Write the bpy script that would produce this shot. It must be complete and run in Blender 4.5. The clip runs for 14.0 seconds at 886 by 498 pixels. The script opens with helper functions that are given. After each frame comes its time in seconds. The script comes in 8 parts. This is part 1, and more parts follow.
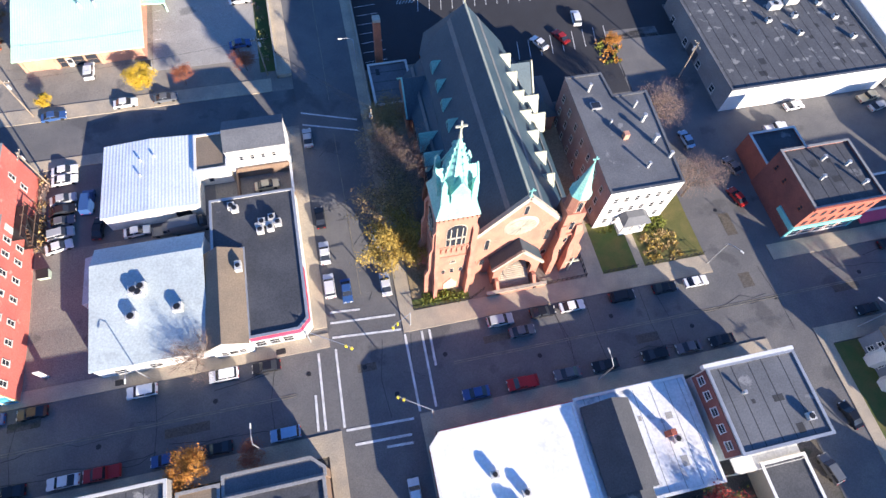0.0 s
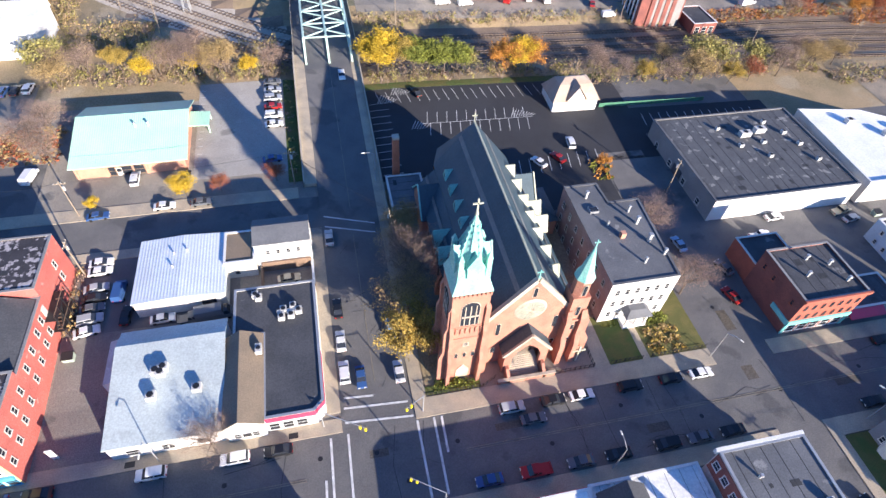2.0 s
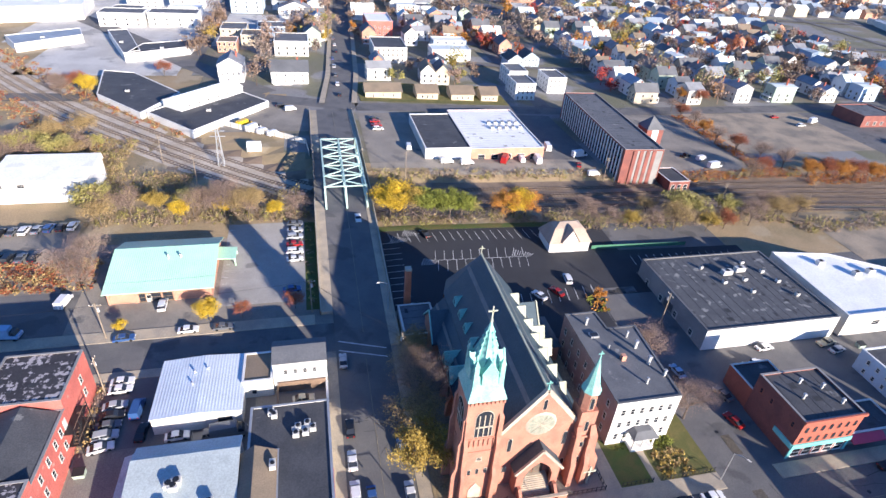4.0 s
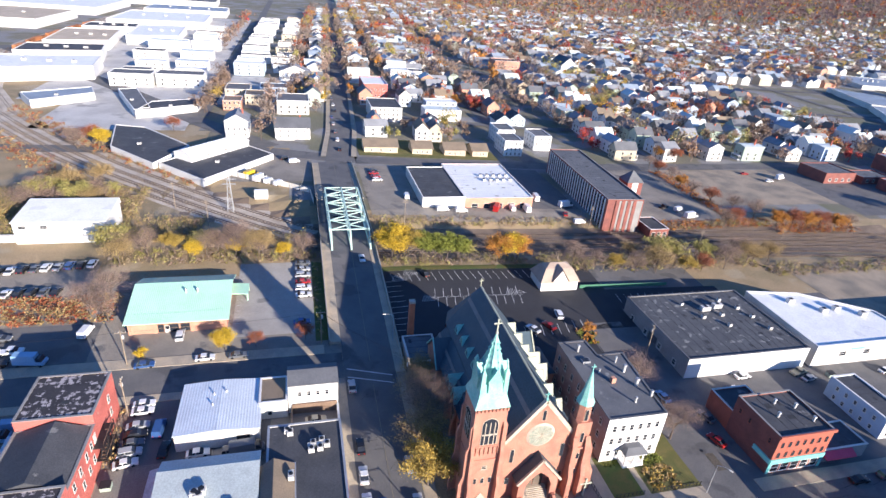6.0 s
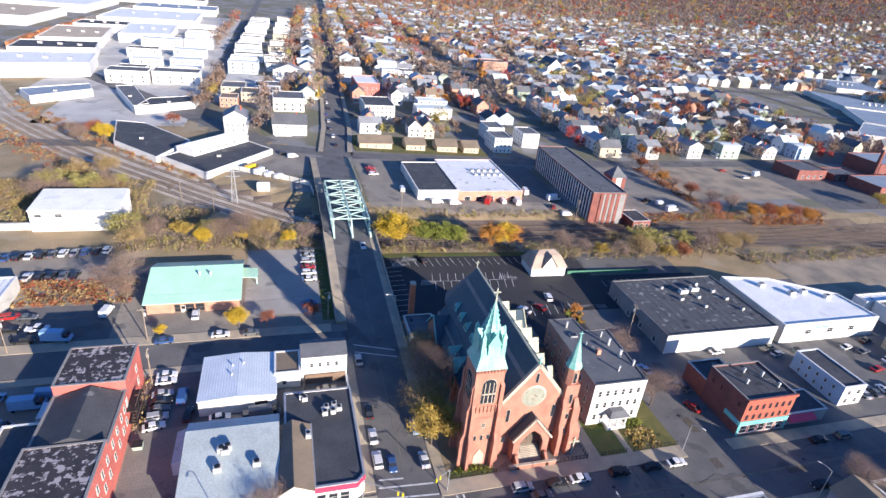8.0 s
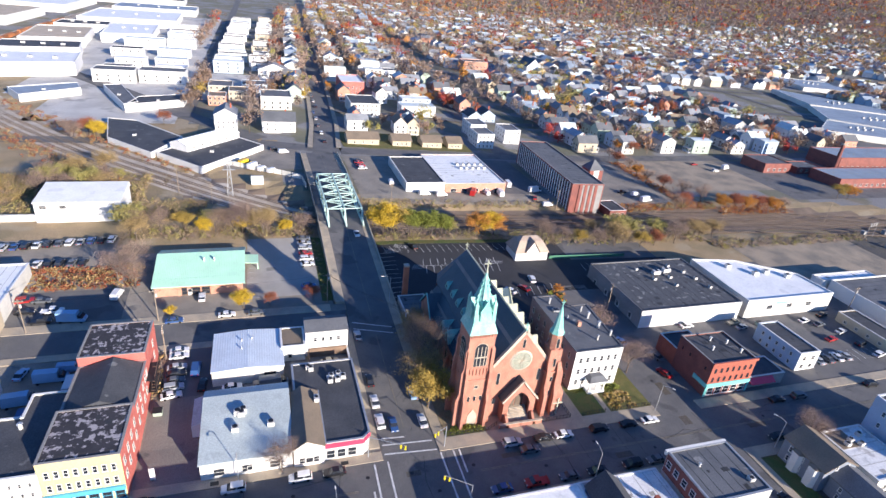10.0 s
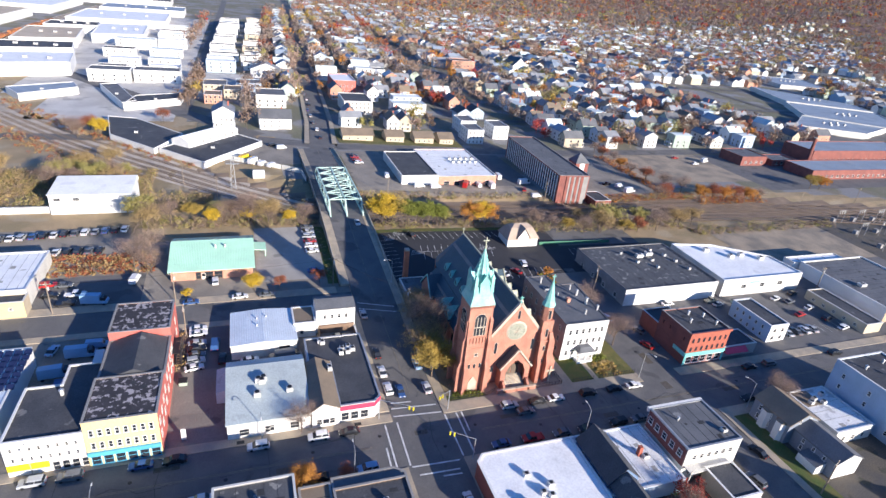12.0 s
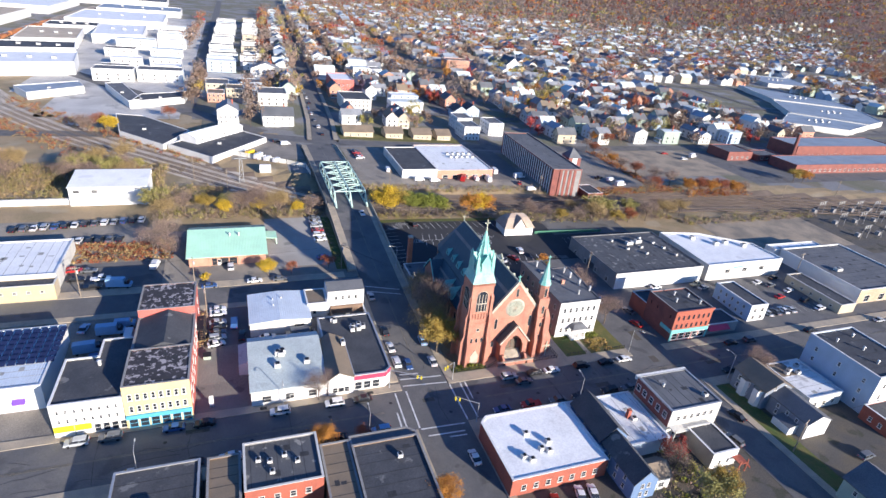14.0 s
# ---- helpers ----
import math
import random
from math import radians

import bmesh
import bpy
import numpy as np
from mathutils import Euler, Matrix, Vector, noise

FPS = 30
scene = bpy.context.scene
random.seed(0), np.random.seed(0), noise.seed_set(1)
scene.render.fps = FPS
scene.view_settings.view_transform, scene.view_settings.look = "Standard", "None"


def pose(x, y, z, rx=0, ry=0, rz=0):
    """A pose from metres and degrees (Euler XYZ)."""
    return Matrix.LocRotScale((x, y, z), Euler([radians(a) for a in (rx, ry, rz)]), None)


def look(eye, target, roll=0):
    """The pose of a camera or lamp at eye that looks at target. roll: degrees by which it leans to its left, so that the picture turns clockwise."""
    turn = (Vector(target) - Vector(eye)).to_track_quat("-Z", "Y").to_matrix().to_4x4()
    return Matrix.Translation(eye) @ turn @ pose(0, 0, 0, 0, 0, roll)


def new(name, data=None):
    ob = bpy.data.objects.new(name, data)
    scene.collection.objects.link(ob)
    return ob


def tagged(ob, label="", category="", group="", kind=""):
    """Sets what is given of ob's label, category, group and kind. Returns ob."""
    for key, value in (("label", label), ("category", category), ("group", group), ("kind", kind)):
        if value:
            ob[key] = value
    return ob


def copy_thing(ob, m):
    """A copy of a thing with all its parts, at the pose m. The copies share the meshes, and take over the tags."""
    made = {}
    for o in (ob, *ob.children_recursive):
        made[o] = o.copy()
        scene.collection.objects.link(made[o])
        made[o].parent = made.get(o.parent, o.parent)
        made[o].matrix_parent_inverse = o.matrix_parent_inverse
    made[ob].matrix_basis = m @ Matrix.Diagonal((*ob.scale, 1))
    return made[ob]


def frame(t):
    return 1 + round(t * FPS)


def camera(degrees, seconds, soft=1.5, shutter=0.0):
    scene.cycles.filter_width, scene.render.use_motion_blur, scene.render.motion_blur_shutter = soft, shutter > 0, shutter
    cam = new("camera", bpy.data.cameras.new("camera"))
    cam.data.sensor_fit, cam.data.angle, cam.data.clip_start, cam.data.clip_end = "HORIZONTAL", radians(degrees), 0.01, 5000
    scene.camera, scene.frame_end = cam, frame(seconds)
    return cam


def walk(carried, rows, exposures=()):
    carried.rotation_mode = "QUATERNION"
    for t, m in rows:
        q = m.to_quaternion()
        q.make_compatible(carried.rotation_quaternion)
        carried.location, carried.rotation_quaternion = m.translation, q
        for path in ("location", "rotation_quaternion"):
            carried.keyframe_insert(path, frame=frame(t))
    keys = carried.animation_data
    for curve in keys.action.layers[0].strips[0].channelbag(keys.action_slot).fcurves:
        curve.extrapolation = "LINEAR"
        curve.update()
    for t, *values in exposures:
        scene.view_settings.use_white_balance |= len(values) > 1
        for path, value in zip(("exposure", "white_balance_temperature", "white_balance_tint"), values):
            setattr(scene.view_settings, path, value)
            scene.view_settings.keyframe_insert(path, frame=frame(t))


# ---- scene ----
cam = camera(76.9, 14.0)

PATH = [
    (0, (2.359, -31.878, 94.913), (18.72, 20.003, -12.007), 5.6),
    (0.5, (1.103, -34.539, 94.828), (18.686, 23.228, -8.852), 5.2),
    (1, (0.031, -36.998, 94.765), (18.649, 26.196, -5.495), 4.9),
    (1.5, (-1.398, -39.647, 94.904), (18.648, 30.433, -0.436), 4.7),
    (2, (-2.663, -42.3, 94.786), (18.59, 33.971, 4.546), 4.5),
    (2.5, (-4.183, -45.091, 94.858), (18.243, 37.557, 10.798), 4.4),
    (3, (-5.811, -47.658, 94.84), (17.853, 40.57, 17.02), 4.3),
    (3.5, (-7.085, -50.157, 95.0), (17.587, 42.897, 23.36), 4.3),
    (4, (-8.742, -52.563, 95.107), (17.088, 45.112, 30.307), 4.5),
    (6.5, (-17.657, -67.618, 95.656), (12.492, 35.55, 42.316), 5.4),
    (7, (-19.222, -70.297, 96.001), (11.622, 32.648, 42.661), 5.5),
    (7.5, (-20.833, -73.089, 96.223), (10.655, 29.702, 42.883), 5.7),
    (8, (-22.509, -75.81, 96.228), (9.92, 26.783, 43.068), 5.9),
    (10.5, (-30.834, -90.326, 96.674), (6.377, 10.963, 44.174), 6.2),
    (11, (-32.735, -93.15, 96.825), (5.172, 7.916, 44.385), 6.2),
    (11.5, (-34.718, -95.892, 96.947), (3.765, 4.97, 44.507), 6.2),
    (12, (-36.486, -98.764, 96.974), (2.582, 1.951, 44.654), 6.2),
    (12.5, (-38.17, -101.612, 97.059), (1.296, -1.076, 44.859), 6.2),
    (13, (-40.001, -104.512, 97.221), (-0.178, -4.028, 45.141), 6.2),
    (13.5, (-41.661, -107.297, 97.43), (-1.61, -6.907, 45.29), 6.2),
    (14, (-43.202, -109.666, 97.567), (-2.863, -9.379, 45.427), 6.2),
]
walk(cam, [(t, look(eye, target, roll)) for t, eye, target, roll in PATH], exposures=((0.0, 1.42, 6500, 15), (3.0, 1.22, 6350, 16), (7.0, 1.02, 6300, 16), (14.0, 0.9, 6200, 14)))

# ---- world, sun ----
SUN_EL, SUN_AZ = 15.0, 152.5
world = bpy.data.worlds.new("sky")
scene.world = world
world.use_nodes = True
wn = world.node_tree.nodes
sky = wn.new("ShaderNodeTexSky")
sky.sky_type, sky.sun_disc = "NISHITA", False
sky.sun_elevation, sky.sun_rotation = radians(SUN_EL), radians(SUN_AZ)
sky.ozone_density, sky.air_density, sky.dust_density = 4.0, 1.2, 0.4
wn["Background"].inputs[1].default_value = 0.075
blue = wn.new("ShaderNodeMix")
blue.data_type, blue.blend_type = "RGBA", "MULTIPLY"
blue.inputs[0].default_value, blue.inputs[7].default_value = 1.0, (0.6, 0.95, 1.45, 1)
world.node_tree.links.new(sky.outputs[0], blue.inputs[6])
world.node_tree.links.new(blue.outputs[2], wn["Background"].inputs[0])
sun = new("sun", bpy.data.lights.new("sun", "SUN"))
sun.data.energy, sun.data.angle, sun.data.color = 5.0, radians(0.5), (1.0, 0.9, 0.75)
sun.matrix_world = look((math.sin(radians(SUN_AZ)) * 100, math.cos(radians(SUN_AZ)) * 100, 100 * math.tan(radians(SUN_EL))), (0, 0, 0))


# ---- materials ----
def mat(name, col, rough=0.85, scale=1.0, amount=0.25, fine=8.0, bump=0.0, metal=0.0, tint=None, island=0.0, spread=0.0, patch=0.0, patch_col=None, patch_scale=0.3):
    """Colour broken up at two scales; tint: second colour of the coarse noise; island/spread: change from piece to piece or object to object."""
    m = bpy.data.materials.new(name)
    m.use_nodes = True
    nt = m.node_tree
    n, l = nt.nodes, nt.links
    b = n["Principled BSDF"]
    b.inputs["Roughness"].default_value, b.inputs["Metallic"].default_value = rough, metal
    geo = n.new("ShaderNodeNewGeometry")
    big, small = n.new("ShaderNodeTexNoise"), n.new("ShaderNodeTexNoise")
    big.inputs["Scale"].default_value, small.inputs["Scale"].default_value = scale * 0.35, fine
    big.inputs["Detail"].default_value = small.inputs["Detail"].default_value = 4
    for q in (big, small):
        l.new(geo.outputs["Position"], q.inputs["Vector"])
    mix = n.new("ShaderNodeMix")
    mix.data_type = "RGBA"
    c2 = tint or tuple(min(1, c * (1 - amount)) for c in col)
    mix.inputs[6].default_value, mix.inputs[7].default_value = (*col, 1), (*c2, 1)
    ramp = n.new("ShaderNodeValToRGB")
    ramp.color_ramp.elements[0].position, ramp.color_ramp.elements[1].position = 0.38, 0.66
    l.new(big.outputs["Fac"], ramp.inputs[0])
    l.new(ramp.outputs[0], mix.inputs[0])
    out = mix.outputs[2]
    if patch:
        pn, pr, pm = n.new("ShaderNodeTexNoise"), n.new("ShaderNodeValToRGB"), n.new("ShaderNodeMix")
        pn.inputs["Scale"].default_value, pn.inputs["Detail"].default_value = patch_scale, 6
        pr.color_ramp.elements[0].position, pr.color_ramp.elements[1].position = 1 - patch, 1 - patch + 0.05
        l.new(geo.outputs["Position"], pn.inputs["Vector"])
        l.new(pn.outputs["Fac"], pr.inputs[0])
        pm.data_type = "RGBA"
        pm.inputs[7].default_value = (*patch_col, 1)
        l.new(pr.outputs[0], pm.inputs[0])
        l.new(out, pm.inputs[6])
        out = pm.outputs[2]
    hsv = n.new("ShaderNodeHueSaturation")
    l.new(out, hsv.inputs["Color"])
    val = n.new("ShaderNodeMapRange")
    val.inputs["From Min"].default_value, val.inputs["From Max"].default_value = 0.3, 0.7
    val.inputs["To Min"].default_value, val.inputs["To Max"].default_value = 1 - amount * 0.95, 1 + amount * 0.95
    l.new(small.outputs["Fac"], val.inputs["Value"])
    v = val.outputs[0]
    if island or spread:
        if island:
            src = geo.outputs["Random Per Island"]
        else:
            src = n.new("ShaderNodeObjectInfo").outputs["Random"]
        k = island or spread
        mr, mul = n.new("ShaderNodeMapRange"), n.new("ShaderNodeMath")
        mr.inputs["To Min"].default_value, mr.inputs["To Max"].default_value = 1 - k, 1 + k
        mul.operation = "MULTIPLY"
        l.new(src, mr.inputs["Value"])
        l.new(mr.outputs[0], mul.inputs[0])
        l.new(v, mul.inputs[1])
        v = mul.outputs[0]
    l.new(v, hsv.inputs["Value"])
    l.new(hsv.outputs[0], b.inputs["Base Color"])
    if bump:
        bp = n.new("ShaderNodeBump")
        bp.inputs["Strength"].default_value, bp.inputs["Distance"].default_value = bump, 0.05
        l.new(small.outputs["Fac"], bp.inputs["Height"])
        l.new(bp.outputs[0], b.inputs["Normal"])
    return m


def ribbed(m, axis=0, pitch=0.6, depth=0.5):
    """Adds standing ribs to a metal roof."""
    n, l = m.node_tree.nodes, m.node_tree.links
    geo, sep, mul, frac, bp = n.new("ShaderNodeNewGeometry"), n.new("ShaderNodeSeparateXYZ"), n.new("ShaderNodeMath"), n.new("ShaderNodeMath"), n.new("ShaderNodeBump")
    l.new(geo.outputs["Position"], sep.inputs[0])
    mul.operation, mul.inputs[1].default_value = "MULTIPLY", 1 / pitch
    frac.operation = "PINGPONG"
    frac.inputs[1].default_value = 0.5
    l.new(sep.outputs[axis], mul.inputs[0])
    l.new(mul.outputs[0], frac.inputs[0])
    l.new(frac.outputs[0], bp.inputs["Height"])
    bp.inputs["Strength"].default_value, bp.inputs["Distance"].default_value = depth, 0.15
    l.new(bp.outputs[0], n["Principled BSDF"].inputs["Normal"])
    return m


def coursed(m, pitch=0.3, mortar=(0.4, 0.36, 0.32), strength=0.35):
    """Courses of brick: a mortar tint by the brick pattern at real size, on walls that face any way."""
    n, l = m.node_tree.nodes, m.node_tree.links
    geo, sep, add, com, br, mix = (n.new("ShaderNode" + k) for k in ("NewGeometry", "SeparateXYZ", "Math", "CombineXYZ", "TexBrick", "Mix"))
    l.new(geo.outputs["Position"], sep.inputs[0])
    l.new(sep.outputs[0], add.inputs[0])
    l.new(sep.outputs[1], add.inputs[1])
    l.new(add.outputs[0], com.inputs[0])
    l.new(sep.outputs[2], com.inputs[1])
    br.inputs["Scale"].default_value = 1.0
    br.inputs["Brick Width"].default_value, br.inputs["Row Height"].default_value, br.inputs["Mortar Size"].default_value = 0.24, 0.08, 0.012
    br.inputs["Color1"].default_value, br.inputs["Color2"].default_value, br.inputs["Mortar"].default_value = (0.9, 0.9, 0.9, 1), (1.1, 1.1, 1.1, 1), (1.3, 1.4, 1.5, 1)
    l.new(com.outputs[0], br.inputs["Vector"])
    mix.data_type, mix.blend_type = "RGBA", "MULTIPLY"
    mix.inputs[0].default_value = 0.6
    b = n["Principled BSDF"]
    old = b.inputs["Base Color"].links[0].from_socket
    l.new(old, mix.inputs[6])
    l.new(br.outputs["Color"], mix.inputs[7])
    l.new(mix.outputs[2], b.inputs["Base Color"])
    return m


M = {}
M["asphalt"] = mat("asphalt", (0.122, 0.12, 0.121), 0.9, 0.5, 0.22, 6, 0.2, tint=(0.158, 0.152, 0.146), patch=0.4, patch_col=(0.096, 0.095, 0.095), patch_scale=0.12)
M["tar"] = mat("tar_seam", (0.045, 0.045, 0.047), 0.7, 2, 0.3, 9)
M["hut_roof"] = mat("pink_tan_shingle", (0.44, 0.34, 0.27), 0.85, 0.6, 0.18, 5, 0.2)
M["new_asphalt"] = mat("new_asphalt", (0.035, 0.036, 0.042), 0.85, 0.4, 0.2, 6, 0.2)
M["old_lot"] = mat("old_lot", (0.29, 0.258, 0.215), 0.9, 0.3, 0.32, 5, 0.2, tint=(0.2, 0.18, 0.155), patch=0.38, patch_col=(0.155, 0.146, 0.135), patch_scale=0.15)
M["pale_lot"] = mat("pale_lot", (0.37, 0.35, 0.32), 0.9, 0.3, 0.28, 5, 0.2, tint=(0.29, 0.275, 0.25), patch=0.36, patch_col=(0.22, 0.21, 0.195), patch_scale=0.15)
M["pavement"] = mat("pavement", (0.45, 0.37, 0.27), 0.9, 0.8, 0.22, 5, 0.1, tint=(0.33, 0.29, 0.23))
M["kerb"] = mat("kerb_stone", (0.4, 0.39, 0.36), 0.85, 1, 0.2)
M["line"] = mat("road_paint", (0.72, 0.72, 0.7), 0.7, 2, 0.3, 12)
M["yellow_line"] = mat("yellow_road_paint", (0.27, 0.24, 0.18), 0.7, 2, 0.4, 12)
M["earth"] = mat("earth", (0.36, 0.265, 0.155), 0.95, 0.25, 0.3, 3, 0.4, tint=(0.26, 0.205, 0.115), patch=0.45, patch_col=(0.36, 0.29, 0.19), patch_scale=0.05)
M["suburb"] = mat("suburb_ground", (0.2, 0.18, 0.135), 0.95, 0.12, 0.35, 2, 0.3, tint=(0.155, 0.155, 0.095), patch=0.5, patch_col=(0.23, 0.225, 0.22), patch_scale=0.03)
# Dark asphalt and earth, with shade from unseen southern buildings in the colour
M["yard"] = mat("yard_ground_and_shade", (0.085, 0.08, 0.075), 0.95, 0.4, 0.35, 4, 0.3, tint=(0.12, 0.1, 0.075), patch=0.42, patch_col=(0.06, 0.06, 0.045), patch_scale=0.2)
# Red-brown woods, base lightened to stand in for distance haze
M["woodland"] = mat("woodland", (0.21, 0.125, 0.115), 0.95, 0.02, 0.35, 0.05, tint=(0.24, 0.15, 0.1), patch=0.45, patch_col=(0.17, 0.15, 0.12), patch_scale=0.012)
M["dirt"] = mat("gravel_lot", (0.36, 0.29, 0.21), 0.95, 0.3, 0.25, 3, 0.3, tint=(0.2, 0.175, 0.14))
M["grass"] = mat("lawn_grass", (0.075, 0.11, 0.025), 0.95, 1.0, 0.4, 9, 0.5, tint=(0.13, 0.115, 0.035))
M["dry_grass"] = mat("dry_lawn", (0.16, 0.14, 0.045), 0.95, 1.0, 0.4, 9, 0.5, tint=(0.1, 0.11, 0.03))
M["rectory_brick"] = mat("pale_pink_brick", (0.42, 0.31, 0.29), 0.85, 0.8, 0.2, 6, 0.1)
M["ballast"] = mat("ballast", (0.25, 0.185, 0.13), 0.95, 0.4, 0.3, 6, 0.4, tint=(0.17, 0.125, 0.09))
M["pale_ballast"] = mat("pale_ballast", (0.56, 0.49, 0.4), 0.95, 0.4, 0.3, 6, 0.4, tint=(0.4, 0.33, 0.25))
M["concrete_yard"] = mat("concrete_yard", (0.56, 0.54, 0.5), 0.9, 0.2, 0.22, 3, 0.1, tint=(0.45, 0.43, 0.4), patch=0.4, patch_col=(0.33, 0.32, 0.3), patch_scale=0.06)
M["grey_lot"] = mat("grey_lot", (0.19, 0.18, 0.165), 0.9, 0.3, 0.3, 5, 0.2, tint=(0.23, 0.215, 0.19), patch=0.4, patch_col=(0.13, 0.125, 0.118), patch_scale=0.15)
M["tan_gravel"] = mat("tan_gravel_roof", (0.56, 0.46, 0.34), 0.9, 0.3, 0.16, 4, patch=0.38, patch_col=(0.44, 0.37, 0.28), patch_scale=0.15)
M["wagon"] = mat("rust_wagon_paint", (0.42, 0.17, 0.07), 0.7, 0.4, 0.25, 3, spread=0.45)
M["fence_green"] = mat("green_mesh", (0.06, 0.2, 0.12), 0.7, 1, 0.2)
M["rail"] = mat("rail_steel", (0.26, 0.2, 0.16), 0.5, 1, 0.2, 6, metal=0.6)
M["sleeper"] = mat("sleeper_wood", (0.16, 0.125, 0.095), 0.9, 1, 0.3)
M["brick"] = coursed(mat("church_brick", (0.43, 0.195, 0.13), 0.85, 1.2, 0.22, 7, 0.2, tint=(0.35, 0.145, 0.1)))
M["stone"] = mat("pale_stone", (0.5, 0.43, 0.34), 0.85, 1.5, 0.2, 6, 0.1)
M["slate"] = mat("slate_roof", (0.032, 0.064, 0.088), 0.6, 0.6, 0.26, 3.5, 0.3, tint=(0.048, 0.082, 0.105))
M["slate_band"] = mat("pale_slate_band", (0.17, 0.175, 0.18), 0.6, 1, 0.2, 4, 0.2)
M["copper"] = mat("verdigris_copper", (0.2, 0.52, 0.45), 0.6, 1.5, 0.25, 5, 0.15, tint=(0.32, 0.58, 0.51))
M["cream"] = mat("cream_painted_metal", (0.46, 0.47, 0.36), 0.6, 1, 0.15, 6)
M["white"] = mat("white_paint", (0.78, 0.77, 0.74), 0.75, 0.6, 0.1, 4, 0.05)
M["offwhite"] = mat("offwhite_render", (0.68, 0.66, 0.6), 0.8, 0.5, 0.16, 3, 0.05)
M["white_roof"] = mat("white_membrane", (0.88, 0.88, 0.87), 0.6, 0.5, 0.1, 2, patch=0.36, patch_col=(0.72, 0.72, 0.71), patch_scale=0.18)
M["pale_metal"] = ribbed(mat("pale_metal_roof", (0.74, 0.8, 0.84), 0.5, 0.5, 0.12, 3, metal=0.15), 0, 0.6)
M["pale_roof"] = mat("pale_felt_roof", (0.64, 0.71, 0.7), 0.75, 0.3, 0.12, 3, patch=0.36, patch_col=(0.54, 0.6, 0.6), patch_scale=0.2)
M["stained_pale_roof"] = mat("stained_pale_roof", (0.5, 0.565, 0.56), 0.75, 0.3, 0.16, 3, patch=0.42, patch_col=(0.41, 0.46, 0.46), patch_scale=0.25)
M["stained_white_roof"] = mat("stained_white_roof", (0.8, 0.8, 0.79), 0.65, 0.5, 0.14, 2, patch=0.42, patch_col=(0.5, 0.5, 0.5), patch_scale=0.35)
M["dark_roof"] = mat("dark_felt_roof", (0.055, 0.058, 0.066), 0.8, 0.5, 0.25, 4, 0.1, tint=(0.08, 0.082, 0.09), patch=0.36, patch_col=(0.17, 0.17, 0.17), patch_scale=0.25)
M["mid_roof"] = mat("grey_felt_roof", (0.15, 0.155, 0.165), 0.8, 0.5, 0.2, 4, 0.1, tint=(0.11, 0.115, 0.125), patch=0.34, patch_col=(0.24, 0.24, 0.24), patch_scale=0.25)
M["worn_roof"] = mat("worn_grey_roof", (0.1, 0.103, 0.11), 0.8, 0.5, 0.25, 4, 0.1, tint=(0.075, 0.078, 0.085), patch=0.4, patch_col=(0.26, 0.255, 0.24), patch_scale=0.45)
M["patched_roof"] = mat("peeling_felt_roof", (0.05, 0.045, 0.05), 0.8, 0.8, 0.3, 5, 0.1, patch=0.46, patch_col=(0.42, 0.38, 0.38), patch_scale=0.9)
M["brown_roof"] = mat("brown_shingle_roof", (0.24, 0.185, 0.13), 0.85, 0.6, 0.2, 5, 0.3, tint=(0.19, 0.15, 0.11))
M["blue_grey_roof"] = mat("blue_grey_roof", (0.3, 0.36, 0.43), 0.7, 0.3, 0.16, 3, 0.05, tint=(0.24, 0.29, 0.35))
M["light_shingle"] = mat("light_shingle", (0.27, 0.28, 0.3), 0.85, 0.6, 0.2, 5, 0.2)
M["teal_roof"] = ribbed(mat("green_metal_roof", (0.52, 0.86, 0.62), 0.3, 0.5, 0.1, 3, metal=0.05), 0, 0.5)
M["redpaint"] = coursed(mat("red_painted_brick", (0.56, 0.15, 0.115), 0.8, 0.5, 0.2, 4, 0.1, tint=(0.46, 0.12, 0.095), patch=0.34, patch_col=(0.5, 0.26, 0.21), patch_scale=0.5))
M["redbrick"] = coursed(mat("red_brick", (0.37, 0.1, 0.06), 0.85, 0.8, 0.25, 6, 0.2, tint=(0.3, 0.085, 0.055)))
M["darkbrick"] = coursed(mat("dark_and_shaded_brick", (0.25, 0.085, 0.065), 0.85, 0.8, 0.25, 6, 0.2, tint=(0.18, 0.065, 0.055)))
M["tanbrick"] = coursed(mat("tan_brick", (0.48, 0.36, 0.24), 0.85, 0.8, 0.2, 6, 0.1))
M["yellow"] = mat("yellow_painted_front", (0.75, 0.6, 0.28), 0.75, 0.6, 0.12, 4)
M["signyellow"] = mat("bright_yellow_sign", (0.85, 0.68, 0.02), 0.5, 1, 0.08)
M["blue"] = mat("blue_shopfront", (0.1, 0.42, 0.6), 0.6, 1, 0.15)
M["teal"] = mat("turquoise_shopfront", (0.2, 0.62, 0.58), 0.6, 1, 0.15)
M["pinkred"] = mat("crimson_trim", (0.6, 0.05, 0.11), 0.6, 1, 0.12)
M["pinkbrick"] = coursed(mat("salmon_brick", (0.55, 0.27, 0.18), 0.8, 1, 0.2, 6, 0.1))
M["greywall"] = mat("grey_concrete_wall", (0.3, 0.29, 0.28), 0.85, 0.5, 0.2, 4, 0.1)
M["bluewall"] = mat("pale_blue_siding", (0.42, 0.52, 0.63), 0.8, 0.8, 0.12, 4)
M["slate_siding"] = mat("slate_grey_siding", (0.22, 0.25, 0.3), 0.8, 0.8, 0.14, 4)
M["deep_blue"] = mat("deep_blue_siding", (0.15, 0.23, 0.38), 0.8, 0.8, 0.14, 4)
M["greenwall"] = mat("sage_siding", (0.38, 0.46, 0.38), 0.8, 0.8, 0.12, 4)
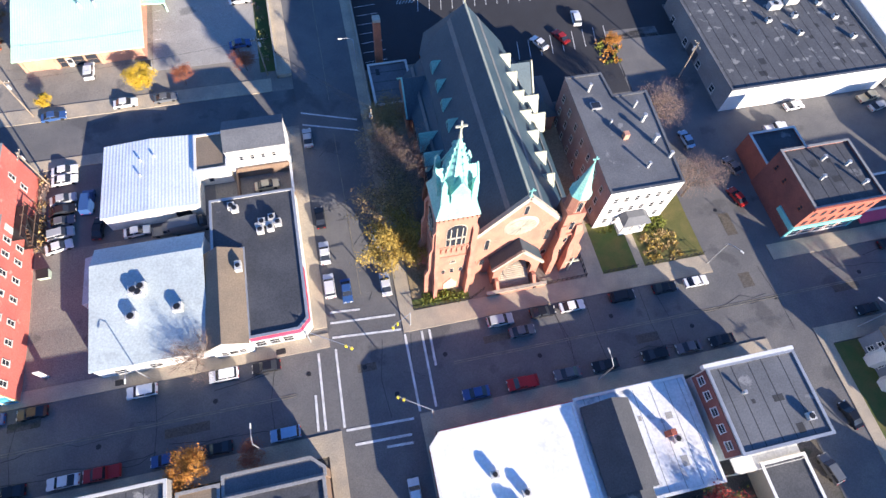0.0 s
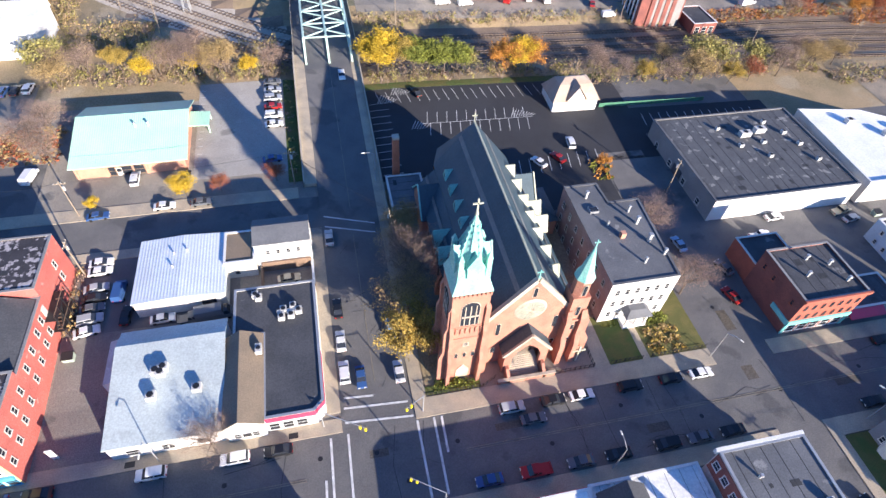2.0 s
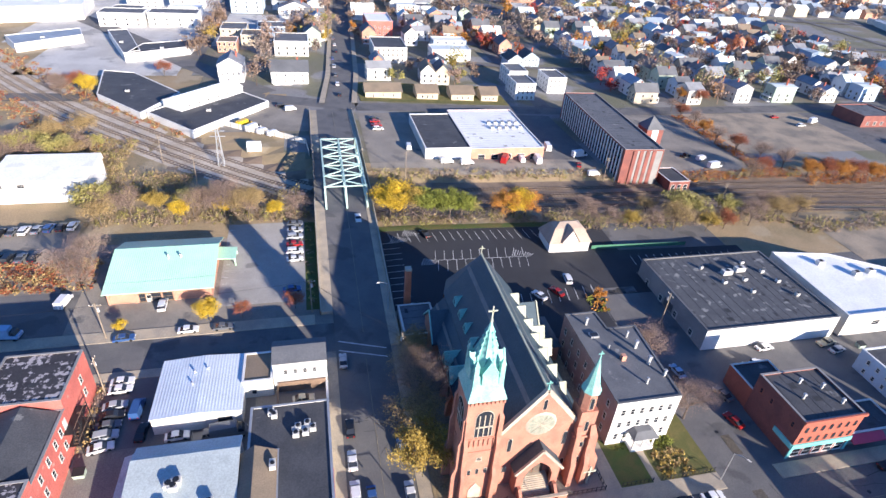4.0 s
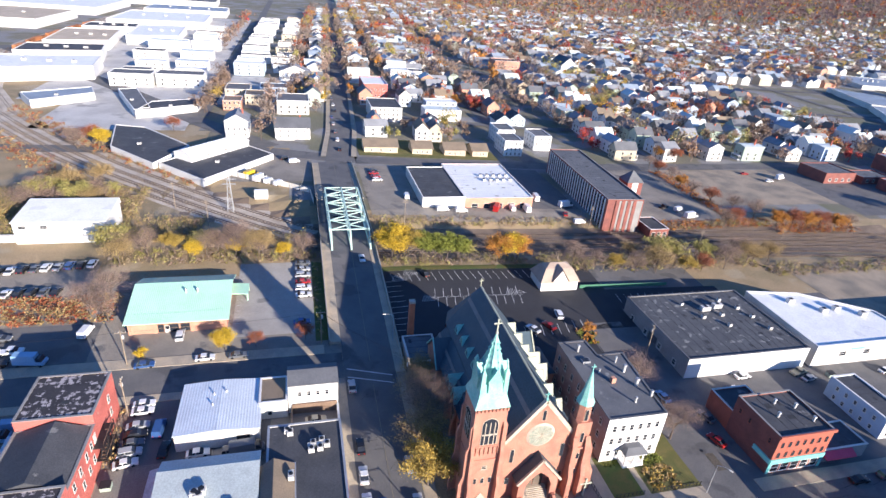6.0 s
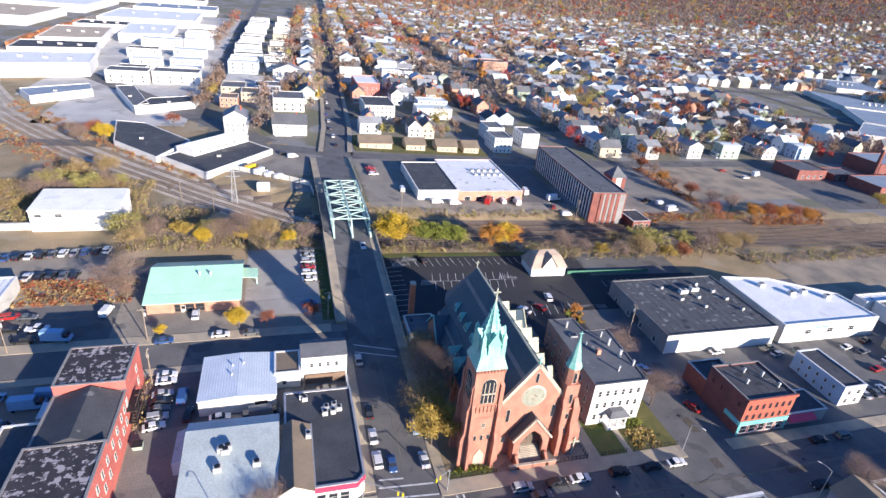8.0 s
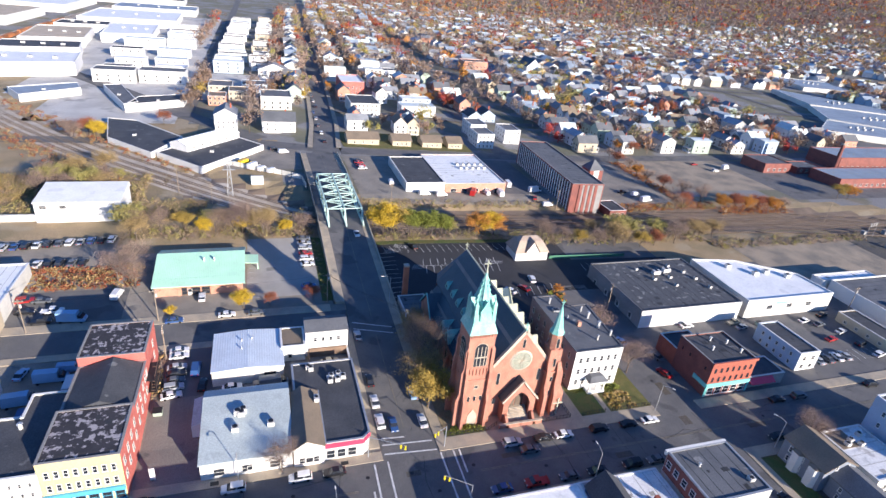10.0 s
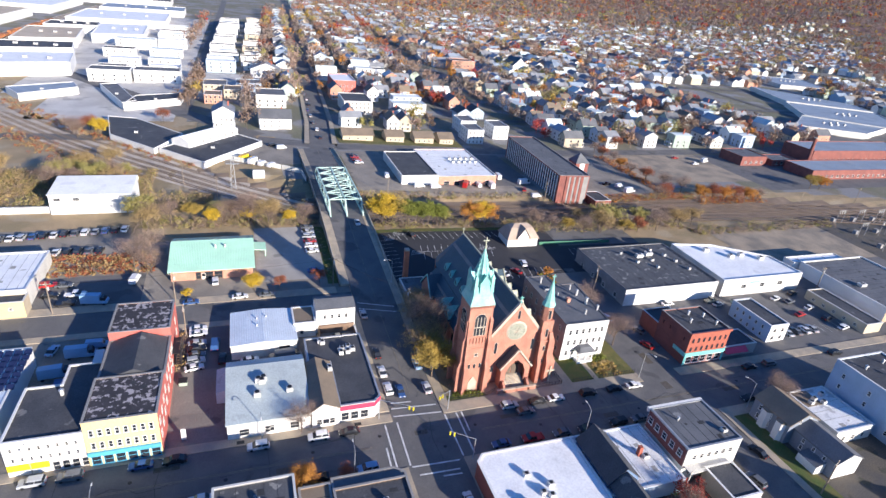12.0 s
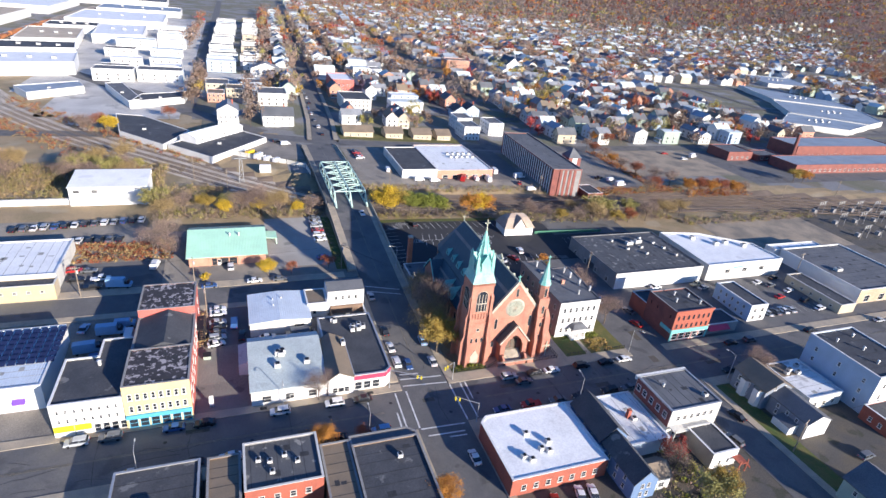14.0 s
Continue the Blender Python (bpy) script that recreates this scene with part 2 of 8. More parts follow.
M["tanwall"] = mat("tan_siding", (0.55, 0.46, 0.33), 0.8, 0.8, 0.12, 4)
M["brownwall"] = mat("weathered_brown_wall", (0.24, 0.16, 0.11), 0.85, 0.8, 0.2, 4)
M["glass"] = mat("dark_window_glass", (0.03, 0.035, 0.045), 0.12, 1, 0.1)
M["frame"] = mat("window_frame_paint", (0.65, 0.63, 0.58), 0.6, 2, 0.1)
M["metal"] = mat("galvanised_metal", (0.5, 0.51, 0.52), 0.45, 1, 0.15, 6, metal=0.5)
M["unit"] = mat("unit_casing", (0.58, 0.57, 0.54), 0.6, 2, 0.15, 6)
M["black"] = mat("black_iron", (0.02, 0.02, 0.022), 0.5, 2, 0.2)
M["wood"] = mat("pole_wood", (0.3, 0.24, 0.18), 0.9, 2, 0.25, 10)
M["bark"] = mat("bark", (0.13, 0.1, 0.08), 0.95, 2, 0.3, 10, 0.4)
M["bridge"] = mat("bridge_green_paint", (0.5, 0.68, 0.6), 0.6, 1, 0.15, 5)
M["concrete"] = mat("concrete", (0.42, 0.38, 0.31), 0.85, 0.5, 0.2, 4, 0.1)
M["chimney"] = coursed(mat("chimney_brick", (0.52, 0.17, 0.09), 0.85, 1, 0.2, 6, 0.1))
M["tyre"] = mat("tyre_rubber", (0.015, 0.015, 0.016), 0.9, 2, 0.2)
M["panel"] = mat("solar_cells", (0.02, 0.03, 0.085), 0.2, 1, 0.15, 6)
M["purple"] = mat("violet_awning", (0.18, 0.07, 0.5), 0.7, 1, 0.1)
M["lamp"] = mat("lamp_glass", (0.8, 0.78, 0.7), 0.3, 1, 0.05)
M["tail"] = mat("tail_lamp", (0.4, 0.02, 0.02), 0.3, 1, 0.05)
M["rosewin"] = mat("leaded_rose_glass", (0.33, 0.35, 0.28), 0.35, 3, 0.25, 9)
for key, col in dict(yellow_leaf=(0.62, 0.42, 0.03), orange_leaf=(0.52, 0.23, 0.04), tan_leaf=(0.4, 0.28, 0.12), green_leaf=(0.19, 0.21, 0.03), rust_leaf=(0.33, 0.1, 0.045), umber_leaf=(0.23, 0.155, 0.11), bare_leaf=(0.34, 0.235, 0.18), red_leaf=(0.4, 0.055, 0.04), olive_leaf=(0.33, 0.29, 0.09), scrub_leaf=(0.38, 0.28, 0.16), grey_leaf=(0.26, 0.2, 0.165), gold_leaf=(0.42, 0.29, 0.06)).items():
    M[key] = mat(key, col, 0.8, 1, 0.25, 5, island=0.4)
for key, col in dict(car_white=(0.75, 0.75, 0.75), car_silver=(0.42, 0.44, 0.46), car_black=(0.015, 0.016, 0.02), car_grey=(0.13, 0.14, 0.155), car_blue=(0.04, 0.1, 0.26), car_red=(0.4, 0.025, 0.025), car_lightblue=(0.25, 0.42, 0.6), car_tan=(0.55, 0.48, 0.32), car_yellow=(0.8, 0.5, 0.03)).items():
    M[key] = mat(key, col, 0.28, 1, 0.06, 3)


# ---- builders ----
class MB:
    """Collects boxes, prisms and beams into one mesh."""

    def __init__(self):
        self.v, self.f, self.m = [], [], []

    def poly(self, pts, mi=0):
        k = len(self.v)
        self.v += [tuple(p) for p in pts]
        self.f.append(tuple(range(k, k + len(pts))))
        self.m.append(mi)
        return self

    def hull(self, low, top, mi=0, mt=None, bottom=True):
        """Side faces between two rings, with caps."""
        k, n = len(self.v), len(low)
        self.v += [tuple(p) for p in low] + [tuple(p) for p in top]
        for i in range(n):
            j = (i + 1) % n
            self.f.append((k + i, k + j, k + n + j, k + n + i))
            self.m.append(mi)
        self.f.append(tuple(range(k + n, k + 2 * n)))
        self.m.append(mi if mt is None else mt)
        if bottom:
            self.f.append(tuple(range(k + n - 1, k - 1, -1)))
            self.m.append(mi)
        return self

    def box(self, x0, y0, z0, x1, y1, z1, mi=0, mt=None):
        q = [(x0, y0), (x1, y0), (x1, y1), (x0, y1)]
        return self.hull([(*p, z0) for p in q], [(*p, z1) for p in q], mi, mt)

    def prism(self, pts, z0, z1, mi=0, mt=None):
        return self.hull([(*p, z0) for p in pts], [(*p, z1) for p in pts], mi, mt)

    def frustum(self, x, y, z0, z1, r0, r1, n=8, mi=0, turn=0.0):
        ring = [(math.cos(turn + 2 * math.pi * i / n), math.sin(turn + 2 * math.pi * i / n)) for i in range(n)]
        return self.hull([(x + r0 * c, y + r0 * s, z0) for c, s in ring], [(x + r1 * c, y + r1 * s, z1) for c, s in ring], mi)

    def beam(self, p, q, w0, w1=None, n=4, mi=0):
        p, q = Vector(p), Vector(q)
        w1 = w0 if w1 is None else w1
        d = (q - p).normalized()
        a = d.orthogonal().normalized()
        if n == 4 and abs(d.z) < 0.9:
            a = Vector((0, 0, 1)).cross(d).normalized()
            a = (a + d.cross(a)).normalized()
        b = d.cross(a)
        ring = [a * math.cos(2 * math.pi * i / n) + b * math.sin(2 * math.pi * i / n) for i in range(n)]
        return self.hull([p + r * w0 * 0.707 for r in ring], [q + r * w1 * 0.707 for r in ring], mi)

    def extrude_y(self, profile, y0, y1, mi=0):
        """A side profile of (x, z) carried from y0 to y1."""
        return self.hull([(x, y0, z) for x, z in profile], [(x, y1, z) for x, z in profile], mi)

    def extrude_x(self, profile, x0, x1, mi=0):
        """A front profile of (y, z) carried from x0 to x1."""
        return self.hull([(x0, y, z) for y, z in profile], [(x1, y, z) for y, z in profile], mi)

    def mesh(self, name, mats):
        me = bpy.data.meshes.new(name)
        me.from_pydata(self.v, [], self.f)
        for k in mats:
            me.materials.append(M[k])
        me.polygons.foreach_set("material_index", self.m)
        bm = bmesh.new()
        bm.from_mesh(me)
        if len(bm.faces) < 60000:
            bmesh.ops.recalc_face_normals(bm, faces=bm.faces)
        bm.to_mesh(me)
        bm.free()
        me.update()
        return me


def part(name, mb, mats, parent=None, label="", m=None):
    me = mb if isinstance(mb, bpy.types.Mesh) else mb.mesh(name, mats.split())
    ob = new(name, me)
    ob.parent = parent
    if m is not None:
        ob.matrix_basis = m
    if label:
        ob["label"] = label
    return ob


def thing(name, label, category, m, group=""):
    ob = new(name)
    ob.matrix_basis = m
    ob.empty_display_size = 0.5
    return tagged(ob, label, category, group)


def structure(name, mb, mats, label="", kind="structure"):
    ob = part(name, mb, mats)
    return tagged(ob, label, "", "", kind)


def step(a, b, v):
    return min(1.0, max(0.0, (v - a) / (b - a)))


def rail_mid(x):
    return 120.0 - 0.0008 * max(0.0, x - 140) ** 2 if x > 0 else 120 - 0.55 * x + 0.0024 * x * x


def gz(x, y):
    """Height of the ground: a gentle rise to the north, with the railway in a shallow cutting."""
    z = 6 * step(12, 112, y) * (1 - 0.75 * step(20, 140, x))
    d = abs(y - rail_mid(x)) / (1.0 if x > 0 else 1.2)
    if y > 900:
        k = step(1500, 4200, math.hypot(x - 300, y))
        z += (330 * k * k * (3 - 2 * k)) * (0.45 + 0.55 * step(-200, 2200, x)) * (0.9 + 0.1 * math.sin(x * 0.0021) * math.cos(y * 0.0017))
    return z - 3.0 * (1 - step(11, 20, d)) * (1 - step(60, 160, x) * 0.6) * step(-70, -15, x)


def street_z(y):
    """Height of the side street, which climbs to the bridge."""
    ramp = 8.0 if 104 <= y <= 156 else (gz(0, 45) + (8.0 - gz(0, 45)) * step(45, 104, y) if y < 104 else 8.0 - 2.0 * step(156, 205, y))
    return gz(0, y) if y <= 45 else (ramp if y < 205 else gz(10, y))


def axis(a, b, s):
    n = max(1, int(math.ceil((b - a) / s)))
    return [a + (b - a) * i / n for i in range(n + 1)]


GX, GY = axis(-260, 420, 8), axis(-120, 330, 6)


def laid(x, y):
    """Height of the ground between the corners of its own grid."""
    dx, dy = 680 / (len(GX) - 1), 450 / (len(GY) - 1)
    i, j = min(len(GX) - 2, int((x + 260) / dx)), min(len(GY) - 2, int((y + 120) / dy))
    p, q = (x - GX[i]) / dx, (y - GY[j]) / dy
    a, b = gz(GX[i], GY[j]) * (1 - p) + gz(GX[i + 1], GY[j]) * p, gz(GX[i], GY[j + 1]) * (1 - p) + gz(GX[i + 1], GY[j + 1]) * p
    return a * (1 - q) + b * q


def patch(name, x0, y0, x1, y1, dz, key, height=gz, skirt=0.0, s=8.0, mb=None):
    """A sheet that lies on the ground, with an edge that goes down by skirt."""
    own = mb is None
    mb = mb or MB()
    xs, ys = axis(x0, x1, s), axis(y0, y1, s)
    if height is gz and x0 >= -260 and x1 <= 420 and y0 >= -120 and y1 <= 330:
        xs = sorted({x0, x1} | {v for v in GX if x0 + 0.05 < v < x1 - 0.05})
        ys = sorted({y0, y1} | {v for v in GY if y0 + 0.05 < v < y1 - 0.05})
        height = laid
    k = len(mb.v)
    mb.v += [(x, y, height(x, y) + dz) for y in ys for x in xs]
    w = len(xs)
    for j in range(len(ys) - 1):
        for i in range(w - 1):
            a = k + j * w + i
            mb.f.append((a, a + 1, a + w + 1, a + w))
            mb.m.append(0)
    if skirt:
        rim = [(x, y0) for x in xs] + [(x1, y) for y in ys[1:]] + [(x, y1) for x in xs[-2::-1]] + [(x0, y) for y in ys[-2::-1]]
        for (ax, ay), (bx, by) in zip(rim, rim[1:]):
            za, zb = height(ax, ay) + dz, height(bx, by) + dz
            mb.poly([(ax, ay, za), (ax, ay, za - skirt), (bx, by, zb - skirt), (bx, by, zb)], 0 if own and not skirt else 0)
    if own:
        return structure(name, mb, key)
    return mb


def ribbon(mb, pts, w, dz, height=gz, mi=0):
    """A painted line of width w on the ground along pts."""
    for (ax, ay), (bx, by) in zip(pts, pts[1:]):
        n = max(1, int(math.hypot(bx - ax, by - ay) / 6))
        dx, dy = bx - ax, by - ay
        r = math.hypot(dx, dy)
        ox, oy = -dy / r * w / 2, dx / r * w / 2
        for i in range(n):
            p, q = i / n, (i + 1) / n
            c = [(ax + dx * p + ox, ay + dy * p + oy), (ax + dx * p - ox, ay + dy * p - oy), (ax + dx * q - ox, ay + dy * q - oy), (ax + dx * q + ox, ay + dy * q + oy)]
            mb.poly([(x, y, height(x, y) + dz) for x, y in c], mi)
    return mb


# ---- ground, streets ----
def build_ground():
    xs = sorted(set(axis(-2600, -260, 120) + axis(-260, 420, 8) + axis(420, 4800, 120)))
    ys = sorted(set(axis(-500, -120, 40) + axis(-120, 330, 6) + axis(330, 4700, 110)))
    mb = MB()
    w = len(xs)
    mb.v = [(x, y, gz(x, y)) for y in ys for x in xs]
    for j in range(len(ys) - 1):
        for i in range(w - 1):
            a = j * w + i
            cx, cy = (xs[i] + xs[i + 1]) / 2, (ys[j] + ys[j + 1]) / 2
            d = cy - rail_mid(cx)
            mb.f.append((a, a + 1, a + w + 1, a + w))
            mb.m.append(4 if math.hypot(cx - 200, cy) > 2300 or (cx > 1.2 * cy + 400 and cy > 700) else 1 if d > (26 if cx > -20 else 95) or cy > 400 else (2 if abs(d) < 14 and cx > -60 else (0 if cy > 94 or cx < -110 or (cy > 69 and cx > 126) else (5 if cy < -18 else (6 if cx > 40 else 3)))))
    structure("ground", mb, "earth suburb ballast old_lot woodland yard asphalt")


build_ground()
flat = lambda x, y: 0.0
on_street = lambda x, y: street_z(y)
patch("road", -420, -15.0, 520, -0.7, 0.06, "asphalt")
patch("road", -6.5, -0.7, 6.5, 111, 0.06, "asphalt", on_street)
patch("road", -6.5, 151, 7.5, 205, 0.06, "asphalt", on_street)
patch("road", -6.5, -130, 6.5, -15, 0.06, "asphalt")
patch("road", -330, 47, -6.5, 56.5, 0.06, "asphalt")
patch("road", 70.5, -140, 80, -15, 0.06, "asphalt")
patch("road", 66.5, -0.7, 79.5, 62, 0.05, "asphalt")


LAID = [0.1]


def far_road(name, pts, w):
    mb = MB()
    LAID[0] += 0.025
    ribbon(mb, pts, w, LAID[0])
    structure(name, mb, "asphalt")


far_road("road", [(3, 204), (9, 260), (13, 330), (24, 520), (40, 860), (75, 1500)], 12)
far_road("road", [(-200, 225), (-30, 222), (12, 208), (124, 210), (266, 213), (528, 236), (900, 260)], 11)
far_road("road", [(-30, 229), (-68, 275), (-141, 374), (-260, 520)], 13)
far_road("road", [(-72, 290), (-70, 366), (-64, 700), (-60, 1300)], 10)
far_road("road", [(110, 210), (120, 485), (184, 970), (260, 1500)], 9)
for i in range(1, 12):
    far_road("road", [(128 + 62 * i + (0.02 + 0.008 * i) * (y - 220), y) for y in (226, 1200)], 8)
for y in (300, 395, 520, 680, 860, 1080):
    far_road("road", [(20, y), (330, y - 20), (760, y - 60)], 8)

# pavements are kerbed slabs
P1 = dict(skirt=0.4, dz=0.2, key="pavement")
for x0, y0, x1, y1 in ((6.5, -0.7, 66.5, 3.0), (79.5, -0.7, 420, 2.6), (-8.9, 3, -6.5, 45), (-300, -0.7, -6.5, 1.9), (-300, -18.5, -8.9, -15), (8.4, -18.3, 70.5, -15), (80, -18.3, 400, -15), (-300, 44.6, -8.9, 47), (-300, 56.5, -11, 60), (6.5, 3.0, 9.0, 45), (-8.9, -130, -6.5, -15), (6.5, -130, 8.4, -15), (80, -130, 82.2, -18.3)):
    patch("pavement", x0, y0, x1, y1, **P1)


def markings():
    for name, lines, w, key in (
        ("crosswalk", [[(-5.9, 0.9), (6.1, 0.0)], [(-5.9, 3.6), (5.6, 2.9)], [(-5.7, 5.6), (-0.4, 5.2)]], 0.4, "line"),
        ("crosswalk", [[(-5.7, -15.1), (5.4, -15.5)], [(-4.6, -17.6), (4.6, -17.9)], [(0.3, -19.0), (4.6, -19.2)]], 0.4, "line"),
        ("crosswalk", [[(-5.6, -1.2), (-5.9, -14.6)], [(-8.6, -1.4), (-8.9, -14.4)], [(-9.9, -8.4), (-10.1, -14.3)]], 0.4, "line"),
        ("crosswalk", [[(6.6, -1.0), (6.6, -14.6)], [(9.6, -1.0), (9.4, -14.4)], [(11.0, -1.0), (10.8, -7.6)]], 0.4, "line"),
        ("crosswalk", [[(-5.8, 49.8), (5.4, 46.3)], [(-5.8, 46.9), (5.4, 43.6)]], 0.3, "line"),
        ("centre_line", [[(14, -7.6), (300, -7.6)], [(14, -7.95), (300, -7.95)]], 0.14, "yellow_line"),
        ("centre_line", [[(-13, -7.6), (-300, -7.6)], [(-13, -7.95), (-300, -7.95)]], 0.14, "yellow_line"),
    ):
        mb = MB()
        for l in lines:
            ribbon(mb, l, w, 0.11, on_street if name == "crosswalk" else gz)
        structure("road_marking", mb, key)
    mb = MB()
    ribbon(mb, [(0.2, 8), (0.2, 44)], 0.14, 0.11, on_street)
    ribbon(mb, [(0.4, 52), (0.4, 110)], 0.14, 0.11, on_street)
    ribbon(mb, [(0.7, 152), (0.7, 203)], 0.14, 0.11, on_street)
    structure("road_marking", mb, "yellow_line")


markings()

def street_wear():
    rs = random.Random(44)
    mb = MB()
    for _ in range(26):
        x, y = rs.uniform(-95, 150), rs.uniform(-14, -2)
        pts = [(x, y)]
        for k in range(rs.randrange(2, 6)):
            x, y = x + rs.uniform(1.5, 5), min(-1.5, max(-14.4, y + rs.uniform(-1.2, 1.2)))
            pts.append((x, y))
        ribbon(mb, pts, rs.uniform(0.06, 0.13), 0.085)
    for _ in range(14):
        x = rs.uniform(-95, 150)
        ribbon(mb, [(x, -14.6), (x + rs.uniform(-1, 1), -8), (x + rs.uniform(-1.4, 1.4), -1.2)], 0.09, 0.085)
    for _ in range(16):
        y = rs.uniform(6, 44)
        x = rs.uniform(-5.5, 2)
        ribbon(mb, [(x, y), (x + rs.uniform(1, 3), y + rs.uniform(-1, 3))], 0.08, 0.085, on_street)
    structure("tar_seams", mb, "tar")
    mb = MB()
    for x, y, w, d in ((-2.4, -6.2, 3.2, 1.4), (20, -5.6, 6.0, 1.3), (-34, -10.4, 7.0, 1.5), (47, -11.2, 4.2, 1.6), (71, -5.0, 2.4, 3.0), (-58, -4.4, 5.0, 1.4), (88, -9.4, 5.5, 1.4), (73, 6, 2.2, 5.0)):
        patch("", x, y, x + w, y + d, 0.075, "", mb=mb)
    structure("asphalt_patches", mb, "yard")
    for x, y in ((-1.2, -5.4), (3.4, -11.0), (-10.6, -4.6), (12.8, -6.0), (29, -9.6), (44, -5.2), (58, -10), (76, -8), (-26, -6), (-44, -9.4), (-62, -5.8), (1.4, 12.5), (-2.4, 27), (73, 12), (95, -6.4)):
        tagged(part("manhole_cover", MB().frustum(x, y, 0.0, 0.09, 0.42, 0.42, 12), "black"), "dark iron manhole cover in the asphalt", "manhole cover", "manhole covers")
    for x, y in ((-14.8, 0.2), (-41, 0.3)):
        tagged(part("drain_grate", MB().box(x - 0.8, y - 0.5, 0.1, x + 0.8, y + 0.5, 0.225), "black"), "dark iron grate set in the pavement", "drain grate")


street_wear()

# retaining walls and pavements beside the climbing street
for x0, x1, y0, y1 in ((-9.6, -6.5, 60, 111), (6.5, 9.0, 47, 111), (-9.6, -6.5, 151, 203), (7.5, 9.8, 151, 203)):
    mb = MB()
    ys = axis(y0, y1, 6)
    for a, b in zip(ys, ys[1:]):
        low = [(x0, a, gz(x0, a) - 1.5), (x1, a, gz(x1, a) - 1.5), (x1, b, gz(x1, b) - 1.5), (x0, b, gz(x0, b) - 1.5)]
        mb.hull(low, [(x, y, street_z(y) + 0.2) for x, y, _ in low])
    structure("pavement", mb, "pavement")
    ox = x0 if x0 < 0 else x1 - 0.3
    mb = MB()
    for a, b in zip(ys, ys[1:]):
        low = [(ox, a, street_z(a) - 0.6), (ox + 0.3, a, street_z(a) - 0.6), (ox + 0.3, b, street_z(b) - 0.6), (ox, b, street_z(b) - 0.6)]
        mb.hull(low, [(x, y, street_z(y) + 1.15) for x, y, _ in low])
    structure("wall_parapet", mb, "concrete")
mb = MB()
for a, b in zip(axis(47, 111, 6), axis(47, 111, 6)[1:]):
    mb.poly([(-6.5, a, street_z(a)), (-6.5, b, street_z(b)), (-6.5, b, gz(-7, b) - 1), (-6.5, a, gz(-7, a) - 1)])
    mb.poly([(6.5, a, street_z(a)), (6.5, b, street_z(b)), (6.5, b, gz(7, b) - 1), (6.5, a, gz(7, a) - 1)])
structure("wall_embankment", mb, "concrete")

# lots and lawns
patch("parking_lot", 9.2, 59, 84, 95, 0.05, "new_asphalt")
patch("parking_lot", 40, 44, 67, 59, 0.05, "new_asphalt")
patch("parking_lot", 84, 68.5, 128, 80, 0.05, "new_asphalt")
patch("parking_lot", -35, 66, -13, 103, 0.05, "pale_lot")
patch("parking_lot", -66, 60, -35, 71, 0.06, "old_lot")
patch("parking_lot", -125, 86, -76, 108, 0.05, "old_lot")
patch("parking_lot", -100, 56.6, -68, 76, 0.05, "asphalt")
patch("parking_lot", -56, 2, -44.5, 27, 0.05, "grey_lot")
patch("parking_lot", -56, 27, -24, 45, 0.05, "asphalt")
patch("parking_lot", 79.5, 17, 128, 35, 0.05, "asphalt")
patch("parking_lot", 128, 2.6, 178, 36, 0.05, "asphalt")
patch("parking_lot", 12, 140, 34, 200, 0.06, "old_lot")
patch("parking_lot", 34, 136, 108, 148, 0.06, "old_lot")
patch("parking_lot", 84, 148, 108, 202, 0.06, "asphalt")
patch("parking_lot", 132, 136, 178, 205, 0.06, "old_lot")
patch("parking_lot", 168, 53, 238, 92, 0.06, "dirt")
patch("parking_lot", 238, 44, 345, 100, 0.06, "yard")
patch("parking_lot", -46, 178, -10, 218, 0.06, "old_lot")
patch("parking_lot", -150, 258, -75, 322, 0.06, "concrete_yard")
patch("parking_lot", -178, 322, -20, 420, 0.06, "concrete_yard")
patch("parking_lot", -235, 420, -75, 860, 0.06, "concrete_yard", s=40)
patch("parking_lot", 186, 152, 262, 206, 0.06, "dirt")
patch("parking_lot", 262, 136, 419, 206, 0.06, "asphalt")
patch("parking_lot", 421, 248, 690, 330, 0.06, "asphalt", s=30)
patch("parking_lot", -100, -13 + 15, -84.5, 30, 0.05, "old_lot")
patch("lawn", 15, 216, 92, 248, 0.16, "dry_grass")
patch("lawn", -62, 236, -2, 328, 0.12, "suburb")
patch("lawn", 94, 218, 142, 284, 0.12, "suburb")
mb = MB()
for side in (-7.6, 7.6):
    ribbon(mb, [(x + side, y) for x, y in ((4, 212), (9, 260), (13, 330), (24, 520), (40, 860))], 2.6, 0.8)
structure("pavement", mb, "pavement")
patch("lawn", 45.5, 3.0, 52.5, 14.0, 0.12, "grass")
patch("lawn", 54.0, 3.0, 66.5, 14.5, 0.12, "dry_grass")
patch("lawn", 61.8, 14.5, 66.5, 38, 0.12, "dry_grass")
patch("lawn", 9.0, 3.2, 19.5, 5.0, 0.22, "grass")
patch("lawn", 9.2, 5.0, 13.2, 56, 0.1, "earth")
patch("lawn", 40.6, 9.5, 46.8, 40, 0.1, "earth")
patch("lawn", 82.2, -60, 87.5, -18.5, 0.1, "grass")
patch("lawn", -13, 62, -9.6, 103, 0.1, "grass")
patch("verge", 9.2, 95, 84, 98, 0.09, "grass")
patch("path", 52.5, 3.0, 54.0, 14.0, 0.16, "pavement")
patch("path", 42.3, 3.0, 45.5, 16.0, 0.14, "pavement")


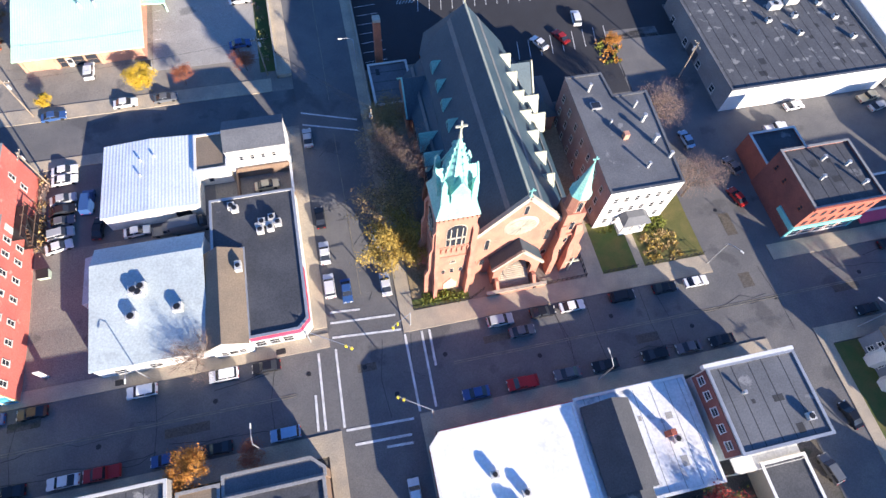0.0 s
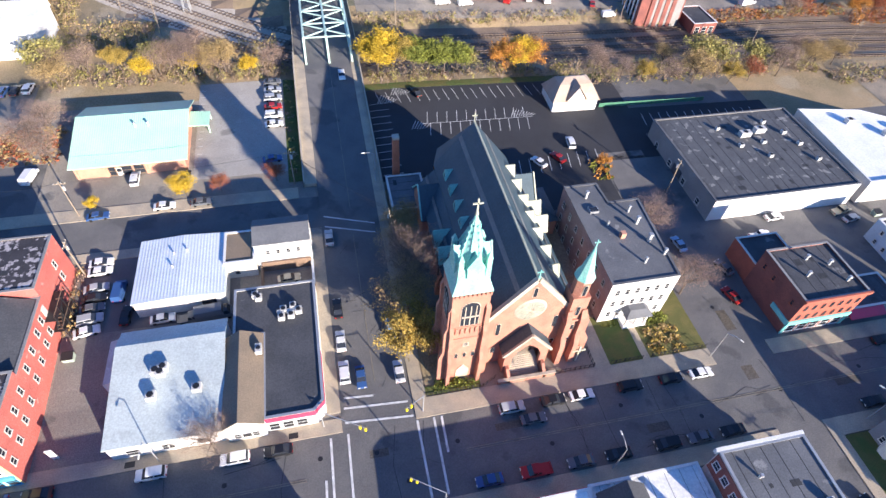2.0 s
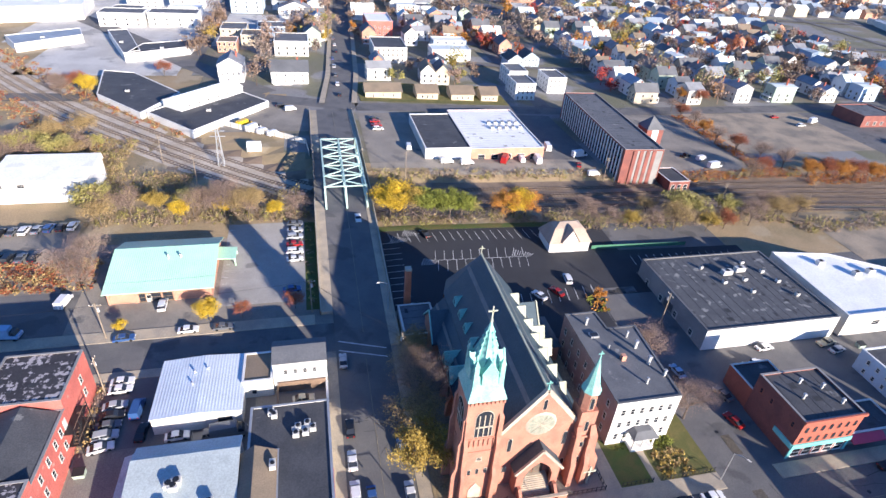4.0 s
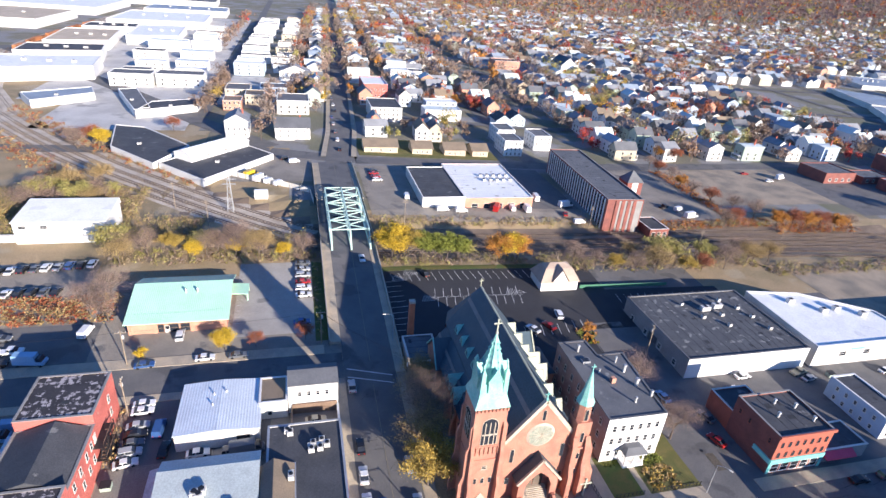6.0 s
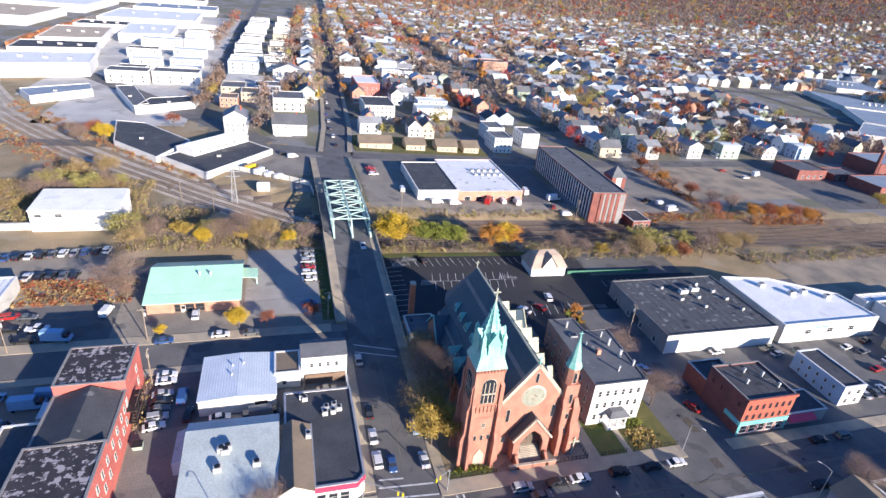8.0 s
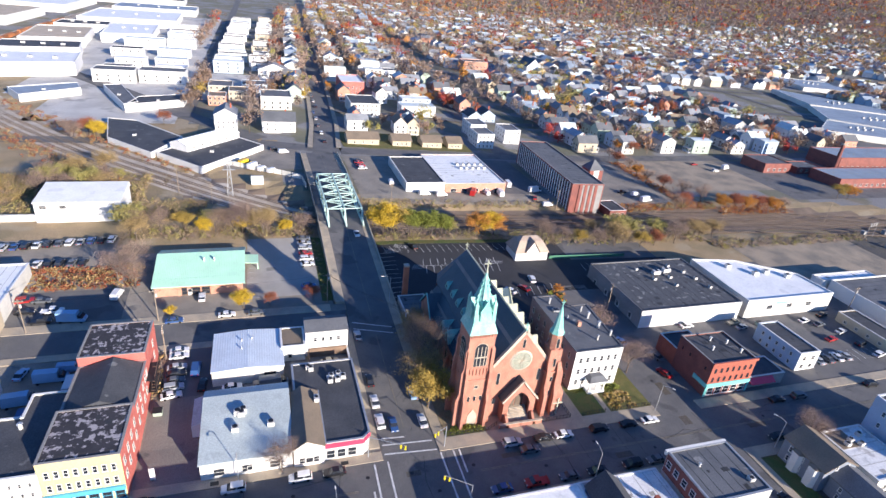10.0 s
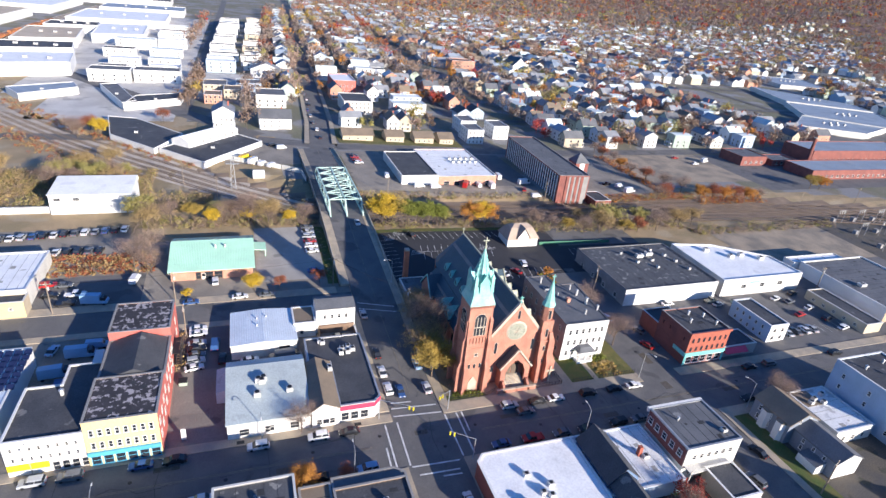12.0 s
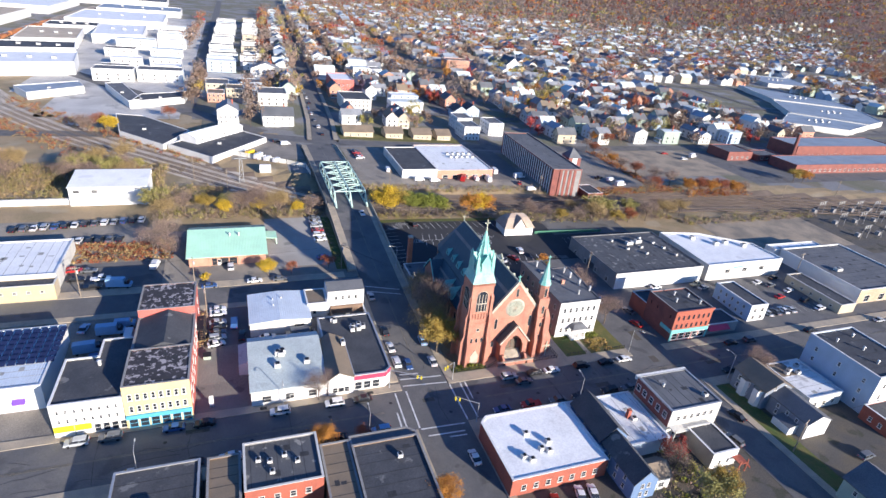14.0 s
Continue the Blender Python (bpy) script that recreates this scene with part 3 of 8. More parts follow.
def stalls():
    def comb(x, y, n, d, dx, dy, mb):
        for i in range(n):
            a = (x + d[0] * i, y + d[1] * i)
            ribbon(mb, [a, (a[0] + dx, a[1] + dy)], 0.13, 0.1)

    mb = MB()
    comb(12, 93.6, 18, (2.75, 0), 0.9, -5, mb)
    comb(24, 74, 11, (2.75, 0), 0.9, 5, mb)
    comb(24, 79, 11, (2.75, 0), 0.9, 4.6, mb)
    ribbon(mb, [(22, 79), (54, 79)], 0.13, 0.1)
    comb(9.6, 61, 11, (0, 2.75), 5, 0.3, mb)
    comb(44, 56.5, 9, (2.75, 0.25), 0.8, 5.4, mb)
    comb(86, 72, 14, (2.75, 0), 0.5, 5, mb)
    for cx, cy, n, k in ((19.5, 77, 6, 1), (48, 79.5, 9, 1), (12, 89, 7, 1), (16, 92, 7, 1)):
        for i in range(n):
            ribbon(mb, [(cx + 0.7 * i, cy), (cx + 0.7 * i + 1.6, cy + 3.4 - 0.35 * i * k)], 0.14, 0.1)
    structure("stall_lines", mb, "line")
    mb = MB()
    comb(-15 - 3, 84, 8, (0, 2.8), 4.6, 0, mb)
    comb(-34.5, 72, 11, (0, 2.8), 1.2, 0, mb)
    comb(130, 8.5, 12, (2.8, 0), 0, 5, mb)
    structure("stall_lines", mb, "line")


stalls()

# ---- railway ----
def build_rails():
    for off, west in ((-8.0, -176), (-3.5, -176), (1.0, -176), (6.5, -176), (-13.5, 150), (-19.0, 165)):
        tr = thing("railway_track", "rusty steel rails on dark sleepers in brown ballast", "railway track", pose(0, 0, 0), "parallel tracks")
        xs = axis(west, 480, 6)

        def at(x, o):
            h = 0.5
            dx, dy = 1.0, (rail_mid(x + h) - rail_mid(x - h))
            r = math.hypot(dx, dy)
            px, py = x - dy / r * o, rail_mid(x) + dx / r * o
            return px, py, gz(px, py) + 0.14

        for side in (-0.75, 0.75):
            mb = MB()
            for a, b in zip(xs, xs[1:]):
                p, q = at(a, off + side), at(b, off + side)
                mb.beam((p[0], p[1], p[2] + 0.12), (q[0], q[1], q[2] + 0.12), 0.22)
            part("rail", mb, "rail", tr)
        mb = MB()
        for x in axis(max(-160, west), 320, 1.3):
            p, q = at(x, off - 1.3), at(x, off + 1.3)
            mb.beam(p, q, 0.3)
        tagged(part("sleeper_bed", mb, "sleeper", tr), kind="stuff")


mb = MB()
NORTHLINE = [(-176, rail_mid(-176)), (-205, 345), (-228, 410), (-243, 490), (-247, 560), (-243, 684), (-230, 962)]
ribbon(mb, [(x, rail_mid(x)) for x in axis(-176, -12, 8)], 22, 0.06)
ribbon(mb, NORTHLINE, 22, 0.075)
structure("ballast_bed", mb, "pale_ballast")
build_rails()


def north_track(off):
    tr = thing("railway_track", "rusty steel rails on pale ballast curving away", "railway track", pose(0, 0, 0), "parallel tracks")
    for side in (-0.75, 0.75):
        mb = MB()
        for (ax, ay), (bx, by) in zip(NORTHLINE, NORTHLINE[1:]):
            r = math.hypot(bx - ax, by - ay)
            ox, oy = -(by - ay) / r * (off + side), (bx - ax) / r * (off + side)
            mb.beam((ax + ox, ay + oy, gz(ax, ay) + 0.2), (bx + ox, by + oy, gz(bx, by) + 0.2), 0.24)
        part("rail", mb, "rail", tr)


for off in (-7.0, -2.5, 2.5, 7.0):
    north_track(off)


def freight_wagon(x, y, r, hopper):
    w = thing("freight_wagon", "rusty orange-brown freight wagon on the track", "freight wagon", pose(x, y, gz(x, y) + 0.2, 0, 0, r), "freight train")
    part("body", MB().box(-1.5, -7.4, 1.1, 1.5, 7.4, 3.4 if hopper else 4.3), "wagon", w)
    if not hopper:
        part("roof", MB().extrude_y([(-1.55, 4.3), (1.55, 4.3), (0.8, 4.7), (-0.8, 4.7)], -7.4, 7.4), "wagon", w)
    for k in (-5.2, 5.2):
        part("bogie", MB().box(-1.2, k - 1.3, 0.2, 1.2, k + 1.3, 1.1), "black", w)
    for k in range(-3, 4):
        part("rib", MB().box(-1.62, k * 2.1 - 0.1, 1.1, 1.62, k * 2.1 + 0.1, 3.4), "wagon", w)


for i in range(13):
    wy = 500 + 16.5 * i
    wx = float(np.interp(wy, [p[1] for p in NORTHLINE], [p[0] for p in NORTHLINE]))
    freight_wagon(wx + 2.5, wy, 2 if wy < 570 else -2, i % 3 == 1)

# ---- building kit ----
WIN = {}


def window_meshes(w, h, frame_key, arched):
    key = (round(w, 2), round(h, 2), frame_key, arched)
    if key not in WIN:
        f, p = MB(), MB()
        t = min(0.12, w * 0.12)
        if arched:
            n = 8
            arc = [(-w / 2, 0.0)] + [(w / 2, 0.0)] + [(w / 2 * math.cos(math.pi * i / n), h - w / 2 + w / 2 * math.sin(math.pi * i / n)) for i in range(n + 1)]
            f.hull([(x, -0.08, z) for x, z in arc], [(x, 0.02, z) for x, z in arc])
            s = 1 - 2 * t / w
            p.hull([(x * s, -0.13, t + z * (h - 2 * t) / h) for x, z in arc], [(x * s, -0.06, t + z * (h - 2 * t) / h) for x, z in arc])
        else:
            for x0, z0, x1, z1 in ((-w / 2, 0, -w / 2 + t, h), (w / 2 - t, 0, w / 2, h), (-w / 2 + t, h - t, w / 2 - t, h), (-w / 2 + t, h / 2 - t / 3, w / 2 - t, h / 2 + t / 3)):
                f.box(x0, -0.1, z0, x1, 0.02, z1)
            f.box(-w / 2 - 0.1, -0.16, -0.12, w / 2 + 0.1, 0.02, t * 0.7)
            p.box(-w / 2 + t, -0.05, t * 0.7, w / 2 - t, 0.02, h - t)
        WIN[key] = (f.mesh("window", [frame_key]), p.mesh("pane", ["glass"]))
    return WIN[key]


def window(parent, side, u, z, w, h, W, D, frame="frame", arched=False, name="window"):
    f, p = window_meshes(w, h, frame, arched)
    m = {"S": pose(u, 0, z), "N": pose(u, D, z, 0, 0, 180), "W": pose(0, u, z, 0, 0, -90), "E": pose(W, u, z, 0, 0, 90)}[side]
    ob = part(name, f, "", parent, m=m)
    part("pane", p, "", ob)
    return ob


def rows(parent, side, W, D, n, zs, w=1.0, h=1.6, frame="frame", arched=False, inset=1.5, skip=()):
    span = W if side in "SN" else D
    for z in zs:
        for i in range(n):
            if i not in skip:
                window(parent, side, inset + (span - 2 * inset) * ((i + 0.5) / n), z, w, h, W, D, frame, arched)


def door(parent, side, u, W, D, w=1.1, h=2.2, key="frame", z=0.1):
    mb = MB().box(-w / 2, -0.08, 0, w / 2, 0.02, h).box(-w / 2 + 0.12, -0.12, 1.1, w / 2 - 0.12, -0.08, h - 0.15, 1)
    m = {"S": pose(u, 0, z), "N": pose(u, D, z, 0, 0, 180), "W": pose(0, u, z, 0, 0, -90), "E": pose(W, u, z, 0, 0, 90)}[side]
    return part("door", mb, key + " glass", parent, m=m)


def base_of(x0, y0, x1, y1):
    return min(gz(x, y) for x in (x0, x1) for y in (y0, y1))


def flat_building(name, label, x0, y0, x1, y1, h, wall, roof, para=0.5, coping="frame", front="", poly=None, rot=0.0, category="building", wall_label="", zb=None):
    """Walls, a roof slab below a parapet and a coping. front: material of the south wall, as a skin of its own."""
    W, D = x1 - x0, y1 - y0
    zb = base_of(x0, y0, x1, y1) if zb is None else zb
    b = thing(name, label, category, pose(x0, y0, zb, 0, 0, rot))
    pts = [(px - x0, py - y0) for px, py in poly] if poly else [(0, 0), (W, 0), (W, D), (0, D)]
    cx, cy = sum(p[0] for p in pts) / len(pts), sum(p[1] for p in pts) / len(pts)

    def inner(d):
        out = []
        n = len(pts)
        for i in range(n):
            a, p, c = Vector(pts[i - 1]), Vector(pts[i]), Vector(pts[(i + 1) % n])
            n1, n2 = Vector((-(p - a).y, (p - a).x)).normalized(), Vector((-(c - p).y, (c - p).x)).normalized()
            k = (n1 + n2) / max(0.3, 1 + n1.dot(n2))
            out.append(tuple(p + k * d))
        return out

    ins, cop = inner(0.3), inner(-0.08)
    mb = MB()
    n = len(pts)
    for i in range(n):
        j = (i + 1) % n
        mb.hull([(*pts[i], -1.5), (*pts[j], -1.5), (*ins[j], -1.5), (*ins[i], -1.5)], [(*pts[i], h + para), (*pts[j], h + para), (*ins[j], h + para), (*ins[i], h + para)])
    part("wall", mb, wall, b, wall_label)
    part("roof", MB().prism(inner(0.29), h - 0.3, h), roof, b)
    if not poly and W * D > 90 and y0 < 215:
        dark = roof in ("dark_roof", "patched_roof", "worn_roof", "mid_roof", "brown_roof")
        mb = MB()
        rs = random.Random(int(W * 97 + D * 31 + x0))
        k = 0.9 + rs.random()
        while k < (D if W < D else W) - 0.8:
            if W < D:
                mb.box(0.4, k, h, W - 0.4, k + 0.1, h + 0.025)
            else:
                mb.box(k, 0.4, h, k + 0.1, D - 0.4, h + 0.025)
            k += rs.uniform(2.2, 3.2)
        for _ in range(int(W * D / 60)):
            sx, sy, a2, b2 = rs.uniform(1, W - 3), rs.uniform(1, D - 3), rs.uniform(0.5, 1.8), rs.uniform(0.5, 1.8)
            mb.box(sx, sy, h, sx + a2, sy + b2, h + 0.015)
        part("roof_seams", mb, "tar" if dark else "kerb", b)
    mb = MB()
    cin = inner(0.4)
    for i in range(n):
        j = (i + 1) % n
        mb.hull([(*cop[i], h + para), (*cop[j], h + para), (*cin[j], h + para), (*cin[i], h + para)], [(*cop[i], h + para + 0.12), (*cop[j], h + para + 0.12), (*cin[j], h + para + 0.12), (*cin[i], h + para + 0.12)])
    part("coping", mb, coping, b)
    if front:
        part("front", MB().box(0.0, -0.04, -0.5, W, 0.0, h + para - 0.02), front, b)
    return b


def gable_building(name, label, x0, y0, x1, y1, eave, ridge, along, wall, roof, mid=0.5, over=0.4, category="building", rot=0.0, zb=None, eave2=None):
    """Walls with gable ends and two roof slabs. along: the ridge's axis; mid: where the ridge lies across."""
    W, D = x1 - x0, y1 - y0
    zb = base_of(x0, y0, x1, y1) if zb is None else zb
    b = thing(name, label, category, pose(x0, y0, zb, 0, 0, rot))
    e2 = eave if eave2 is None else eave2
    span, run = (D, W) if along == "x" else (W, D)
    prof = [(0, -1.2), (span, -1.2), (span, e2), (span * mid, ridge), (0, eave)]
    mb = MB()
    (mb.extrude_x if along == "x" else mb.extrude_y)(prof, 0, run)
    part("wall", mb, wall, b)
    for a, za, s in ((0, eave, -1), (span, e2, 1)):
        k = (ridge - za) / max(0.1, abs(span * mid - a))
        o, oz = a + s * over, za - over * k
        pr = [(o, oz + 0.03), (span * mid, ridge + 0.03), (span * mid, ridge + 0.25), (o, oz + 0.25)]
        mb = MB()
        (mb.extrude_x if along == "x" else mb.extrude_y)(pr, -over, run + over)
        part("roof", mb, roof, b)
    return b


def roof_unit(x, y, z, w=1.6, d=1.6, h=1.2, rot=0.0):
    u = thing("rooftop_unit", "grey metal air-conditioning unit on a flat roof", "air conditioner", pose(x, y, z, 0, 0, rot), "rooftop units")
    part("casing", MB().box(-w / 2, -d / 2, 0.15, w / 2, d / 2, h).box(-w / 2 + 0.1, -d / 2 + 0.1, 0, -w / 2 + 0.3, d / 2 - 0.1, 0.15).box(w / 2 - 0.3, -d / 2 + 0.1, 0, w / 2 - 0.1, d / 2 - 0.1, 0.15), "unit", u)
    part("fan_grille", MB().frustum(0, 0, h, h + 0.12, min(w, d) * 0.38, min(w, d) * 0.36, 10), "black", u)


def vent(x, y, z, r=0.18, h=1.2):
    u = thing("vent_pipe", "pale metal vent pipe on a flat roof", "vent pipe", pose(x, y, z), "roof vents")
    part("pipe", MB().frustum(0, 0, 0, h, r, r, 8), "unit", u)
    part("cowl", MB().frustum(0, 0, h, h + 0.25, r * 1.5, r * 1.1, 8), "metal", u)


# ---- church ----
CROCKET = MB().frustum(0, 0, 0, 0.34, 0.2, 0.08, 5).mesh("crocket", ["copper"])
def build_church():
    c = thing("church", "red-brick Gothic church with slate roof, verdigris spires and cream gablets", "church", pose(0, 0, 0))
    Y0, Y1, XM, RZ = 8.0, 55.0, 28.0, 24.0
    XL, XR = 16.4, 39.6
    # walls
    mb = MB()
    mb.box(XL, Y0 + 5, -1, XL + 0.6, Y1 - 5, 8.6).box(XR - 0.6, Y0 + 5, -1, XR, Y1 - 5, 8.6).box(XL, Y1 - 5.6, -1, XR, Y1 - 5, 8.6)
    part("aisle_wall", mb, "brick", c)
    mb = MB()
    mb.box(20.2, Y0 + 1, 8, 20.7, Y1 - 3, 13.6).box(35.3, Y0 + 1, 8, 35.8, Y1 - 3, 13.6)
    part("clerestory", mb, "brick", c)
    mb = MB()
    mb.extrude_y([(19.0, -1), (37.2, -1), (37.2, 12.6), (XM, RZ + 0.3), (19.0, 12.6)], Y0, Y0 + 0.9)
    part("front_gable", mb, "brick", c)
    # roof planes
    for s in (-1, 1):
        e = XM + s * 8.4
        prof = [(e, 13.5), (XM, RZ), (XM, RZ + 0.35), (e, 13.85)]
        part("roof", MB().extrude_y(prof, Y0 + 0.9, Y1 - 4), "slate", c)
        for f0 in (0.30,):
            a, b2 = f0, f0 + 0.075
            pts = [(XM + s * 8.4 * a, RZ - 10.5 * a + 0.36), (XM + s * 8.4 * b2, RZ - 10.5 * b2 + 0.36)]
            p2 = [(x + s * 0.02, z + 0.05) for x, z in pts]
            part("roof_band", MB().extrude_y([pts[0], pts[1], p2[1], p2[0]], Y0 + 1, Y1 - 4), "slate_band", c)
        o = XL - 0.5 if s < 0 else XR + 0.5
        prof = [(o, 8.5), (e - s * 0.4, 13.4), (e - s * 0.4, 13.75), (o, 8.85)]
        part("aisle_roof", MB().extrude_y(prof, Y0 + 5, Y1 - 5), "slate", c)
        g = 0.45
        pts = [(o + (e - o) * g, 8.86 + 4.9 * g), (o + (e - o) * (g + 0.12), 8.86 + 4.9 * (g + 0.12))]
        part("roof_band", MB().extrude_y([pts[0], pts[1], (pts[1][0], pts[1][1] + 0.06), (pts[0][0], pts[0][1] + 0.06)], Y0 + 5, Y1 - 5), "slate_band", c)
    part("ridge", MB().beam((XM, Y0 + 0.5, RZ + 0.4), (XM, Y1 - 4, RZ + 0.4), 0.35), "cream", c)
    # apse: five hipped facets at the back
    mb = MB()
    ring = [(XM - 8.4, Y1 - 4), (XM - 6.5, Y1 + 1.5), (XM - 2.5, Y1 + 4), (XM + 2.5, Y1 + 4), (XM + 6.5, Y1 + 1.5), (XM + 8.4, Y1 - 4)]
    for p, q in zip(ring, ring[1:]):
        mb.poly([(*p, 13.5), (*q, 13.5), (XM, Y1 - 4, RZ + 0.2)])
    part("apse_roof", mb, "slate", c)
    mb = MB()
    for p, q in zip(ring, ring[1:]):
        mb.poly([(*p, -1), (*q, -1), (*q, 13.5), (*p, 13.5)])
    part("apse_wall", mb, "brick", c)
    mb = MB().beam((XM, Y1 - 4, RZ + 0.3), (XM, Y1 - 4, RZ + 2.6), 0.16).beam((XM - 0.6, Y1 - 4, RZ + 1.9), (XM + 0.6, Y1 - 4, RZ + 1.9), 0.16)
    part("cross", mb, "cream", c, "cream metal cross")
    # transept gables on both sides near the back
    for s in (-1, 1):
        o = XL - 1.2 if s < 0 else XR + 1.2
        mb = MB()
        ya, yb, ym = Y1 - 15, Y1 - 5, Y1 - 10
        mb.hull([(o, ya, -1), (o, yb, -1), (o - s * 6, yb, -1), (o - s * 6, ya, -1)], [(o, ya, 8), (o, yb, 8), (o - s * 6, yb, 8), (o - s * 6, ya, 8)])
        mb.poly([(o, ya, 8), (o, yb, 8), (o, ym, 13.2)])
        part("transept_wall", mb, "brick", c)
        for yy in (ya, yb):
            k = 0.4 if yy > ym else -0.4
            mb = MB().hull([(o + s * 0.4, yy + k, 7.7), (o + s * 0.4, ym, 13.3), (XM + s * 5, ym, 13.3), (XM + s * 5, yy + k, 7.7)], [(o + s * 0.4, yy + k, 8.0), (o + s * 0.4, ym, 13.6), (XM + s * 5, ym, 13.6), (XM + s * 5, yy + k, 8.0)])
            part("transept_roof", mb, "slate", c)
            part("coping", MB().beam((o + s * 0.3, yy + k, 8.1), (o + s * 0.3, ym, 13.8), 0.3), "copper" if s < 0 else "cream", c)
    # gablets along the break of the roof
    def gablet(x, y, z, s, w, h, d, key):
        mb = MB()
        tip, a, b2 = (x + s * d * 0.05, y, z + h), (x + s * d, y - w / 2, z), (x + s * d, y + w / 2, z)
        top = (x + s * d, y, z + h)
        back = (x - s * (h * 0.8 - d * 0.2), y, z + h)
        mb.poly([a, b2, top])
        mb.poly([a, top, back, (x - s * 0.4, y - w / 2, z)])
        mb.poly([b2, (x - s * 0.4, y + w / 2, z), back, top])
        mb.beam(a, top, 0.22).beam(b2, top, 0.22).beam(top, back, 0.2).beam(a, b2, 0.2)
        g = part("gablet", mb, key, c)
        part("louvre", MB().hull([(a[0] + s * 0.04, y - w * 0.25, z + 0.25), (a[0] + s * 0.04, y + w * 0.25, z + 0.25), (a[0] + s * 0.04, y, z + h * 0.7)], [(a[0] + s * 0.09, y - w * 0.25, z + 0.25), (a[0] + s * 0.09, y + w * 0.25, z + 0.25), (a[0] + s * 0.09, y, z + h * 0.7)]), "slate", g)

    for i in range(7):
        y = 16.5 + 4.7 * i
        gablet(XM - 6.3, y, 15.2, -1, 2.2, 2.1, 1.0, "copper")
        gablet(XM + 7.0, y, 14.3, 1, 2.3, 2.5, 1.1, "cream")
    for y in (27.5, 32.0):
        gablet(XL + 1.6, y, 9.4, -1, 3.4, 3.4, 2.2, "copper")
        gablet(XR - 1.6, y + 5, 9.4, 1, 3.4, 3.6, 2.2, "cream")
    # side buttresses and aisle windows
    for i in range(7):
        y = 15.0 + 5.2 * i
        for s, x in ((-1, XL), (1, XR)):
            part("buttress", MB().extrude_y([(x, -1), (x + s * 1.4, -1), (x + s * 1.2, 4), (x + s * 0.5, 6.4), (x, 7.6)], y - 0.45, y + 0.45), "brick", c)
            f, p = window_meshes(1.5, 4.2, "stone", True)
            w = part("window", f, "", c, m=pose(x, y + 2.6, 2.6, 0, 0, 90 if s > 0 else -90))
            part("pane", p, "", w)
    # facade: coping, lancets, rose
    for s, x1, z1 in ((-1, 19.2, 12.9), (1, 36.6, 13.4)):
        part("coping", MB().beam((XM, Y0 + 0.3, RZ + 0.5), (x1, Y0 + 0.3, z1 + 0.15), 0.75), "stone", c)
    part("finial", MB().frustum(XM, Y0 + 0.4, RZ + 0.4, RZ + 1.5, 0.3, 0.08, 6).beam((XM, Y0 + 0.4, RZ + 1.2), (XM, Y0 + 0.4, RZ + 2.6), 0.16).beam((XM - 0.55, Y0 + 0.4, RZ + 2.0), (XM + 0.55, Y0 + 0.4, RZ + 2.0), 0.16), "copper", c)
    for x, z, w, h in ((27.9, 19.9, 0.8, 2.6), (22.6, 9.6, 0.9, 3.6), (33.3, 9.6, 0.9, 3.6), (22.4, 3.6, 1.0, 1.8), (34.0, 3.6, 1.0, 1.8)):
        f, p = window_meshes(w, h, "stone", True)
        o = part("window", f, "", c, m=pose(x, Y0, z))
        part("pane", p, "", o)
    rose = part("rose_window", MB().hull([(XM - 0.1 + 2.95 * math.cos(a), Y0 - 0.02, 16.2 + 2.95 * math.sin(a)) for a in [2 * math.pi * i / 28 for i in range(28)]], [(XM - 0.1 + 2.6 * math.cos(a), Y0 - 0.22, 16.2 + 2.6 * math.sin(a)) for a in [2 * math.pi * i / 28 for i in range(28)]]), "stone", c, "round stone-rimmed window")
    part("pane", MB().hull([(XM - 0.1 + 2.5 * math.cos(a), Y0 - 0.2, 16.2 + 2.5 * math.sin(a)) for a in [2 * math.pi * i / 28 for i in range(28)]], [(XM - 0.1 + 2.5 * math.cos(a), Y0 - 0.26, 16.2 + 2.5 * math.sin(a)) for a in [2 * math.pi * i / 28 for i in range(28)]]), "rosewin", rose)
    for i in range(8):
        a = math.pi * i / 8
        part("tracery", MB().beam((XM - 0.1 + 2.5 * math.cos(a), Y0 - 0.3, 16.2 + 2.5 * math.sin(a)), (XM - 0.1 - 2.5 * math.cos(a), Y0 - 0.3, 16.2 - 2.5 * math.sin(a)), 0.08), "stone", rose)
    # porch
    mb = MB()
    mb.extrude_y([(24.0, -0.5), (25.4, -0.5), (25.4, 5.0), (26.2, 6.9), (27.4, 8.1), (28.2, 8.6), (29.0, 8.1), (30.2, 6.9), (31.0, 5.0), (31.0, -0.5), (32.4, -0.5), (32.4, 6.2), (28.2, 11.4), (24.0, 6.2)], 5.4, 6.2)
    mb.box(24.0, 6.2, -0.5, 24.6, Y0, 6.2).box(31.8, 6.2, -0.5, 32.4, Y0, 6.2)
    porch = part("porch", mb, "brick", c)
    for s in (-1, 1):
        part("porch_roof", MB().extrude_y([(28.2, 11.6), (28.2 + s * 4.7, 5.8), (28.2 + s * 4.7, 6.15), (28.2, 12.0)], 5.3, Y0), "slate", porch)
        part("coping", MB().beam((28.2, 5.3, 12.0), (28.2 + s * 4.7, 5.3, 6.1), 0.45), "stone", porch)
    for x in (27.1, 29.3):
        part("door", MB().box(x - 1.0, Y0 - 0.12, 2.3, x + 1.0, Y0 + 0.02, 5.6), "sleeper", porch)
    for i in range(12):
        part("step", MB().box(25.4, 3.9 + 0.3 * i, -0.4, 31.0, 4.2 + 0.3 * i, 0.19 * (i + 1)), "stone", porch)
    part("landing", MB().box(25.4, 7.5, -0.4, 31.0, Y0, 2.3), "stone", porch)
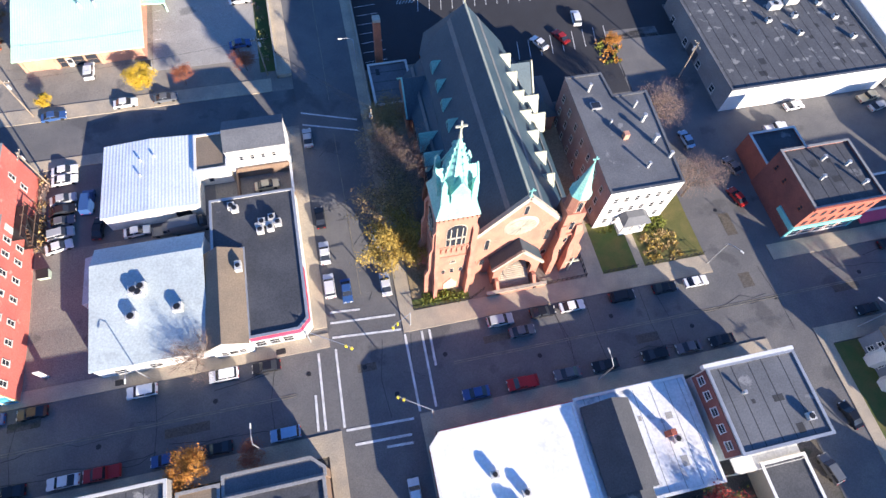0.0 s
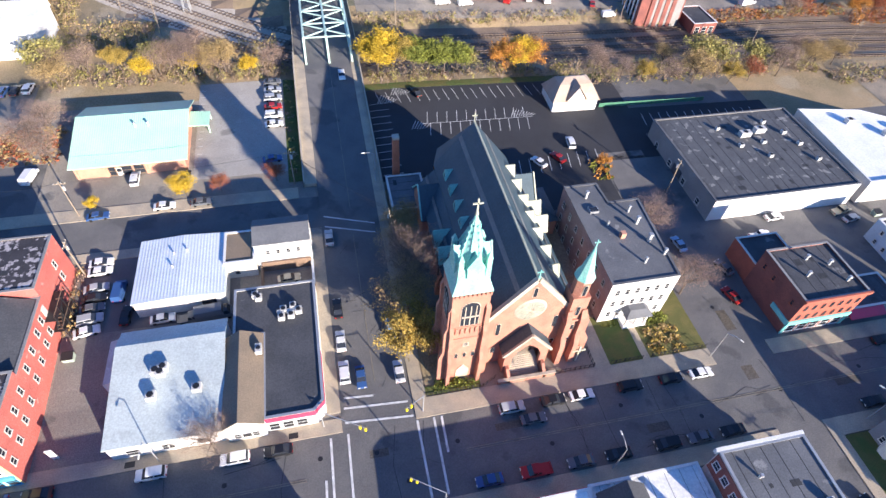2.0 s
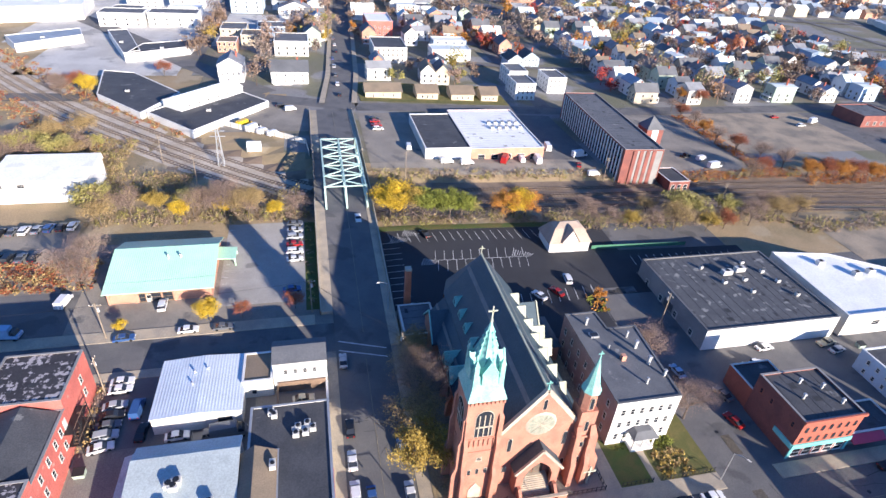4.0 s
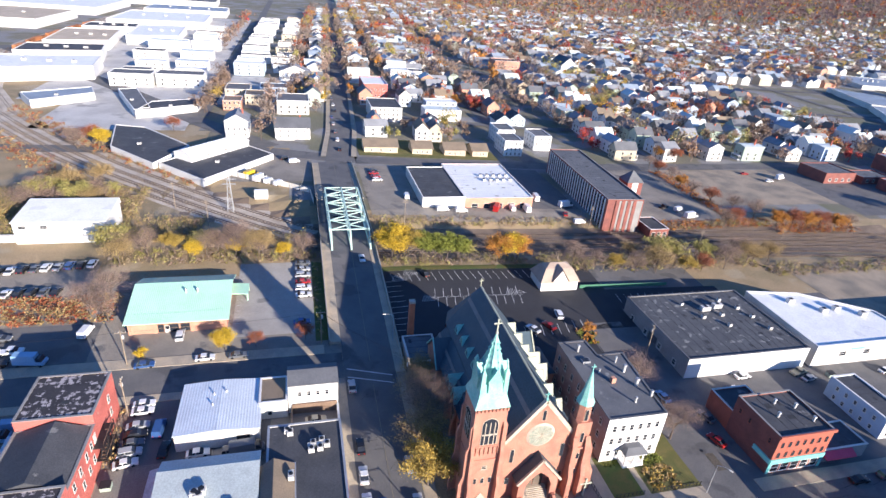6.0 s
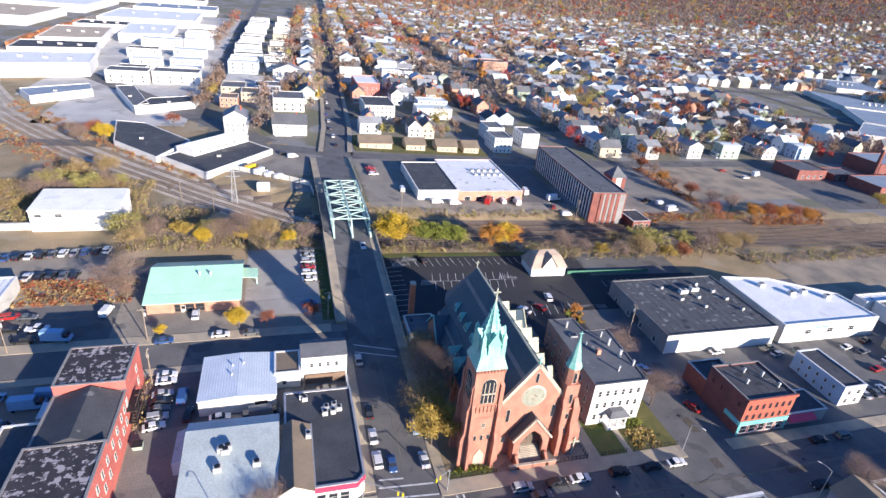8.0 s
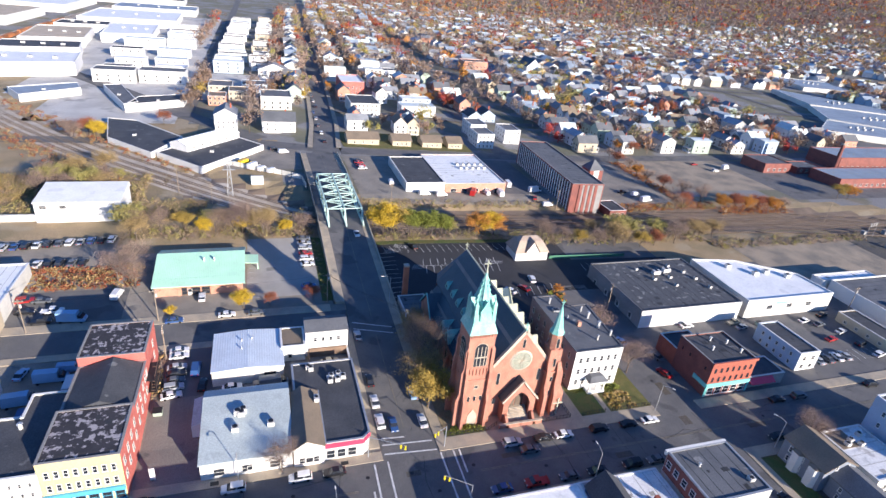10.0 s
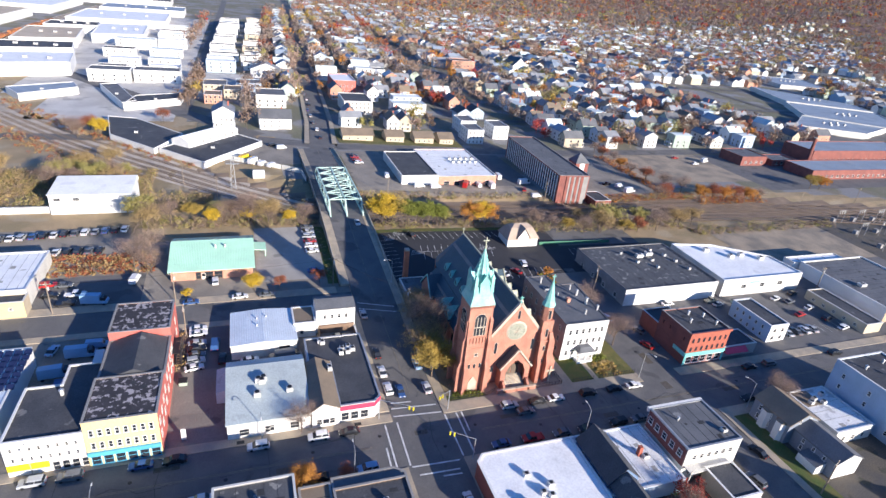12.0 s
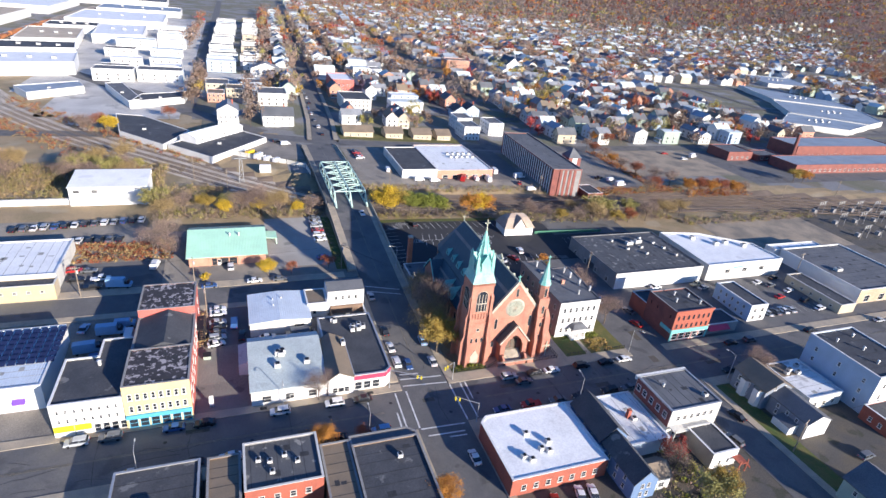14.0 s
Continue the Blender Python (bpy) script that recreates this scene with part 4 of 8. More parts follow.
    for x in (24.4, 31.4):
        part("cheek_wall", MB().extrude_x([(2.9, -0.4), (5.4, -0.4), (5.4, 2.5), (4.6, 2.5), (2.9, 1.0)], x, x + 0.6), "brick", porch)
    # great tower
    tx0, ty0, tx1, ty1, tz = 13.0, 6.0, 19.2, 12.2, 26.4
    mb = MB().box(tx0, ty0, -1, tx1, ty1, tz).box(tx0 - 0.12, ty0 - 0.12, 13.4, tx1 + 0.12, ty1 + 0.12, 13.8).box(tx0 - 0.12, ty0 - 0.12, 17.0, tx1 + 0.12, ty1 + 0.12, 17.3)
    tw = part("tower", mb, "brick", c)
    for i in range(9):
        part("corbel", MB().box(tx0 + 0.5 + 0.7 * i - 0.16, ty0 - 0.28, 25.6, tx0 + 0.5 + 0.7 * i + 0.16, ty0, 26.3), "brick", tw)
    for i in range(6):
        part("corbel", MB().box(tx0 + 1.2 + 0.85 * i - 0.2, ty0 - 0.24, 15.2, tx0 + 1.2 + 0.85 * i + 0.2, ty0, 17.0), "brick", tw)
    for x, sx in ((tx0, -1), (tx1, 1)):
        for y, sy in ((ty0, -1), (ty1, 1)):
            if sy < 0 or sx < 0:
                part("buttress", MB().extrude_x([(y, -1), (y + sy * 1.5, -1), (y + sy * 1.5, 8), (y + sy * 0.9, 10), (y + sy * 0.9, 16), (y + sy * 0.45, 17.5), (y + sy * 0.45, 22), (y, 23)], x - 0.55 if sx > 0 else x - 0.1, x + 0.1 if sx > 0 else x + 0.55), "brick", tw)
                part("buttress", MB().extrude_y([(x, -1), (x + sx * 1.5, -1), (x + sx * 1.5, 8), (x + sx * 0.9, 10), (x + sx * 0.9, 16), (x + sx * 0.45, 17.5), (x + sx * 0.45, 22), (x, 23)], y - 0.1 if sy < 0 else y - 0.55, y + 0.55 if sy < 0 else y + 0.1), "brick", tw)
    for m in (pose(16.2, ty0, 17.6), pose(tx0, 9.2, 17.6, 0, 0, -90), pose(tx1, 9.2, 17.6, 0, 0, 90)):
        f, p = window_meshes(3.2, 6.4, "stone", True)
        o = part("belfry_window", f, "", tw, m=m)
        part("pane", p, "", o)
        for k in range(3):
            part("mullion", MB().box(-0.9 + 0.9 * k - 0.08, -0.24, 0.2, -0.9 + 0.9 * k + 0.08, -0.12, 5.4), "stone", o)
        part("transom", MB().box(-1.4, -0.24, 2.4, 1.4, -0.12, 2.7), "stone", o)
    for x in (14.7, 16.2, 17.7):
        f, p = window_meshes(0.7, 1.5, "stone", True)
        o = part("window", f, "", tw, m=pose(x, ty0, 7.4))
        part("pane", p, "", o)
    f, p = window_meshes(1.0, 0.9, "stone", False)
    part("pane", p, "", part("window", f, "", tw, m=pose(16.2, ty0, 11.2)))
    part("door_niche", MB().hull([(x, ty0 - 0.14, z) for x, z in ((15.0, 0.3), (17.4, 0.3), (17.4, 3.0), (16.2, 4.8), (15.0, 3.0))], [(x, ty0, z) for x, z in ((15.0, 0.3), (17.4, 0.3), (17.4, 3.0), (16.2, 4.8), (15.0, 3.0))]), "stone", tw, "pale stone pointed niche")
    # spire
    cx, cy = (tx0 + tx1) / 2, (ty0 + ty1) / 2
    sp = part("spire", MB().hull([(cx - 3.35, cy - 3.35, tz), (cx + 3.35, cy - 3.35, tz), (cx + 3.35, cy + 3.35, tz), (cx - 3.35, cy + 3.35, tz)], [(cx - 2.65, cy - 2.65, 28.6), (cx + 2.65, cy - 2.65, 28.6), (cx + 2.65, cy + 2.65, 28.6), (cx - 2.65, cy + 2.65, 28.6)]).hull([(cx - 2.65, cy - 2.65, 28.6), (cx + 2.65, cy - 2.65, 28.6), (cx + 2.65, cy + 2.65, 28.6), (cx - 2.65, cy + 2.65, 28.6)], [(cx - 2.3, cy - 2.3, 31.2), (cx + 2.3, cy - 2.3, 31.2), (cx + 2.3, cy + 2.3, 31.2), (cx - 2.3, cy + 2.3, 31.2)]).frustum(cx, cy, 31.0, 40.6, 2.4, 0.12, 8, 0, math.pi / 8), "copper", tw)
    for dx, dy, r in ((0, -1, 0), (-1, 0, -90), (1, 0, 90), (0, 1, 180)):
        mb = MB().extrude_y([(-1.2, 0), (1.2, 0), (1.2, 2.6), (0, 4.8), (-1.2, 2.6)], -0.5, 1.6)
        mb.beam((-1.35, -0.55, 2.45), (0, -0.55, 5.0), 0.2).beam((1.35, -0.55, 2.45), (0, -0.55, 5.0), 0.2)
        g = part("spire_gable", mb, "copper", sp, m=pose(cx + dx * 2.3, cy + dy * 2.3, 29.6, 0, 0, r))
    for dx in (-1, 1):
        for dy in (-1, 1):
            part("pinnacle", MB().frustum(cx + dx * 2.15, cy + dy * 2.15, 29.4, 33.4, 0.62, 0.5, 4, 0, math.pi / 4).frustum(cx + dx * 2.15, cy + dy * 2.15, 33.4, 34.6, 0.62, 0.05, 4, 0, math.pi / 4), "copper", sp)
    for k in range(8):
        a = math.pi / 8 + k * math.pi / 4
        part("rib", MB().beam((cx + 2.42 * math.cos(a), cy + 2.42 * math.sin(a), 31), (cx, cy, 40.8), 0.28, 0.1), "copper", sp)
        for i in range(7):
            r, z = 2.4 * (1 - i / 8.5), 31.6 + 1.14 * i
            part("crocket", CROCKET, "", sp, m=pose(cx + r * math.cos(a), cy + r * math.sin(a), z))
    part("cross", MB().frustum(cx, cy, 40.4, 41.2, 0.3, 0.15, 6).beam((cx, cy, 41.0), (cx, cy, 43.4), 0.22).beam((cx - 0.75, cy, 42.5), (cx + 0.75, cy, 42.5), 0.22), "cream", sp, "pale metal cross")
    # small tower
    qx, qy = 36.4, 8.6
    st = part("turret", MB().box(qx - 1.6, qy - 1.7, -1, qx + 1.6, qy + 1.7, 19).frustum(qx, qy, 18.8, 23.2, 1.6, 1.5, 8, 0, math.pi / 8).box(qx - 2.05, qy - 2.05, 12.4, qx + 2.05, qy + 2.05, 12.8), "brick", c)
    for s in (-1, 1):
        part("buttress", MB().extrude_x([(qy - 1.9, -1), (qy - 3.4, -1), (qy - 3.3, 6), (qy - 2.6, 8.5), (qy - 2.5, 13), (qy - 1.9, 15.5)], qx + s * 1.35 - 0.5, qx + s * 1.35 + 0.5), "brick", st)
    part("buttress", MB().extrude_y([(qx + 1.9, -1), (qx + 4.6, -1), (qx + 4.4, 5.5), (qx + 3.2, 8), (qx + 3.0, 12), (qx + 1.9, 15)], qy - 1.9, qy - 0.8), "brick", st)
    part("buttress", MB().extrude_y([(qx + 1.9, -1), (qx + 3.6, -1), (qx + 3.4, 5.5), (qx + 2.6, 8), (qx + 1.9, 11)], qy + 0.8, qy + 1.9), "brick", st)
    for z, h in ((19.4, 2.8), (14.0, 2.6), (9.5, 1.6), (5.0, 1.8)):
        f, p = window_meshes(0.8, h, "stone", True)
        o = part("window", f, "", st, m=pose(qx, qy - (1.5 if z > 18 else 1.72), z))
        part("pane", p, "", o)
    part("spire", MB().frustum(qx, qy, 23.1, 24.4, 1.85, 1.3, 8, 0, math.pi / 8).frustum(qx, qy, 24.4, 30.6, 1.3, 0.08, 8, 0, math.pi / 8), "copper", st)
    part("cross", MB().beam((qx, qy, 30.4), (qx, qy, 32.0), 0.16).beam((qx - 0.5, qy, 31.4), (qx + 0.5, qy, 31.4), 0.16), "copper", st)
    # sacristy on the shaded side
    mb = MB().box(39.6, 37, -0.5, 45.4, 47.5, 6.0)
    an = part("annex", mb, "brick", c)
    part("roof", MB().hull([(39.2, 36.6, 6), (45.8, 36.6, 6), (45.8, 47.9, 6), (39.2, 47.9, 6)], [(39.4, 39, 8.2), (43, 39, 8.2), (43, 45.5, 8.2), (39.4, 45.5, 8.2)]), "slate", an)


build_church()

# churchyard: forecourt wall, iron fence, wooden cross, chimney, low roofs behind
fw = thing("forecourt_wall", "low red-brick forecourt wall with pale coping", "wall", pose(0, 0, 0))
part("wall", MB().box(22.6, 2.9, -0.2, 33.8, 3.3, 1.3), "brick", fw)
part("coping", MB().box(22.5, 2.8, 1.3, 33.9, 3.4, 1.45), "stone", fw)
for x0, y0, x1, y1 in ((9.2, 3.15, 19.8, 3.15), (19.8, 3.15, 22.4, 4.4), (34.2, 3.2, 42.0, 3.2), (45.6, 3.2, 52.2, 3.2), (54.3, 3.2, 66.0, 3.2), (42.0, 3.3, 42.0, 9.0)):
    fe = thing("iron_fence", "black wrought-iron fence along the pavement", "fence", pose(x0, y0, 0.2), "church fences")
    L = math.hypot(x1 - x0, y1 - y0)
    ux, uy = (x1 - x0) / L, (y1 - y0) / L
    for z in (0.25, 1.05):
        part("rail", MB().beam((0, 0, z), (ux * L, uy * L, z), 0.07), "black", fe)
    n = int(L / 0.9) + 1
    for i in range(n):
        part("post", MB().box(ux * L * i / (n - 1) - 0.05, uy * L * i / (n - 1) - 0.05, 0, ux * L * i / (n - 1) + 0.05, uy * L * i / (n - 1) + 0.05, 1.25), "black", fe)
cr = thing("wooden_cross", "tall pale wooden cross in the churchyard", "cross", pose(39.0, 5.4, 0.0))
part("upright", MB().box(-0.16, -0.16, 0, 0.16, 0.16, 5.0), "cream", cr)
part("crossbar", MB().box(-1.3, -0.14, 3.4, 1.3, 0.14, 3.75), "cream", cr)
ch = thing("boiler_chimney", "tall square red-brick chimney with pale cap", "chimney", pose(12.6, 60.5, gz(12.6, 60.5)))
part("shaft", MB().frustum(0, 0, -0.5, 11.6, 1.15, 1.0, 4, 0, math.pi / 4), "chimney", ch)
part("cap", MB().frustum(0, 0, 11.6, 12.2, 1.1, 1.1, 4, 0, math.pi / 4), "stone", ch)
b = flat_building("boiler_house", "low dark flat-roofed outbuilding behind the church", 9.6, 46, 18, 57.5, 3.6, "greywall", "mid_roof", 0.2)

# ---- rectory ----
b = flat_building("rectory", "four-storey brick house with white front and dark flat roof", 46.6, 12.9, 60.8, 40.6, 12.4, "rectory_brick", "mid_roof", 0.1, "mid_roof", "white",
                  poly=[(46.6, 12.9), (60.8, 12.9), (62.0, 34.5), (55.0, 34.5), (54.6, 40.6), (47.0, 40.6)], category="house")
rows(b, "S", 14.2, 27.7, 6, (1.7, 5.2, 8.8), 1.05, 1.7, inset=0.8, skip=())
rows(b, "W", 14.2, 27.7, 7, (1.7, 5.2, 8.8), 1.0, 1.7, inset=1.0)
po = part("porch", MB().box(4.6, -2.6, 0, 9.6, 0, 0.9).box(4.4, -2.8, 3.6, 9.8, 0, 4.0).box(4.8, -2.5, 0.9, 5.1, -2.2, 3.6).box(9.1, -2.5, 0.9, 9.4, -2.2, 3.6).box(6.9, -2.5, 0.9, 7.2, -2.2, 3.6), "white", b)
part("porch_roof", MB().hull([(4.2, -3, 4), (10, -3, 4), (10, 0, 4), (4.2, 0, 4)], [(5.4, -1.6, 5.0), (8.8, -1.6, 5.0), (8.8, 0, 5.0), (5.4, 0, 5.0)]), "mid_roof", po)
zr = 12.4 + base_of(46.6, 12.9, 60.8, 40.6)
for x, y, r, h in ((50.5, 36.5, 0.3, 1.8), (58.0, 31.0, 0.22, 1.6), (58.3, 27.5, 0.35, 1.9), (58.6, 22.4, 0.4, 2.0), (60.2, 18.6, 0.3, 1.5), (55.3, 17.2, 0.25, 1.4), (52.0, 28.0, 0.2, 1.0)):
    vent(x, y, zr, r, h)
hc = thing("roof_chimney", "small pinkish brick chimney on the rectory roof", "chimney", pose(53.6, 24.4, zr))
part("chimney_shaft", MB().box(-0.5, -0.5, 0, 0.5, 0.5, 1.4), "pinkbrick", hc)
hc = thing("roof_skylight", "weathered metal skylight on the rectory roof", "skylight", pose(50.6, 32.5, zr))
part("curb", MB().box(-1.0, -0.8, 0, 1.0, 0.8, 0.5), "metal", hc)
part("pane", MB().box(-0.85, -0.65, 0.5, 0.85, 0.65, 0.56), "glass", hc)

# ---- west corner block ----
b = gable_building("shop_shed", "low shop building with a broad pale metal roof", -43.6, 1.6, -25.6, 23.2, 4.4, 6.2, "x", "white", "stained_pale_roof", 0.83, 0.3, eave2=4.8)
rows(b, "S", 18.0, 21.6, 3, (0.9,), 2.2, 1.9, inset=0.8)
door(b, "S", 9.5, 18.0, 21.6)
part("side_annex", MB().hull([(-2.6, 12.5, -0.5), (0, 12.5, -0.5), (0, 21.4, -0.5), (-2.6, 21.4, -0.5)], [(-2.6, 12.5, 3.4), (0, 12.5, 4.2), (0, 21.4, 4.2), (-2.6, 21.4, 3.4)], 0, 1), "white stained_pale_roof", b, "low lean-to side annex")
for x, y in ((-36.5, 13.5), (-35.7, 13.0), (-36.9, 9.0), (-29.6, 9.2), (-35.3, 13.9)):
    roof_unit(x, y, 4.4 + (y - 1.6) / 17.9 * 1.8 + 0.2, 1.5, 1.5, 1.3)
b = gable_building("gabled_shop", "narrow gabled shop with brown shingle roof", -25.3, 1.2, -19.0, 18.5, 5.2, 7.0, "y", "white", "brown_roof", 0.42, 0.25)
door(b, "S", 3.2, 6.3, 17.3, 1.6, 2.4)
rows(b, "S", 6.3, 17.3, 2, (1.0,), 1.3, 1.6, inset=0.2)
b = flat_building("corner_shop", "flat-roofed corner shop with dark roof and crimson trim", -24.2, 1.8, -8.9, 29.8, 4.9, "white", "dark_roof", 0.2, "metal",
                  poly=[(-18.9, 1.8), (-10.6, 1.8), (-8.9, 3.5), (-8.9, 29.8), (-24.2, 29.8), (-24.2, 18.6), (-18.9, 18.6)])
part("trim_band", MB().box(5.4, -0.14, 3.6, 13.6, 0.0, 4.9), "pinkred", b, "crimson painted band")
part("trim_band", MB().box(15.3, 1.7, 3.6, 15.44, 11.5, 4.9), "pinkred", b, "crimson painted band")
part("trim_band", MB().hull([(13.6, -0.14, 3.6), (15.44, 1.7, 3.6), (15.3, 1.75, 3.6), (13.55, 0.0, 3.6)], [(13.6, -0.14, 4.9), (15.44, 1.7, 4.9), (15.3, 1.75, 4.9), (13.55, 0.0, 4.9)]), "pinkred", b, "crimson painted band")
for u in (6.6, 8.9, 11.2):
    window(b, "S", u, 0.7, 1.9, 2.3, 15.3, 28.0)
for x, y in ((-15.0, 23.2), (-13.2, 23.8), (-15.4, 21.6), (-13.6, 21.8), (-20.2, 27.6), (-19.6, 26.9), (-12.2, 22.6)):
    roof_unit(x, y, 4.9, 1.2, 1.3, 1.2)
u = thing("roof_duct", "pale metal duct between rooftop units", "duct", pose(-14.0, 22.7, 4.9))
part("duct", MB().box(-2.2, -0.3, 0.6, 2.2, 0.3, 1.1).box(-2.0, -0.2, 0, -1.8, 0.2, 0.6).box(1.8, -0.2, 0, 2.0, 0.2, 0.6), "unit", u)
roof_unit(-19.4, 14.6, 5.9, 1.1, 1.8, 1.2)
b = gable_building("storage_shed", "storage shed with ribbed pale blue metal roof", -42.8, 29.4, -26.0, 45.2, 4.3, 4.9, "y", "offwhite", "pale_metal", 0.5, 0.25)
for x, y in ((-33.5, 41.0), (-36.0, 40.5), (-36.0, 37.0)):
    vent(x, y, gz(x, 29.4) + 4.6, 0.16, 0.9)
door(b, "S", 13.5, 16.8, 15.8, 3.0, 3.0)
b = flat_building("back_store", "small brown-roofed annex beside the white house", -26.3, 36.0, -20.2, 44.6, 4.6, "offwhite", "brown_roof", 0.15, "white")
door(b, "S", 2.2, 6.1, 8.6)
b = gable_building("white_house", "white two-storey building with low grey roof", -20.0, 37.2, -8.9, 44.2, 7.6, 8.6, "x", "white", "mid_roof", 0.6, 0.15, category="house")
rows(b, "S", 11.1, 7, 4, (4.6,), 0.9, 1.3)
rows(b, "E", 11.1, 7, 2, (1.2, 4.8), 0.9, 1.4, inset=0.6)
yw = thing("yard_wall", "weathered brown yard wall with pale coping", "wall", pose(0, 0, 0))
part("wall", MB().box(-19.5, 30.2, 0, -19.2, 36.9, 3.2).box(-9.2, 30.2, 0, -8.9, 36.9, 3.2).box(-19.2, 36.6, 0, -9.2, 36.9, 4.2), "brownwall", yw)
part("coping", MB().box(-9.3, 30.2, 3.2, -8.8, 36.9, 3.35), "white", yw)

# ---- red block and its neighbours ----
for y0, y1, h, roof in ((0.4, 14.2, 11.6, "patched_roof"), (14.2, 30.0, 10.2, "mid_roof"), (30.0, 43.2, 11.6, "patched_roof")):
    b = flat_building("brick_block", "red-painted brick block with worn dark roof", -70.0, y0, -56.4, y1, h, "redpaint", roof, 0.08, "greywall", "yellow" if y0 < 1 else "", zb=gz(-60, y0))
    if 10 < y0 < 20:
        part("gable_roof", MB().extrude_y([(0.6, h + 0.05), (13.0, h + 0.05), (7.4, h + 2.3)], 0.6, 15.2), "dark_roof", b, "dark low-pitched shingle roof")
    for u in ((12.0, 8.6, 5.2, 1.8) if y0 < 1 else ((2.3, 5.8, 9.3, 12.0) if y0 < 20 else (8.5,))):
        for z in (4.0, 7.4):
            window(b, "E", u, z, 1.05, 1.8, 13.6, y1 - y0)
    if y0 < 1:
        rows(b, "S", 13.6, 13.8, 8, (4.6, 7.9), 0.85, 1.7, "white", inset=0.6)
        part("shopfront", MB().box(0.1, -0.5, 2.9, 13.5, 0, 3.9), "blue", b, "blue painted fascia")
        for i in range(6):
            window(b, "S", 1.4 + 2.2 * i, 0.4, 1.8, 2.3, 13.6, 13.8, "blue")
    elif y0 > 20:
        rows(b, "N", 13.6, y1 - y0, 5, (1.2, 4.4, 7.6), 0.95, 1.7)
    else:
        st = part("fire_stair", MB().box(13.62, 12.4, 6.9, 15.6, 19.4, 7.05), "black", b)
        part("stair_landing", MB().box(13.62, 12.4, 3.6, 15.6, 19.4, 3.75), "black", st)
        part("back_door", MB().box(13.6, 13.6, 7.05, 13.68, 14.8, 9.2), "offwhite", st)
        part("back_door", MB().box(13.6, 16.6, 3.75, 13.68, 17.8, 5.9), "offwhite", st)
        for a, e, z in ((13.0, 17.5, 3.7), (18.6, 14.2, 0.2)):
            for x in (14.3, 15.2):
                part("stringer", MB().beam((x, a, z), (x, e, z + 3.3), 0.24), "black", st)
            for k in range(9):
                f = k / 8
                part("tread", MB().box(14.3, a + (e - a) * f - 0.14, z + 3.3 * f, 15.2, a + (e - a) * f + 0.14, z + 3.3 * f + 0.06), "brownwall", st)
        for yy in (12.5, 14.8, 17.1, 19.3):
            part("railing_post", MB().box(15.5, yy - 0.07, -0.5, 15.62, yy + 0.07, 8.2), "black", st)
        for z in (4.7, 8.1):
            part("railing", MB().box(15.5, 12.4, z, 15.6, 19.4, z + 0.1), "brownwall", st)
b = flat_building("white_front_shop", "two-storey white-fronted shop with dark roof", -84.0, 0.8, -70.2, 24.0, 8.6, "offwhite", "dark_roof", 0.3, "white", "white", poly=[(-84.0, 0.8), (-70.2, 0.8), (-70.2, 24.0), (-77.2, 24.0), (-77.2, 17.2), (-84.0, 17.2)])
rows(b, "S", 13.8, 18.8, 8, (3.9, 6.4), 0.5, 0.9, inset=0.6)
part("sign_board", MB().box(0.1, -0.25, 1.6, 7.2, 0, 3.1), "signyellow", b, "bright yellow sign board")
for i in range(4):
    window(b, "S", 8.3 + 1.7 * i, 0.4, 1.4, 2.2, 13.8, 18.8)
vent(-76.5, 14, 8.6, 0.4, 1.2)
b = flat_building("solar_building", "white building with pale blue metal roof and solar panels", -103.5, 11.5, -88.0, 36.0, 6.6, "white", "pale_metal", 0.15, "white")
for i in range(7):
    for j in range(8):
        part("solar_panel", MB().hull([(0.9 + 1.95 * j, 8.6 + 2.15 * i, 6.75), (2.5 + 1.95 * j, 8.6 + 2.15 * i, 6.75), (2.5 + 1.95 * j, 10.2 + 2.15 * i, 7.15), (0.9 + 1.95 * j, 10.2 + 2.15 * i, 7.15)], [(0.9 + 1.95 * j, 8.6 + 2.15 * i, 6.82), (2.5 + 1.95 * j, 8.6 + 2.15 * i, 6.82), (2.5 + 1.95 * j, 10.2 + 2.15 * i, 7.22), (0.9 + 1.95 * j, 10.2 + 2.15 * i, 7.22)]), "panel", b)
for x in (3.5, 9.5):
    part("awning", MB().hull([(x, -1.0, 2.6), (x + 2.4, -1.0, 2.6), (x + 2.4, 0, 2.6), (x, 0, 2.6)], [(x, -0.9, 2.8), (x + 2.4, -0.9, 2.8), (x + 2.4, 0, 3.6), (x, 0, 3.6)]), "purple", b, "violet awning")
b = flat_building("long_white_store", "low store with broad white roof and cream front", -128.0, 61.5, -95.6, 85.5, 5.6, "offwhite", "white_roof", 0.25, "white")
b = flat_building("store_front_wing", "dark-roofed front wing with cream wall", -128.0, 56.8, -95.2, 61.4, 4.8, "tanwall", "dark_roof", 0.25, "frame", "yellow")
rows(b, "S", 32.8, 4.6, 9, (2.6,), 1.0, 0.8)

